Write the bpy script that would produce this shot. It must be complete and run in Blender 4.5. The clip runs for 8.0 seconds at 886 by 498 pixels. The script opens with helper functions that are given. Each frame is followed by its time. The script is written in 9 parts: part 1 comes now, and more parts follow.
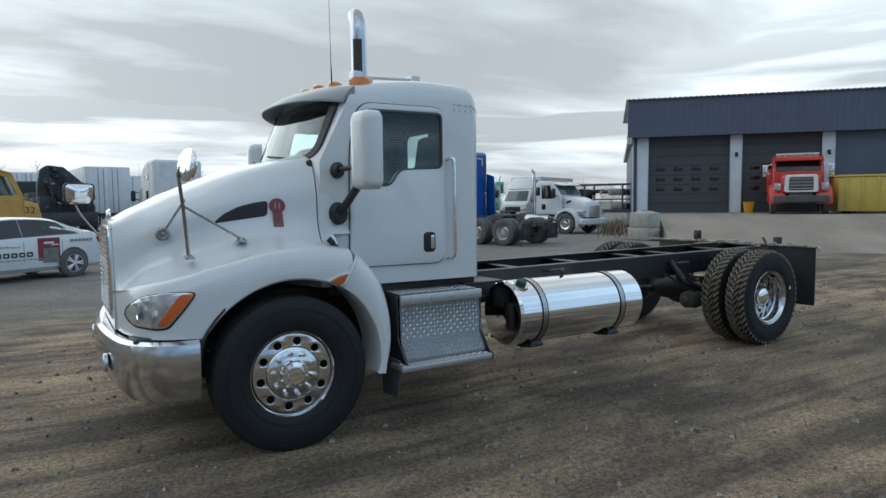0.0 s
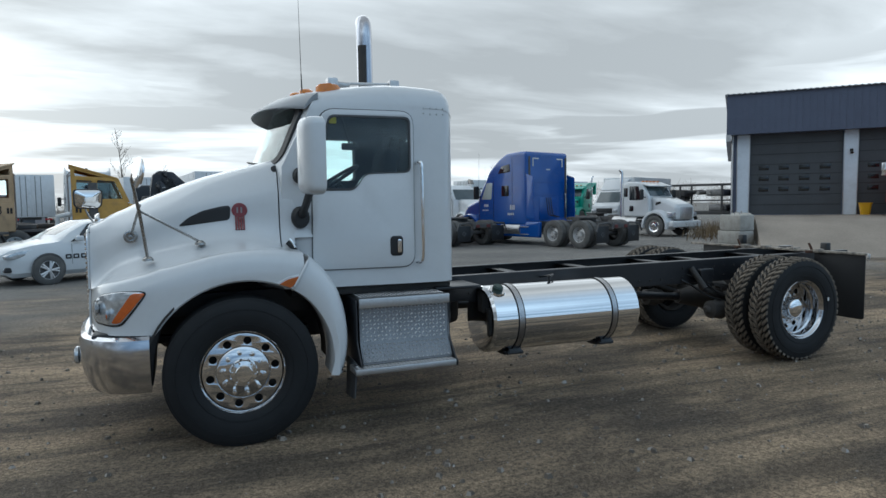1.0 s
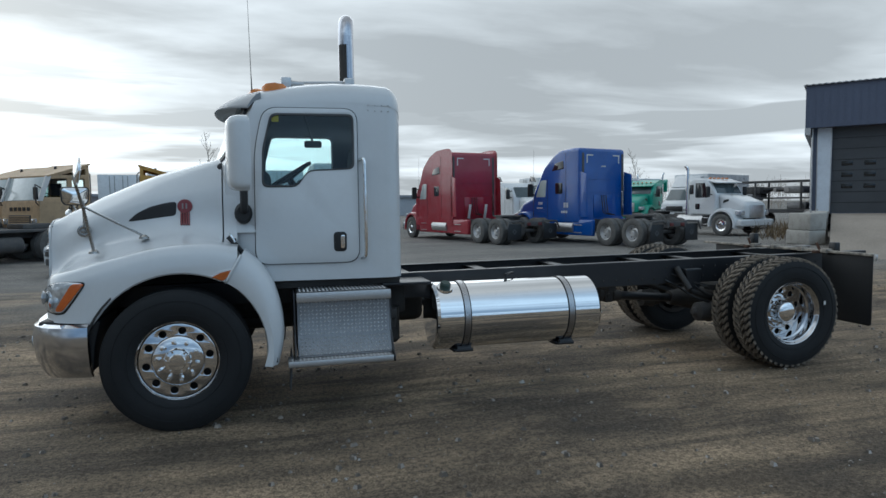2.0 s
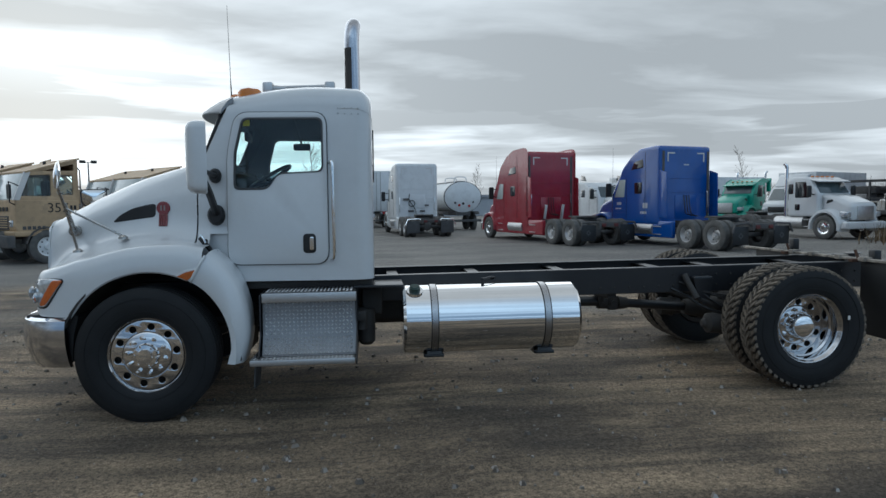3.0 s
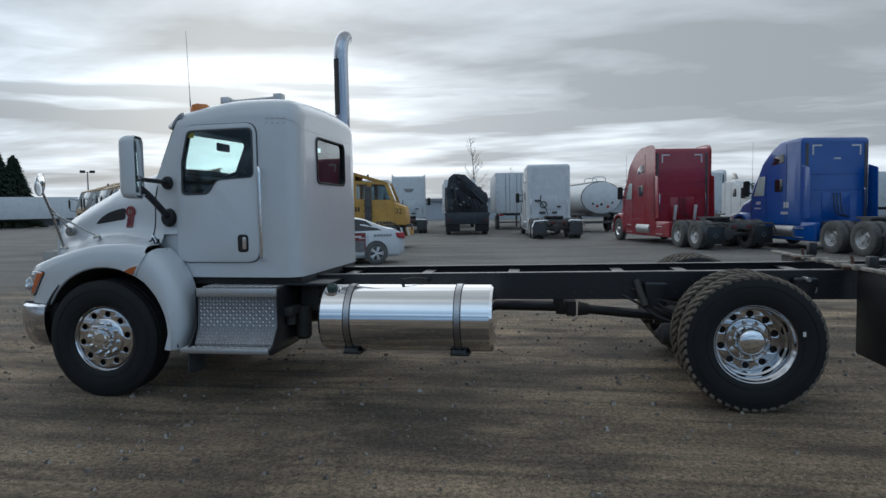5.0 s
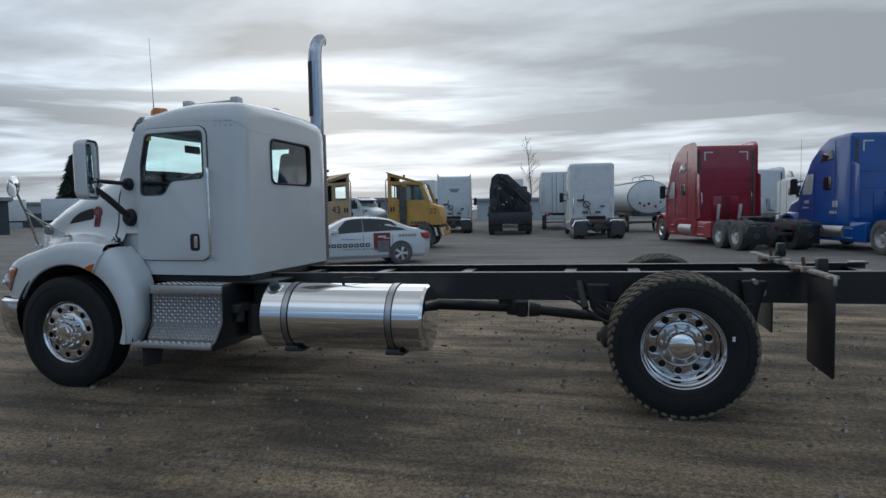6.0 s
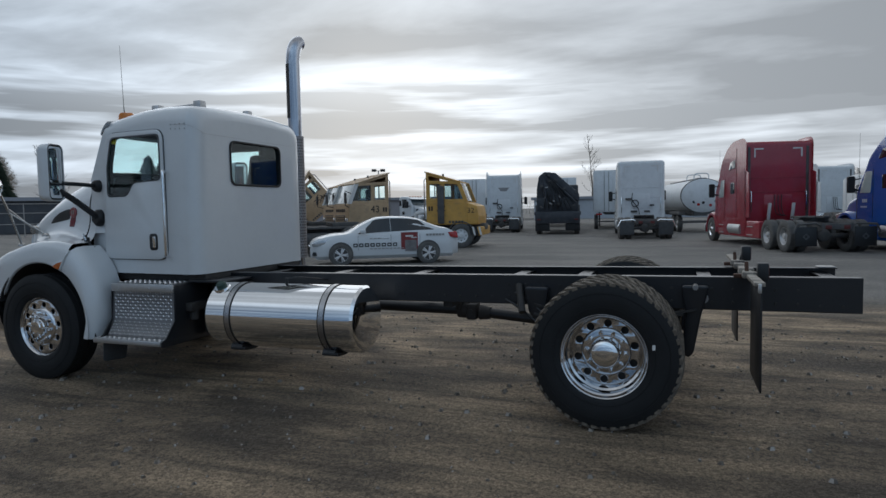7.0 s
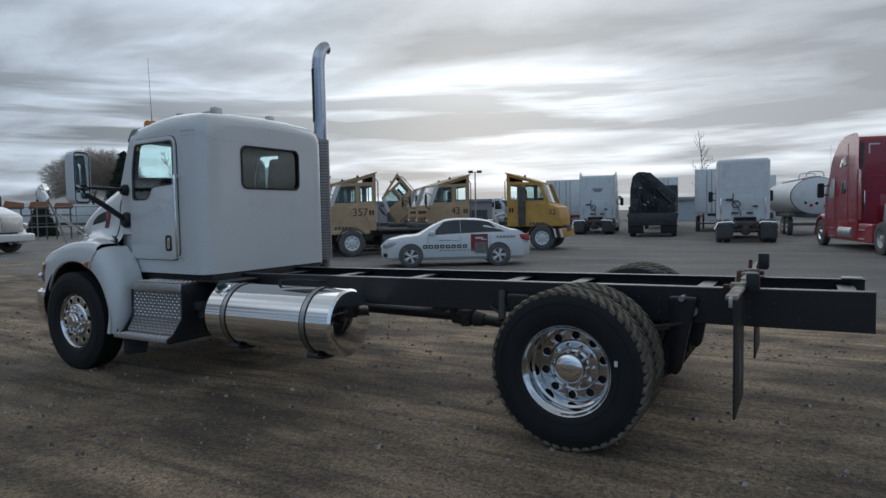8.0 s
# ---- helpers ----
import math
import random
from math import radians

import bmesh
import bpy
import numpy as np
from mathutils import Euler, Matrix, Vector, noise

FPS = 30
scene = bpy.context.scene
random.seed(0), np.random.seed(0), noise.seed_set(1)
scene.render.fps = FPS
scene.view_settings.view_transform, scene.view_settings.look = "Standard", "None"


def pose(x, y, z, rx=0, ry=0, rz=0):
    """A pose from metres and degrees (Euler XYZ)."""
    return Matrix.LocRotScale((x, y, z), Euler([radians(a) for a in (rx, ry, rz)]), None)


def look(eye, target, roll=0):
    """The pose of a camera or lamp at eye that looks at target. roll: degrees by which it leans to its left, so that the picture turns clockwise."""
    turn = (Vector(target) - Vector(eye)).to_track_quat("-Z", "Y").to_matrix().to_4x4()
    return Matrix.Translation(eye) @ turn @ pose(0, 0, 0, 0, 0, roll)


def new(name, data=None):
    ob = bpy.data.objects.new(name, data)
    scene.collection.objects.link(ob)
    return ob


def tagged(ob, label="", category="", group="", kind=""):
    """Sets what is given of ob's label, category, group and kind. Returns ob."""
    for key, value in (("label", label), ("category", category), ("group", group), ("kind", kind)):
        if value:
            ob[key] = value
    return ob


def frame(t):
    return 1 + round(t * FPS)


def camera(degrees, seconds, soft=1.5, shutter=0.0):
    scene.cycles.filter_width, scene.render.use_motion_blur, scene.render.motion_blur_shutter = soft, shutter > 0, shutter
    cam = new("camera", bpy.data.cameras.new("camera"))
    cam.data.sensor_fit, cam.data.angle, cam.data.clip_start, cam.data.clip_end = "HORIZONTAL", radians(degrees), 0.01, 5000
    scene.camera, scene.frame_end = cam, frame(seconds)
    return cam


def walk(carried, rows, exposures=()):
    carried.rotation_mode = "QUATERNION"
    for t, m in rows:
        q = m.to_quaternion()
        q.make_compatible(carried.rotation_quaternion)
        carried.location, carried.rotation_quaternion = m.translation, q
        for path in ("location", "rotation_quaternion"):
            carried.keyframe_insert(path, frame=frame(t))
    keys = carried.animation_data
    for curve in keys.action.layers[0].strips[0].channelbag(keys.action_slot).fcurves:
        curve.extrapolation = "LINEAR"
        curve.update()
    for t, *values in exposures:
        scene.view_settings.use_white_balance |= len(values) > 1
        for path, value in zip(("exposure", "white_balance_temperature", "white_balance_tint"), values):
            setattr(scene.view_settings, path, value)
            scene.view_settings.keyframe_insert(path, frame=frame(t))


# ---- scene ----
cam = camera(69.8, 8.0)
PATH = [
    (0, (-1.318, -5.297, 1.626), (-0.275, -3.596, 1.481), -0.6),
    (0.5, (-0.814, -5.514, 1.622), (0.099, -3.74, 1.485), -0.6),
    (1, (-0.331, -5.76, 1.634), (0.423, -3.912, 1.497), -0.7),
    (1.5, (0.185, -5.917, 1.624), (0.806, -4.021, 1.486), -0.6),
    (2, (0.709, -6.113, 1.606), (1.229, -4.187, 1.466), -0.7),
    (2.2, (0.909, -6.132, 1.623), (1.381, -4.194, 1.48), -0.6),
    (3.3, (2.096, -6.259, 1.615), (2.219, -4.267, 1.481), -0.8),
    (3.5, (2.297, -6.276, 1.595), (2.368, -4.282, 1.464), -1.0),
    (4, (2.826, -6.276, 1.596), (2.773, -4.281, 1.472), -1.1),
    (4.5, (3.368, -6.311, 1.613), (3.182, -4.323, 1.488), -1.0),
    (4.7, (3.599, -6.282, 1.603), (3.356, -4.301, 1.475), -1.0),
    (5.8, (4.732, -6.132, 1.584), (4.27, -4.19, 1.469), -1.0),
    (6, (4.957, -6.039, 1.571), (4.457, -4.107, 1.448), -1.1),
    (6.5, (5.493, -5.882, 1.562), (4.904, -3.974, 1.445), -1.2),
    (7, (5.97, -5.664, 1.57), (5.278, -3.792, 1.447), -1.1),
    (7.5, (6.371, -5.36, 1.57), (5.541, -3.544, 1.453), -1.2),
    (8, (6.826, -5.094, 1.565), (5.836, -3.36, 1.452), -1.1),
]
EXPOSURES = [(0, -0.22, 5850, 4), (2, -0.40, 5800, 4), (4, -0.56, 5750, 5), (6, -0.80, 5800, 7), (8, -0.87, 5850, 8)]
walk(cam, [(t, look(eye, target, roll)) for t, eye, target, roll in PATH], EXPOSURES)

# ---- sky and sun: broken overcast with a bright band low behind the yard ----
SUN_AZ, SUN_EL = 118.0, 12.0
sun_dir = Vector((math.cos(radians(SUN_AZ)) * math.cos(radians(SUN_EL)), math.sin(radians(SUN_AZ)) * math.cos(radians(SUN_EL)), math.sin(radians(SUN_EL))))
world = bpy.data.worlds.new("overcast_sky")
scene.world = world
world.use_nodes = True


class Nodes:
    """Short-hand for a node tree."""

    def __init__(self, tree):
        self.tree = tree
        tree.nodes.clear()

    def add(self, kind, **inputs):
        n = self.tree.nodes.new(kind)
        for key, value in inputs.items():
            self.put(n, key, value)
        return n

    def put(self, n, key, value):
        slot = n.inputs[int(key[1:])] if key[0] == "_" else n.inputs[key.replace("_", " ")]
        if isinstance(value, bpy.types.NodeSocket):
            self.tree.links.new(value, slot)
        else:
            slot.default_value = value

    def math(self, op, a, b=0.0, clamp=False):
        n = self.add("ShaderNodeMath", _0=a, _1=b)
        n.operation, n.use_clamp = op, clamp
        return n.outputs[0]

    def noise(self, vector, scale, detail=4.0, rough=0.55):
        return self.add("ShaderNodeTexNoise", Vector=vector, Scale=scale, Detail=detail, Roughness=rough).outputs["Fac"]

    def mapped(self, vector, scale, location=(0, 0, 0), rotation=(0, 0, 0)):
        return self.add("ShaderNodeMapping", Vector=vector, Scale=scale, Location=location, Rotation=rotation).outputs[0]

    def ramp(self, fac, *stops):
        n = self.add("ShaderNodeValToRGB", Fac=fac)
        while len(n.color_ramp.elements) < len(stops):
            n.color_ramp.elements.new(0.5)
        for e, (at, c) in zip(n.color_ramp.elements, stops):
            e.position, e.color = at, (c, c, c, 1) if isinstance(c, (int, float)) else (*c, 1)
        return n.outputs[0]

    def mix(self, fac, a, b, blend="MIX"):
        n = self.tree.nodes.new("ShaderNodeMix")
        n.data_type, n.blend_type = "RGBA", blend
        for slot, value in ((0, fac), (6, a), (7, b)):
            if isinstance(value, bpy.types.NodeSocket):
                self.tree.links.new(value, n.inputs[slot])
            else:
                n.inputs[slot].default_value = value if slot == 0 else (*value[:3], 1)
        return n.outputs[2]


def build_sky():
    k = Nodes(world.node_tree)
    way = k.add("ShaderNodeTexCoord").outputs["Generated"]
    sky = k.add("ShaderNodeTexSky")
    sky.sky_type, sky.sun_disc = "NISHITA", False
    sky.sun_elevation, sky.sun_rotation = radians(SUN_EL), radians(90 - SUN_AZ)
    sky.dust_density = 3.0
    clear = k.mix(1.0, sky.outputs[0], (0.10, 0.10, 0.10), "MULTIPLY")
    part_xyz = k.add("ShaderNodeSeparateXYZ", Vector=way)
    up = k.math("MAXIMUM", part_xyz.outputs[2], 0.0)
    # the clouds lie on a flat ceiling, so they draw out into streaks towards the horizon
    lift = k.math("ADD", up, 0.09)
    flat = k.add("ShaderNodeCombineXYZ", X=k.math("DIVIDE", part_xyz.outputs[0], lift), Y=k.math("DIVIDE", part_xyz.outputs[1], lift), Z=0.0).outputs[0]
    rolled = k.mapped(flat, (0.55, 1.0, 1.0), (3.1, 1.7, 0.0), (0, 0, radians(24)))
    warp = k.add("ShaderNodeTexNoise", Vector=rolled, Scale=0.6, Detail=3.0).outputs["Color"]
    bent = k.add("ShaderNodeVectorMath", _0=rolled, _1=k.mix(1.0, warp, (0.9, 0.9, 0.9), "MULTIPLY")).outputs[0]
    sheet = k.noise(bent, 0.56, 5.0, 0.46)
    fine = k.noise(bent, 2.3, 6.0, 0.55)
    body = k.math("ADD", k.math("MULTIPLY", sheet, 0.78), k.math("MULTIPLY", fine, 0.22))
    thick = k.ramp(body, (0.405, 0.0), (0.50, 0.62), (0.60, 1.0))
    # the cover thins out towards +x
    cover_share = k.math("ADD", k.math("MULTIPLY", part_xyz.outputs[0], -0.22), 0.86, True)
    thick = k.math("MULTIPLY", thick, cover_share)
    # thin layers seen edge-on low over the horizon
    layers = k.ramp(k.noise(k.mapped(way, (1.3, 1.3, 17.0), (0.4, 2.1, 0.0)), 1.5, 5.0, 0.5), (0.43, 0.0), (0.57, 1.0))
    low = k.ramp(up, (0.0, 1.0), (0.14, 0.95), (0.36, 0.0))
    thick = k.math("MAXIMUM", thick, k.math("MULTIPLY", k.math("MULTIPLY", layers, low), cover_share))
    toward = k.add("ShaderNodeVectorMath", _0=way, _1=tuple(sun_dir))
    toward.operation = "DOT_PRODUCT"
    near_sun = k.math("MAXIMUM", toward.outputs["Value"], 0.0)
    glow = k.math("POWER", near_sun, 7.0)
    thick = k.math("MULTIPLY", thick, k.math("SUBTRACT", 1.0, k.math("MULTIPLY", k.math("POWER", near_sun, 4.0), 0.22)))
    bright = k.math("ADD", k.math("MULTIPLY", glow, 0.95), 1.50)
    dark = k.math("ADD", k.math("MULTIPLY", glow, 0.05), 0.325)
    hue = k.ramp(k.math("ADD", k.math("MULTIPLY", toward.outputs["Value"], 0.5), 0.5), (0.22, (0.58, 0.89, 1.38)), (0.48, (0.985, 0.99, 0.99)))
    grey = k.mix(1.0, k.add("ShaderNodeCombineColor", Red=dark, Green=dark, Blue=dark).outputs[0], hue, "MULTIPLY")
    lit_hue = k.ramp(k.math("ADD", k.math("MULTIPLY", toward.outputs["Value"], 0.5), 0.5), (0.22, (0.61, 0.77, 0.93)), (0.50, (1.0, 1.0, 0.99)))
    lit = k.mix(1.0, k.add("ShaderNodeCombineColor", Red=bright, Green=bright, Blue=bright).outputs[0], lit_hue, "MULTIPLY")
    cover = k.mix(thick, lit, grey)
    # a heavier bank of cloud towards -x
    bank = k.ramp(k.math("ADD", k.math("MULTIPLY", part_xyz.outputs[0], 0.5), 0.5), (0.05, (0.70, 0.75, 0.81)), (0.20, (0.86, 0.89, 0.92)), (0.34, (1.0, 1.0, 1.0)))
    cover = k.mix(1.0, cover, bank, "MULTIPLY")
    full = k.mix(0.96, clear, cover)
    back = k.add("ShaderNodeBackground", Color=full, Strength=1.0)
    k.add("ShaderNodeOutputWorld", Surface=back.outputs[0])


build_sky()
sun = new("sun", bpy.data.lights.new("sun", "SUN"))
sun.data.energy, sun.data.angle, sun.data.color = 1.5, radians(100), (1.0, 0.97, 0.93)
sun.matrix_world = look(sun_dir * 60, (0, 0, 0))

# ---- materials ----
def surface(name, color, rough=0.6, metal=0.0, second=None, scale=3.0, grain=60.0, spread=0.35, bump=0.0, bump_scale=None, coat=0.0, dirt=0.0, streak=(1, 1, 1), gloss=0.5):
    """A material whose colour drifts at two scales, with relief and uneven gloss. second: the colour that it drifts to."""
    m = bpy.data.materials.new(name)
    m.use_nodes = True
    k = Nodes(m.node_tree)
    at = k.mapped(k.add("ShaderNodeTexCoord").outputs["Object"], streak)
    second = second or tuple(c * (1 - spread) for c in color)
    broad, small = k.noise(at, scale, 5.0), k.noise(at, grain, 4.0, 0.65)
    fac = k.math("ADD", k.math("MULTIPLY", k.ramp(broad, (0.35, 0.0), (0.68, 1.0)), 0.65), k.math("MULTIPLY", k.ramp(small, (0.35, 0.0), (0.68, 1.0)), 0.35))
    c = k.mix(fac, color, second)
    if dirt:
        c = k.mix(k.math("MULTIPLY", k.ramp(k.noise(at, scale * 2.6, 6.0, 0.7), (0.5, 0.0), (0.75, 1.0)), dirt), c, (0.13, 0.11, 0.09))
    r = k.math("ADD", k.math("MULTIPLY", small, 0.2), k.math("ADD", k.math("MULTIPLY", broad, 0.16), rough - 0.18), True)
    p = k.add("ShaderNodeBsdfPrincipled", Base_Color=c, Roughness=r, Metallic=metal, Coat_Weight=coat, Coat_Roughness=0.06, Specular_IOR_Level=gloss)
    if bump:
        p_in = k.add("ShaderNodeBump", Height=k.noise(at, bump_scale or grain, 5.0, 0.6), Strength=bump, Distance=0.01)
        k.put(p, "Normal", p_in.outputs[0])
    k.add("ShaderNodeOutputMaterial", Surface=p.outputs[0])
    return m


def clear_glass(name, tint):
    m = bpy.data.materials.new(name)
    m.use_nodes = True
    k = Nodes(m.node_tree)
    at = k.add("ShaderNodeTexCoord").outputs["Object"]
    p = k.add("ShaderNodeBsdfPrincipled", Base_Color=(*tint, 1), Roughness=k.math("MULTIPLY", k.noise(at, 8.0), 0.03), IOR=1.45, Transmission_Weight=1.0)
    k.add("ShaderNodeOutputMaterial", Surface=p.outputs[0])
    return m


def lamp_plastic(name, color):
    return surface(name, color, 0.22, scale=20, spread=0.2, coat=0.6)


WHITE = surface("white_truck_paint", (0.645, 0.662, 0.672), 0.34, scale=1.6, spread=0.05, grain=25, coat=0.75, dirt=0.05)
WHITE_OLD = surface("weathered_white_paint", (0.74, 0.76, 0.77), 0.5, scale=1.2, spread=0.14, dirt=0.2)
BLUE = surface("blue_truck_paint", (0.008, 0.085, 0.37), 0.25, scale=1.5, spread=0.25, coat=0.5, dirt=0.06)
RED = surface("dark_red_truck_paint", (0.34, 0.022, 0.038), 0.28, scale=1.5, spread=0.25, coat=0.45, dirt=0.06)
BRIGHT_RED = surface("bright_red_truck_paint", (0.52, 0.035, 0.02), 0.35, scale=1.5, spread=0.2, coat=0.4)
GREEN = surface("teal_green_truck_paint", (0.02, 0.34, 0.24), 0.35, scale=1.5, spread=0.2, coat=0.4)
YELLOW = surface("yard_tractor_yellow", (0.62, 0.35, 0.075), 0.55, scale=2.0, spread=0.25, dirt=0.42)
TAN = surface("faded_yellow_paint", (0.55, 0.385, 0.225), 0.62, scale=2.0, spread=0.34, dirt=0.5)
SAFETY_YELLOW = surface("plain_yellow_steel", (0.60, 0.46, 0.10), 0.55, scale=1.2, spread=0.2, dirt=0.2)
ORANGE = surface("orange_machine_paint", (0.36, 0.15, 0.065), 0.6, scale=1.5, spread=0.3, dirt=0.2)
CHROME = surface("chrome", (0.86, 0.86, 0.86), 0.09, 1.0, scale=5.0, spread=0.06, grain=18)
POLISHED = surface("polished_aluminium", (0.87, 0.87, 0.87), 0.05, 1.0, scale=3.0, spread=0.05, grain=9, bump=0.03, bump_scale=3.0)
RIM_METAL = surface("polished_wheel_aluminium", (0.74, 0.74, 0.75), 0.07, 1.0, scale=6.0, spread=0.10, grain=14)
REAR_RIM = surface("weathered_wheel_chrome", (0.60, 0.60, 0.61), 0.05, 1.0, scale=6.0, spread=0.12, grain=14)
# one aluminium in two tones: base darkened, lugs brightened, to heighten their reflections
TREAD_BASE = surface("tread_plate_ground", (0.24, 0.24, 0.245), 0.46, 1.0, scale=6.0, spread=0.2, grain=80)
TREAD_ALU = surface("bright_tread_plate", (0.86, 0.86, 0.87), 0.40, 1.0, scale=6.0, spread=0.12, grain=80)
DULL_ALU = surface("dull_aluminium", (0.60, 0.60, 0.60), 0.48, 1.0, scale=6.0, spread=0.2, grain=80)
STEEL = surface("bare_steel", (0.38, 0.37, 0.36), 0.5, 0.9, scale=8.0, spread=0.3, grain=70)
RUBBER = surface("tyre_rubber", (0.0125, 0.0135, 0.015), 0.68, gloss=0.36, scale=5.0, spread=0.3, grain=120, bump=0.1)
RUBBER_NEW = surface("new_tyre_tread_rubber", (0.060, 0.052, 0.045), 0.78, gloss=0.3, second=(0.235, 0.195, 0.150), scale=16.0, grain=90, bump=0.2)
# worn rubber of parked wheels, lightened so that it looks veiled by haze
WORN_HAZED_RUBBER = surface("dusty_tyre_rubber", (0.07, 0.069, 0.068), 0.88, second=(0.15, 0.145, 0.135), scale=5.0, grain=60)
FRAME_BLACK = surface("black_chassis_paint", (0.015, 0.0165, 0.020), 0.36, gloss=0.55, scale=2.5, spread=0.3, grain=50, dirt=0.04)
DARK = surface("dark_underside_metal", (0.022, 0.022, 0.023), 0.7, second=(0.055, 0.049, 0.043), scale=4.0, grain=60)
# dark metal of the yard, its colour lifted to imitate haze over distance
HAZED_DARK = surface("dusty_dark_metal", (0.06, 0.062, 0.068), 0.85, second=(0.13, 0.122, 0.112), scale=4.0, grain=60)
BUMPER_CHROME = surface("brushed_bumper_chrome", (0.66, 0.67, 0.70), 0.13, 1.0, scale=2.0, spread=0.06, grain=12)
PLASTIC = surface("black_plastic", (0.016, 0.017, 0.019), 0.48, scale=6.0, spread=0.25, grain=140, bump=0.06)
SEAL = surface("black_rubber_seal", (0.012, 0.012, 0.013), 0.55, scale=9.0, spread=0.3)
TRIM = surface("dark_interior_trim", (0.03, 0.032, 0.036), 0.75, scale=3.0, spread=0.3, grain=150, bump=0.1)
SEAT = surface("dark_seat_cloth", (0.035, 0.036, 0.04), 0.9, scale=6.0, spread=0.4, grain=220, bump=0.2)
AMBER = lamp_plastic("amber_lens", (0.72, 0.22, 0.02))
AMBER_DEEP = lamp_plastic("deep_orange_lens", (0.62, 0.13, 0.02))
RED_LENS = lamp_plastic("red_lens", (0.42, 0.02, 0.02))
LENS = surface("clear_headlamp_lens", (0.74, 0.77, 0.79), 0.13, 0.55, second=(0.26, 0.28, 0.30), scale=11.0, grain=26, coat=1.0)
EMBLEM_RED = surface("red_enamel", (0.22, 0.03, 0.035), 0.3, scale=20, spread=0.2, coat=0.5)
GLASS = clear_glass("cab_glass", (0.69, 0.82, 0.82))
CAB_GLASS = clear_glass("grimy_cab_glass", (0.42, 0.50, 0.50))
DARK_GLASS = surface("dark_window_glass", (0.010, 0.013, 0.016), 0.08, scale=2.0, spread=0.4, grain=8, coat=0.6)
# dark glass again, lightened in colour for the sky on it
SKY_LIT_GLASS = surface("sky_lit_window_glass", (0.07, 0.10, 0.11), 0.08, scale=1.5, spread=0.4, grain=8, coat=0.6)
MIRROR = surface("mirror_glass", (0.85, 0.87, 0.88), 0.02, 1.0, scale=3.0, spread=0.03, grain=6)
CONCRETE = surface("weathered_concrete", (0.46, 0.44, 0.40), 0.9, scale=1.6, spread=0.35, grain=30, bump=0.4, dirt=0.4)
METAL_WALL = surface("dark_blue_grey_cladding", (0.10, 0.12, 0.18), 0.5, scale=0.7, spread=0.2, grain=12)
BAY_DOOR = surface("dark_grey_bay_door", (0.068, 0.074, 0.082), 0.6, scale=0.8, spread=0.2, grain=12)
PIER = surface("pale_grey_cladding", (0.70, 0.76, 0.83), 0.55, scale=0.9, spread=0.18, grain=14, dirt=0.15)
# window pane whose pale colour stands in for bright sky reflected in it
SKY_LIT_PANE = surface("pale_sky_lit_screen", (0.52, 0.57, 0.56), 0.18, scale=1.5, spread=0.25, grain=8, coat=0.6)
STRAP = surface("dull_strap_steel", (0.46, 0.46, 0.47), 0.30, 1.0, scale=6.0, spread=0.1)
GAP = surface("grey_weather_strip", (0.075, 0.08, 0.085), 0.6, scale=9.0, spread=0.3)
STAY = surface("weathered_stay_metal", (0.44, 0.43, 0.41), 0.28, 0.9, scale=14.0, spread=0.35, grain=60)
CRANE_BLACK = surface("blue_black_crane_paint", (0.016, 0.021, 0.030), 0.5, second=(0.055, 0.058, 0.066), scale=3.0, grain=40)
DULL_RED = surface("dusty_red_lens", (0.13, 0.022, 0.02), 0.5, scale=14, spread=0.4)
FLAP_GREY = surface("dusty_grey_rubber", (0.085, 0.088, 0.092), 0.75, scale=6.0, spread=0.35, grain=60)
STICKER = surface("yellow_sticker", (0.66, 0.54, 0.04), 0.6, scale=30, spread=0.15)
PAPER = surface("white_label", (0.72, 0.71, 0.69), 0.6, scale=30, spread=0.15)
INK = surface("black_lettering", (0.015, 0.015, 0.017), 0.5, scale=30, spread=0.2)
PALE_INK = surface("pale_lettering", (0.62, 0.63, 0.66), 0.5, scale=30, spread=0.2)
# chrome with the dark ground and sky it mirrors put into its colour
STACK_CHROME = surface("weathered_chrome", (0.50, 0.51, 0.55), 0.15, 1.0, scale=4.0, spread=0.15, grain=20)
# light grey-brown twigs, made paler still to suggest haze far off
SOFT_TWIG = surface("pale_fine_twigs", (0.40, 0.345, 0.285), 0.9, scale=1.0, spread=0.3, grain=5)
BARK = surface("grey_brown_bark", (0.10, 0.08, 0.065), 0.9, scale=5.0, spread=0.4, grain=40)
TWIG = surface("bare_twigs", (0.20, 0.165, 0.13), 0.9, scale=1.0, spread=0.4, grain=5)
NEEDLES = surface("conifer_needles", (0.022, 0.04, 0.022), 0.9, scale=1.0, spread=0.5, grain=6)
SCRUB = surface("dry_scrub", (0.20, 0.145, 0.085), 0.95, scale=2.0, spread=0.4, grain=20)


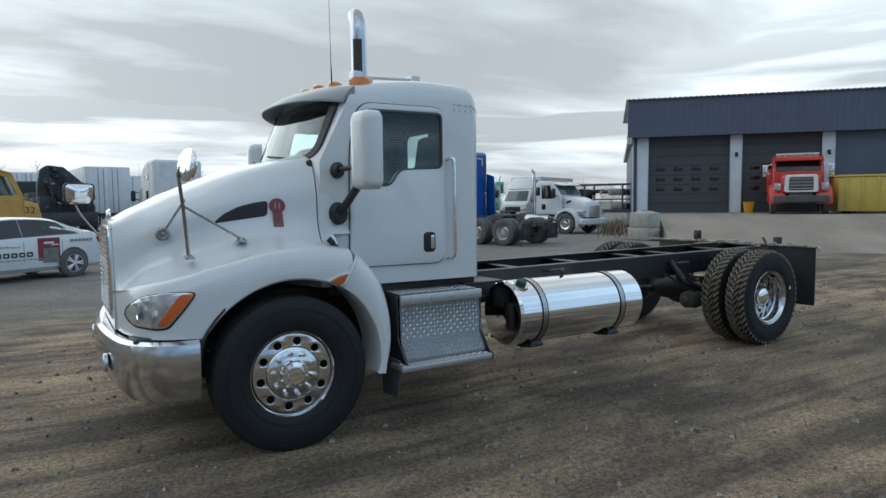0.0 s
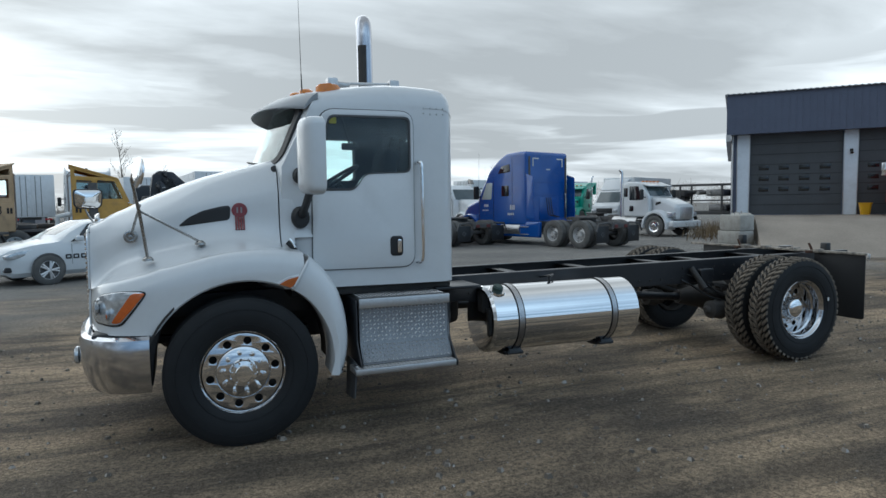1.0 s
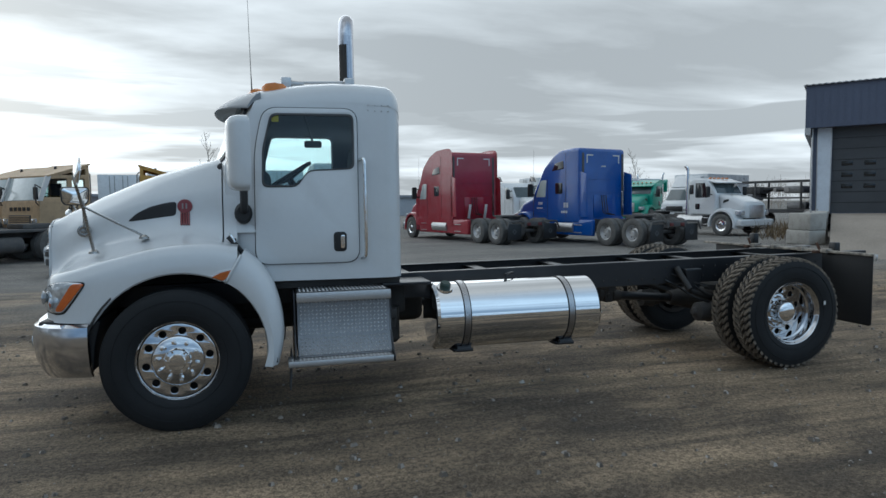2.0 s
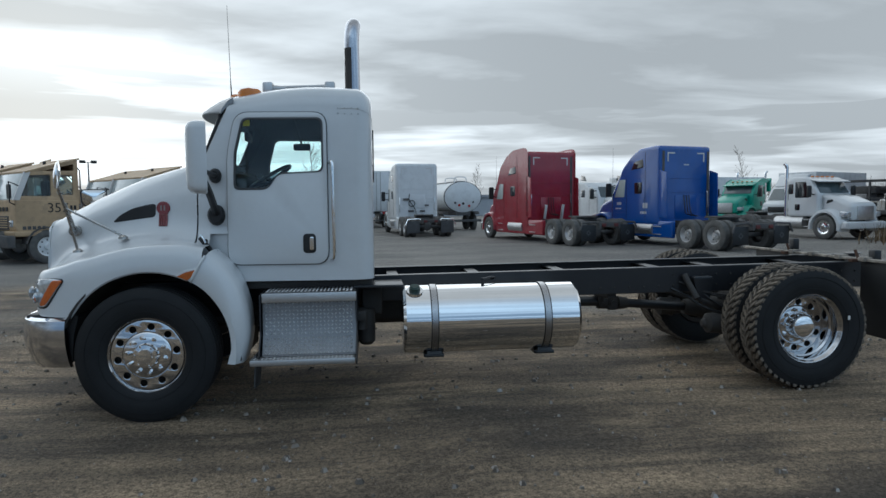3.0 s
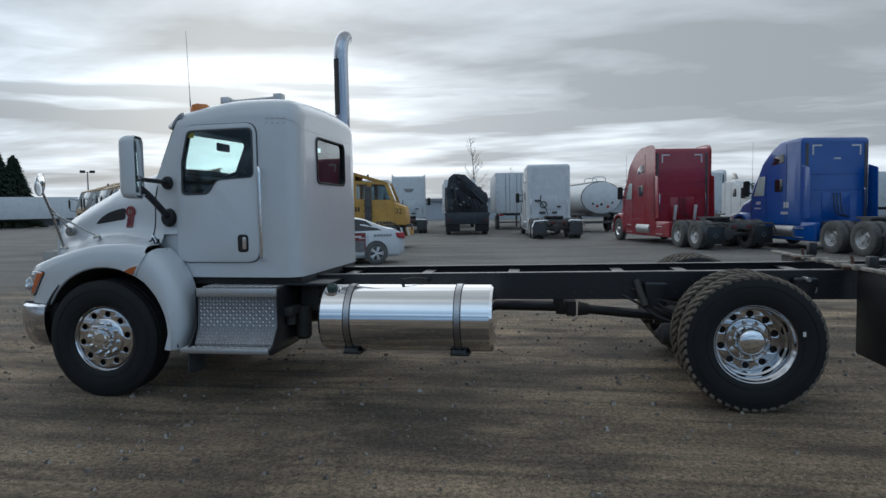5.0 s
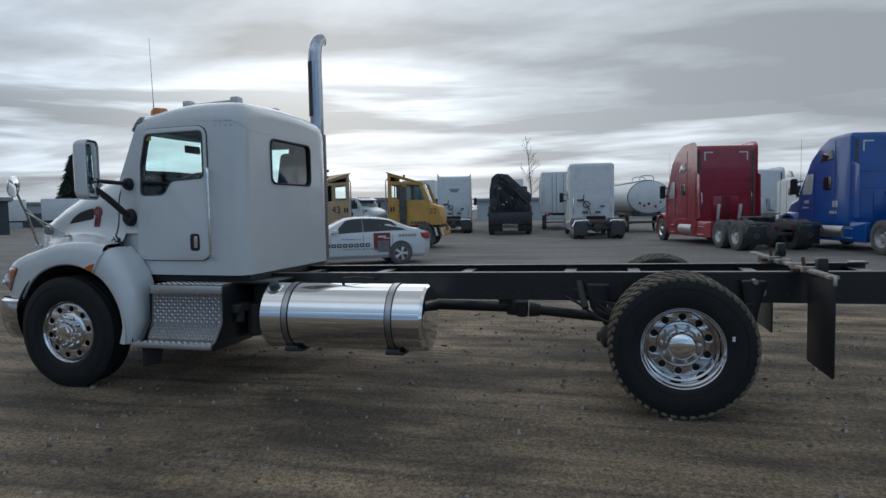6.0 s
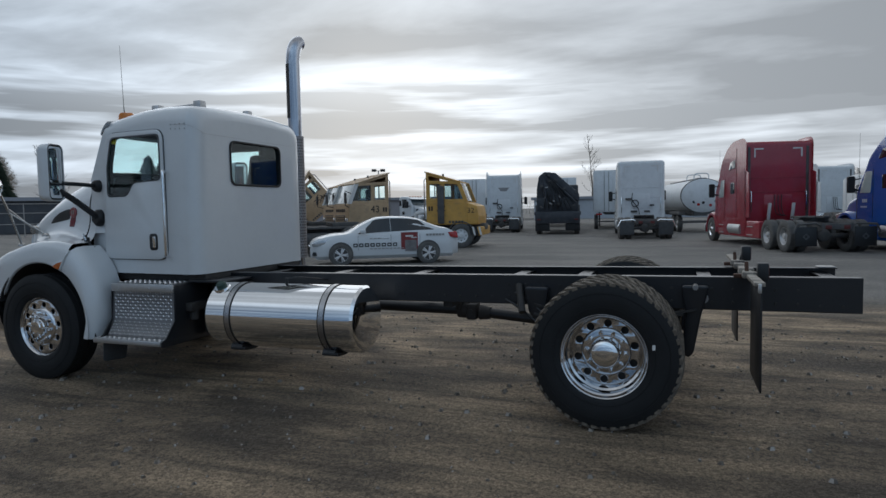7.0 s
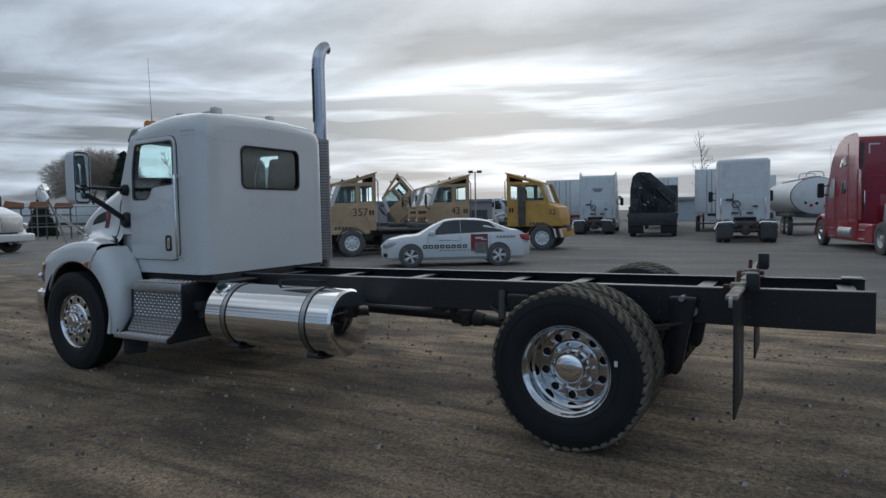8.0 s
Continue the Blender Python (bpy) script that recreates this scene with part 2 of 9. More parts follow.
def ground_material():
    m = bpy.data.materials.new("gravel_yard")
    m.use_nodes = True
    k = Nodes(m.node_tree)
    at = k.add("ShaderNodeTexCoord").outputs["Object"]
    drawn = k.mapped(at, (0.40, 1.0, 1.0), (0, 0, 0), (0, 0, radians(4)))
    tracks = k.noise(drawn, 1.5, 3.0, 0.5)
    patches = k.noise(at, 0.22, 5.0, 0.55)
    grit = k.noise(at, 95.0, 5.0, 0.78)
    pebble = k.noise(at, 30.0, 4.0, 0.7)
    ruts = k.noise(k.mapped(at, (0.07, 1.0, 1.0), (11, 5, 0), (0, 0, radians(5))), 6.5, 4.0, 0.62)
    wheel_marks = k.noise(k.mapped(at, (0.10, 1.0, 1.0), (3, 0, 0), (0, 0, radians(7))), 3.1, 2.5, 0.5)
    mottle = k.noise(k.mapped(at, (0.6, 1.0, 1.0), (1, 6, 0)), 2.0, 5.0, 0.6)
    streaks = k.math("ADD", k.math("MULTIPLY", tracks, 0.35), k.math("ADD", k.math("MULTIPLY", wheel_marks, 0.25), k.math("MULTIPLY", mottle, 0.40)))
    soil = k.mix(k.ramp(streaks, (0.42, 0.0), (0.58, 1.0)), (0.080, 0.061, 0.042), (0.405, 0.305, 0.200))
    soil = k.mix(k.math("MULTIPLY", k.ramp(patches, (0.42, 0.0), (0.60, 1.0)), 0.5), soil, (0.172, 0.138, 0.102))
    damp = k.noise(k.mapped(at, (0.5, 1.0, 1.0), (8, 3, 0)), 0.55, 6.0, 0.6)
    soil = k.mix(k.math("MULTIPLY", k.ramp(damp, (0.49, 0.0), (0.62, 1.0)), 0.72), soil, (0.042, 0.037, 0.033))
    soil = k.mix(k.math("MULTIPLY", k.ramp(ruts, (0.50, 0.0), (0.66, 1.0)), 0.6), soil, (0.055, 0.047, 0.038))
    grey = k.mix(k.ramp(k.noise(drawn, 0.6, 5.0, 0.6), (0.35, 0.0), (0.7, 1.0)), (0.145, 0.141, 0.135), (0.245, 0.233, 0.215))
    y = k.add("ShaderNodeSeparateXYZ", Vector=at).outputs[1]
    edge = k.math("ADD", k.math("MULTIPLY", y, 0.23), k.math("MULTIPLY", k.math("ADD", patches, -0.5), 4.5))
    c = k.mix(k.ramp(k.math("ADD", k.math("MULTIPLY", edge, 0.5), 0.0), (0.35, 0.0), (1.0, 1.0)), soil, grey)
    speck = k.math("ADD", k.math("MULTIPLY", grit, 0.6), k.math("MULTIPLY", pebble, 0.4))
    c = k.mix(k.ramp(speck, (0.43, 0.0), (0.59, 1.0)), k.mix(1.0, c, (0.40, 0.40, 0.40), "MULTIPLY"), k.mix(1.0, c, (1.7, 1.67, 1.62), "MULTIPLY"))
    height = k.math("ADD", k.math("ADD", k.math("MULTIPLY", tracks, 0.35), k.math("MULTIPLY", ruts, 0.35)), k.math("ADD", k.math("MULTIPLY", pebble, 0.30), k.math("MULTIPLY", grit, 0.25)))
    bump = k.add("ShaderNodeBump", Height=height, Strength=0.75, Distance=0.05)
    p = k.add("ShaderNodeBsdfPrincipled", Base_Color=c, Roughness=k.math("ADD", k.math("MULTIPLY", patches, 0.2), 0.72), Normal=bump.outputs[0])
    k.put(p, "Specular IOR Level", 0.3)
    k.add("ShaderNodeOutputMaterial", Surface=p.outputs[0])
    return m


GROUND = ground_material()

# ---- mesh helpers ----
def part(name, bm, material, parent=None, label="", m=None, angle=38):
    """Links a bmesh as one mesh object under a thing or a part."""
    bmesh.ops.recalc_face_normals(bm, faces=bm.faces)
    me = bpy.data.meshes.new(name)
    bm.to_mesh(me)
    bm.free()
    me.polygons.foreach_set("use_smooth", [True] * len(me.polygons))
    me.set_sharp_from_angle(angle=radians(angle))
    me.materials.append(material)
    ob = new(name, me)
    ob.parent = parent
    if m is not None:
        ob.matrix_basis = m
    return tagged(ob, label)


def again(ob, m, parent=None):
    """Another object on the same mesh."""
    o = new(ob.name.split(".")[0], ob.data)
    o.parent, o.matrix_basis = parent or ob.parent, m
    if "label" in ob:
        o["label"] = ob["label"]
    return o


def thing(name, label, category, group="", m=None, kind=""):
    e = new(name)
    e.empty_display_size = 0.2
    if m is not None:
        e.matrix_basis = m
    return tagged(e, label, category, group, kind)


def B():
    return bmesh.new()


def box(bm, x0, x1, y0, y1, z0, z1, bevel=0.0, seg=2, taper=None, m=None):
    """taper: (dx, dy) by which the top's half sizes shrink."""
    dx, dy = taper or (0, 0)
    vs = [bm.verts.new((x, y, z)) for z, ax, ay in ((z0, 0, 0), (z1, dx, dy)) for x, y in ((x0 + ax, y0 + ay), (x1 - ax, y0 + ay), (x1 - ax, y1 - ay), (x0 + ax, y1 - ay))]
    fs = [bm.faces.new([vs[i] for i in f]) for f in ((3, 2, 1, 0), (4, 5, 6, 7), (0, 1, 5, 4), (1, 2, 6, 5), (2, 3, 7, 6), (3, 0, 4, 7))]
    if bevel:
        r = bmesh.ops.bevel(bm, geom=list({e for f in fs for e in f.edges}), offset=bevel, segments=seg, affect="EDGES", profile=0.5, clamp_overlap=True)
        vs = list({v for f in r["faces"] for v in f.verts})
    if m is not None:
        bmesh.ops.transform(bm, matrix=m, verts=vs)
    return bm


def rings(bm, loops, closed=True, caps=True):
    """Skins a row of loops of equal length."""
    vv = [[bm.verts.new(p) for p in loop] for loop in loops]
    n = len(vv[0])
    for a, b in zip(vv, vv[1:]):
        for i in range(n if closed else n - 1):
            j = (i + 1) % n
            bm.faces.new((a[i], a[j], b[j], b[i]))
    if caps:
        bm.faces.new(list(reversed(vv[0])))
        bm.faces.new(vv[-1])
    return bm


def frame_of(axis):
    """Two directions square to axis."""
    axis = Vector(axis).normalized()
    a = axis.cross(Vector((0, 0, 1)) if abs(axis.z) < 0.9 else Vector((1, 0, 0))).normalized()
    return a, axis.cross(a).normalized()


def rod(bm, p0, p1, r0, r1=None, seg=12, caps=True):
    p0, p1 = Vector(p0), Vector(p1)
    a, b = frame_of(p1 - p0)
    loop = [(math.cos(2 * math.pi * i / seg), math.sin(2 * math.pi * i / seg)) for i in range(seg)]
    return rings(bm, [[p + (a * c + b * s) * r for c, s in loop] for p, r in ((p0, r0), (p1, r0 if r1 is None else r1))], True, caps)


def bent_tube(bm, pts, r, seg=10, caps=True):
    """A round tube along a polyline; r may be a list."""
    pts = [Vector(p) for p in pts]
    rr = r if isinstance(r, (list, tuple)) else [r] * len(pts)
    loops, a = [], None
    for i, p in enumerate(pts):
        d = (pts[min(i + 1, len(pts) - 1)] - pts[max(i - 1, 0)]).normalized()
        if a is None:
            a, b = frame_of(d)
        else:
            a = (a - d * a.dot(d)).normalized()
            b = d.cross(a)
        loops.append([p + (a * math.cos(2 * math.pi * k / seg) + b * math.sin(2 * math.pi * k / seg)) * rr[i] for k in range(seg)])
    return rings(bm, loops, True, caps)


def curve_pts(pts, n=6):
    """A smooth line through points."""
    pts = [Vector(p) for p in pts]
    out = []
    for i in range(len(pts) - 1):
        p0, p1, p2, p3 = pts[max(i - 1, 0)], pts[i], pts[i + 1], pts[min(i + 2, len(pts) - 1)]
        for k in range(n):
            t = k / n
            out.append(0.5 * ((2 * p1) + (p2 - p0) * t + (2 * p0 - 5 * p1 + 4 * p2 - p3) * t * t + (3 * p1 - p0 - 3 * p2 + p3) * t ** 3))
    return out + [pts[-1]]


def turned(bm, profile, at=(0, 0, 0), axis="y", seg=48, closed=False):
    """A lathe: profile of (radius, height along axis)."""
    loops = []
    for k in range(seg):
        c, s = math.cos(2 * math.pi * k / seg), math.sin(2 * math.pi * k / seg)
        loops.append([Vector(at) + (Vector((r * c, h, r * s)) if axis == "y" else Vector((r * c, r * s, h)) if axis == "z" else Vector((h, r * c, r * s))) for r, h in profile])
    vv = [[bm.verts.new(p) for p in loop] for loop in loops]
    n = len(profile)
    for k in range(seg):
        a, b = vv[k], vv[(k + 1) % seg]
        for i in range(n if closed else n - 1):
            bm.faces.new((a[i], b[i], b[(i + 1) % n], a[(i + 1) % n]))
    bmesh.ops.remove_doubles(bm, verts=bm.verts, dist=1e-5)
    return bm


def rounded(x0, y0, x1, y1, r, n=5):
    """The outline of a rectangle with round corners."""
    out = []
    for cx, cy, a in ((x1 - r, y1 - r, 0), (x0 + r, y1 - r, 90), (x0 + r, y0 + r, 180), (x1 - r, y0 + r, 270)):
        out += [(cx + r * math.cos(radians(a + 90 * i / n)), cy + r * math.sin(radians(a + 90 * i / n))) for i in range(n + 1)]
    return out


def soften(pts, r, n=4):
    """Rounds the corners of an outline."""
    out, c = [], len(pts)
    for i in range(c):
        p, a, b = Vector(pts[i]), Vector(pts[i - 1]), Vector(pts[(i + 1) % c])
        ra = min(r, (a - p).length * 0.45, (b - p).length * 0.45)
        p0, p1 = p + (a - p).normalized() * ra, p + (b - p).normalized() * ra
        for k in range(n + 1):
            t = k / n
            q = p0 * (1 - t) ** 2 + p * 2 * t * (1 - t) + p1 * t * t
            out.append((q.x, q.y))
    return out


def circle(cx, cy, r, n=16):
    return [(cx + r * math.cos(2 * math.pi * i / n), cy + r * math.sin(2 * math.pi * i / n)) for i in range(n)]


def plate(bm, outline, holes=(), thick=0.02, bevel=0.0, m=None, res=1):
    """A flat sheet of an outline with holes cut through, of that thickness, in its own xy plane (z from 0 to thick)."""
    cu = bpy.data.curves.new("sheet", "CURVE")
    cu.dimensions, cu.fill_mode = "2D", "BOTH"
    cu.extrude, cu.bevel_depth, cu.bevel_resolution, cu.offset = max(thick / 2 - bevel, 0.0), bevel, res, -bevel
    for loop in (outline, *holes):
        s = cu.splines.new("POLY")
        s.points.add(len(loop) - 1)
        for q, (x, y) in zip(s.points, loop):
            q.co = (x, y, 0, 1)
        s.use_cyclic_u = True
    ob = bpy.data.objects.new("sheet", cu)
    me = bpy.data.meshes.new_from_object(ob)
    me.transform((m if m is not None else Matrix()) @ Matrix.Translation((0, 0, thick / 2)))
    bm.from_mesh(me)
    bmesh.ops.remove_doubles(bm, verts=bm.verts, dist=1e-5)
    for d, c in ((me, bpy.data.meshes), (cu, bpy.data.curves)):
        c.remove(d)
    return bm


# the xy plane laid into the side view (x, z), seen from -y; and into the front view (y, z), seen from -x
SIDE = Matrix(((1, 0, 0, 0), (0, 0, -1, 0), (0, 1, 0, 0), (0, 0, 0, 1)))
FRONT = Matrix(((0, 0, -1, 0), (-1, 0, 0, 0), (0, 1, 0, 0), (0, 0, 0, 1)))


def side_at(y):
    return Matrix.Translation((0, y, 0)) @ SIDE


def table(x, *rows):
    """Smooth reading of a value from a few (x, value) rows."""
    if x <= rows[0][0]:
        return rows[0][1]
    for (xa, a), (xb, b) in zip(rows, rows[1:]):
        if x <= xb:
            t = (x - xa) / (xb - xa)
            return a + (b - a) * t
    return rows[-1][1]


def eased(x, *rows):
    """As table(), with no corners."""
    pts = [Vector((a, b, 0)) for a, b in rows]
    for i, ((xa, _), (xb, _)) in enumerate(zip(rows, rows[1:])):
        if x <= xb or i == len(rows) - 2:
            t = min(max((x - xa) / (xb - xa), 0.0), 1.0)
            p0, p1, p2, p3 = (pts[max(i - 1, 0)].y, pts[i].y, pts[i + 1].y, pts[min(i + 2, len(pts) - 1)].y)
            return 0.5 * (2 * p1 + (p2 - p0) * t + (2 * p0 - 5 * p1 + 4 * p2 - p3) * t * t + (3 * p1 - p0 - 3 * p2 + p3) * t ** 3)


def cut(ob, cutters):
    """Cuts solids out of a mesh object for good."""
    tools = []
    for bm in cutters:
        bmesh.ops.recalc_face_normals(bm, faces=bm.faces)
        me = bpy.data.meshes.new("tool")
        bm.to_mesh(me)
        bm.free()
        t = bpy.data.objects.new("tool", me)
        scene.collection.objects.link(t)
        md = ob.modifiers.new("cut", "BOOLEAN")
        md.operation, md.object, md.solver = "DIFFERENCE", t, "EXACT"
        tools.append(t)
    bpy.context.view_layer.update()
    dg = bpy.context.evaluated_depsgraph_get()
    me = bpy.data.meshes.new_from_object(ob.evaluated_get(dg))
    ob.modifiers.clear()
    ob.data = me
    me.polygons.foreach_set("use_smooth", [True] * len(me.polygons))
    me.set_sharp_from_angle(angle=radians(35))
    for t in tools:
        d = t.data
        bpy.data.objects.remove(t)
        bpy.data.meshes.remove(d)


def words(text, size, material, parent, m, name="lettering", label="", thick=0.002):
    """Lettering in the built-in font, as a mesh."""
    cu = bpy.data.curves.new(name, "FONT")
    cu.body, cu.size, cu.extrude, cu.align_x, cu.align_y = text, size, thick, "CENTER", "CENTER"
    ob = bpy.data.objects.new(name, cu)
    me = bpy.data.meshes.new_from_object(ob)
    me.materials.clear()
    me.materials.append(material)
    bpy.data.curves.remove(cu)
    o = new(name, me)
    o.parent, o.matrix_basis = parent, m
    return tagged(o, label)

# ---- the ground: one sheet, fine where the camera passes ----
def spread(lo, hi, step, reach):
    inner = list(np.arange(lo, hi + step / 2, step))
    out, d, a, b = [], step, lo, hi
    left, right = [], []
    while b < reach:
        d *= 1.28
        a, b = a - d, b + d
        left.append(a)
        right.append(b)
    return left[::-1] + inner + right


def ground_height(x, y):
    near = max(0.0, 1.0 - max(abs(x - 3) / 14, abs(y + 1) / 12))
    ruts = noise.noise((x * 0.25, y * 1.3, 0.0)) * 0.022 + noise.noise((x * 1.9, y * 2.6, 4.0)) * 0.010
    flat = 1.0
    for wx, wy in ((0.02, -1.05), (5.5, -0.95), (0.02, 1.05), (5.5, 0.95)):
        d = math.hypot(x - wx, (y - wy) * 0.9)
        flat = min(flat, max(0.0, min(1.0, (d - 0.3) / 0.5)))
    sag = 0.034 * max(0.0, min(1.0, 1.6 - abs(x - 0.02) / 1.6)) * min(1.0, near * 3)
    return (ruts * flat) * min(1.0, near * 3) - 0.004 - sag


def build_ground():
    xs, ys = spread(-7.0, 13.0, 0.14, 2600), spread(-8.0, 4.0, 0.12, 2600)
    verts = [(x, y, ground_height(x, y)) for y in ys for x in xs]
    n = len(xs)
    faces = [(j * n + i, j * n + i + 1, (j + 1) * n + i + 1, (j + 1) * n + i) for j in range(len(ys) - 1) for i in range(n - 1)]
    me = bpy.data.meshes.new("ground")
    me.from_pydata(verts, [], faces)
    me.polygons.foreach_set("use_smooth", [True] * len(me.polygons))
    me.materials.append(GROUND)
    tagged(new("ground", me), "rutted brown gravel yard turning to grey asphalt", "ground", kind="structure")


build_ground()


# ---- the white cab chassis truck; its front axle stands at x = 0, it faces -x ----
truck = thing("cab_chassis_truck", "white conventional cab and chassis truck with bare black frame", "truck")
AX_F, AX_R, HUB_F, HUB_R = 0.02, 5.49, 0.485, 0.53


def hood_section(x, n=5):
    """Half of the hood's cross-section at x, from the crown out to the fender's edge: (y, z)."""
    top = eased(x, (-0.98, 1.53), (-0.85, 1.60), (-0.6, 1.72), (-0.24, 1.865), (0.07, 1.955), (0.46, 2.04))
    flat = eased(x, (-0.98, 0.38), (-0.6, 0.45), (-0.2, 0.54), (0.46, 0.70))
    wall = eased(x, (-0.98, 0.46), (-0.68, 0.60), (-0.36, 0.69), (0.0, 0.752), (0.46, 0.83))
    dip = eased(x, (-0.98, 1.06), (-0.75, 1.22), (-0.5, 1.32), (-0.2, 1.39), (0.1, 1.40), (0.46, 1.33))
    out = eased(x, (-0.98, 0.50), (-0.955, 0.68), (-0.90, 0.88), (-0.80, 1.03), (-0.62, 1.12), (-0.3, 1.175), (0.3, 1.2), (0.5, 1.2))
    crest = eased(x, (-0.98, 1.06), (-0.85, 1.13), (-0.7, 1.17), (-0.5, 1.23), (-0.08, 1.325), (0.25, 1.34), (0.46, 1.31))
    d = 0.66 ** 2 - (x - 0.05) ** 2
    low = max(0.79, 0.475 + math.sqrt(d)) if d > 0 else 0.79
    pts = [(0, top), (flat * 0.6, top - 0.008), (flat, top - 0.045), (wall - 0.015, dip + (top - dip) * 0.60), (wall + 0.012, dip + (top - dip) * 0.22),
           (min(wall + 0.09, out - 0.02), dip), ((min(wall + 0.1, out - 0.02) + out) / 2 + 0.02, crest), (out - 0.062, max(crest - 0.012, low + 0.07)), (out - 0.018, max(crest - 0.065, low + 0.045)), (out, max(crest - 0.15, low + 0.03)), (out, low)]
    return [(p.x, p.y) for p in curve_pts([(a, b, 0) for a, b in pts], n)]


def on_hood(x, s, lift=0.0):
    """A point of the near side of the hood at x; s runs from 0 at the crown to 1 at the fender's edge."""
    def at(xx, ss):
        sec = hood_section(xx)
        f = min(max(ss, 0.0), 1.0) * (len(sec) - 1)
        i = min(int(f), len(sec) - 2)
        a, b = sec[i], sec[i + 1]
        return Vector((xx, -(a[0] + (b[0] - a[0]) * (f - i)), a[1] + (b[1] - a[1]) * (f - i)))
    p = at(x, s)
    nrm = (at(min(x + 0.01, 0.46), s) - at(max(x - 0.01, -0.97), s)).cross(at(x, min(s + 0.01, 1)) - at(x, max(s - 0.01, 0))).normalized()
    if nrm.y > 0:
        nrm = -nrm
    return p + nrm * lift


def hood_s(x, z):
    """Where on the hood's side the height z lies at x."""
    lo, hi = 0.28, 1.0
    for _ in range(30):
        mid = (lo + hi) / 2
        if on_hood(x, mid).z > z:
            lo = mid
        else:
            hi = mid
    return (lo + hi) / 2


def by_height(outline):
    return [(x, hood_s(x, z)) for x, z in outline]


def hood_patch(outline, lift, inner=-0.01, grid=None):
    """A shaped lid that follows the hood's side: outline in (x, s)."""
    bm = B()
    mid = (sum(a for a, _ in outline) / len(outline), sum(b for _, b in outline) / len(outline))
    loops = [[on_hood(mid[0] + (a - mid[0]) * f, mid[1] + (b - mid[1]) * f, h) for a, b in outline] for f, h in ((1, inner), (1, lift * 0.7), (0.93, lift), (0.6, lift), (0.3, lift))]
    rings(bm, loops, True, True)
    return bm


def build_hood():
    xs = [-0.98, -0.97, -0.955, -0.93, -0.90] + [-0.86 + 0.04 * i for i in range(31)]
    bm = B()
    for sign in (-1, 1):
        rows = [[(x, sign * y, z) for y, z in hood_section(x)] for x in xs if x <= 0.39]
        rings(bm, rows, False, False)
        tail = [[(x, sign * y, z) for y, z in hood_section(x)[26:]] for x in (0.34, 0.38, 0.42, 0.46)]
        rings(bm, tail, False, False)
        lip = [[(x, sign * (y - d), z + e) for d, e in ((0, 0), (0.012, -0.012), (0.03, -0.008), (0.05, 0.02))] for x in xs for y, z in (hood_section(x)[-1],) if -0.58 <= x <= 0.46]
        rings(bm, lip, False, False)
    bmesh.ops.remove_doubles(bm, verts=bm.verts, dist=1e-4)
    hood = part("hood", bm, WHITE, truck, "white moulded bonnet with flared front wings")
    bm = B()
    for sign in (-1, 1):
        rings(bm, [[(x, sign * max(y - 0.005, 0.0), z - 0.005) for y, z in hood_section(x)[:28]] for x in (0.35, 0.40, 0.45)], False, False)
        rings(bm, [[(x, sign * (y - d), z - 0.006) for y, z in hood_section(0.46)[11:23]] for x, d in ((0.44, 0.006), (0.50, 0.010), (0.62, 0.016))], False, False)
    part("cowl_panel", bm, WHITE, truck)
    # nose panel round the grille, and the valance under the lamps
    bm = B()
    sec = hood_section(-0.98)
    face = [(-y, z) for y, z in sec] + [(y, z) for y, z in reversed(sec[1:])]
    plate(bm, face, [rounded(-0.40, 0.86, 0.40, 1.47, 0.07)], 0.012, 0.003, Matrix.Translation((-0.982, 0, 0)) @ FRONT)
    part("nose_panel", bm, WHITE, truck)
    # grille: chrome surround and slats
    bm = B()
    plate(bm, rounded(-0.42, 0.84, 0.42, 1.49, 0.09), [rounded(-0.395, 0.865, 0.395, 1.465, 0.07)], 0.020, 0.006, Matrix.Translation((-0.985, 0, 0)) @ FRONT)
    grille = part("grille", bm, CHROME, truck, "chrome radiator grille with fine upright slats")
    bm = B()
    box(bm, -0.985, -0.975, -0.40, 0.40, 0.86, 1.47)
    part("backing", bm, DARK, grille)
    bm = B()
    rod(bm, (-1.004, 0, 0.868), (-1.004, 0, 1.462), 0.0075, seg=6)
    slat = part("slat", bm, CHROME, grille)
    for i in range(1, 21):
        again(slat, pose(0, 0.0355 * ((i + 1) // 2) * (1 if i % 2 else -1), 0))
    bm = B()
    rod(bm, (-1.010, -0.39, 0.888), (-1.010, 0.39, 0.888), 0.0095, seg=6)
    bar = part("bar", bm, CHROME, grille)
    for i in range(1, 17):
        again(bar, pose(0, 0, 0.035 * i))
    # an emblem sits above the grille
    bm = B()
    turned(bm, [(0.0, -0.03), (0.035, -0.028), (0.05, -0.012), (0.052, 0.0)], (-0.955, 0, 1.555), "x", 20)
    part("nose_emblem", bm, CHROME, truck)
    # side vents with the dark inset, and the red badge
    vent = by_height(soften([(-0.372, 1.500), (-0.30, 1.565), (-0.20, 1.615), (-0.08, 1.645), (0.0, 1.655), (-0.008, 1.545), (-0.10, 1.535), (-0.25, 1.515)], 0.03))
    for sign in (-1, 1):
        bm = hood_patch(vent, 0.004)
        if sign > 0:
            bmesh.ops.transform(bm, matrix=Matrix.Diagonal((1, -1, 1, 1)), verts=bm.verts)
        part("side_vent", bm, PLASTIC, truck, "dark side vent in the bonnet")
    mx, mz = 0.062, 1.617
    ring = np.linspace(0, 2 * math.pi, 24, endpoint=False)
    bm = hood_patch(by_height([(mx + 0.056 * math.cos(q), mz + 0.054 * math.sin(q)) for q in ring]), 0.014)
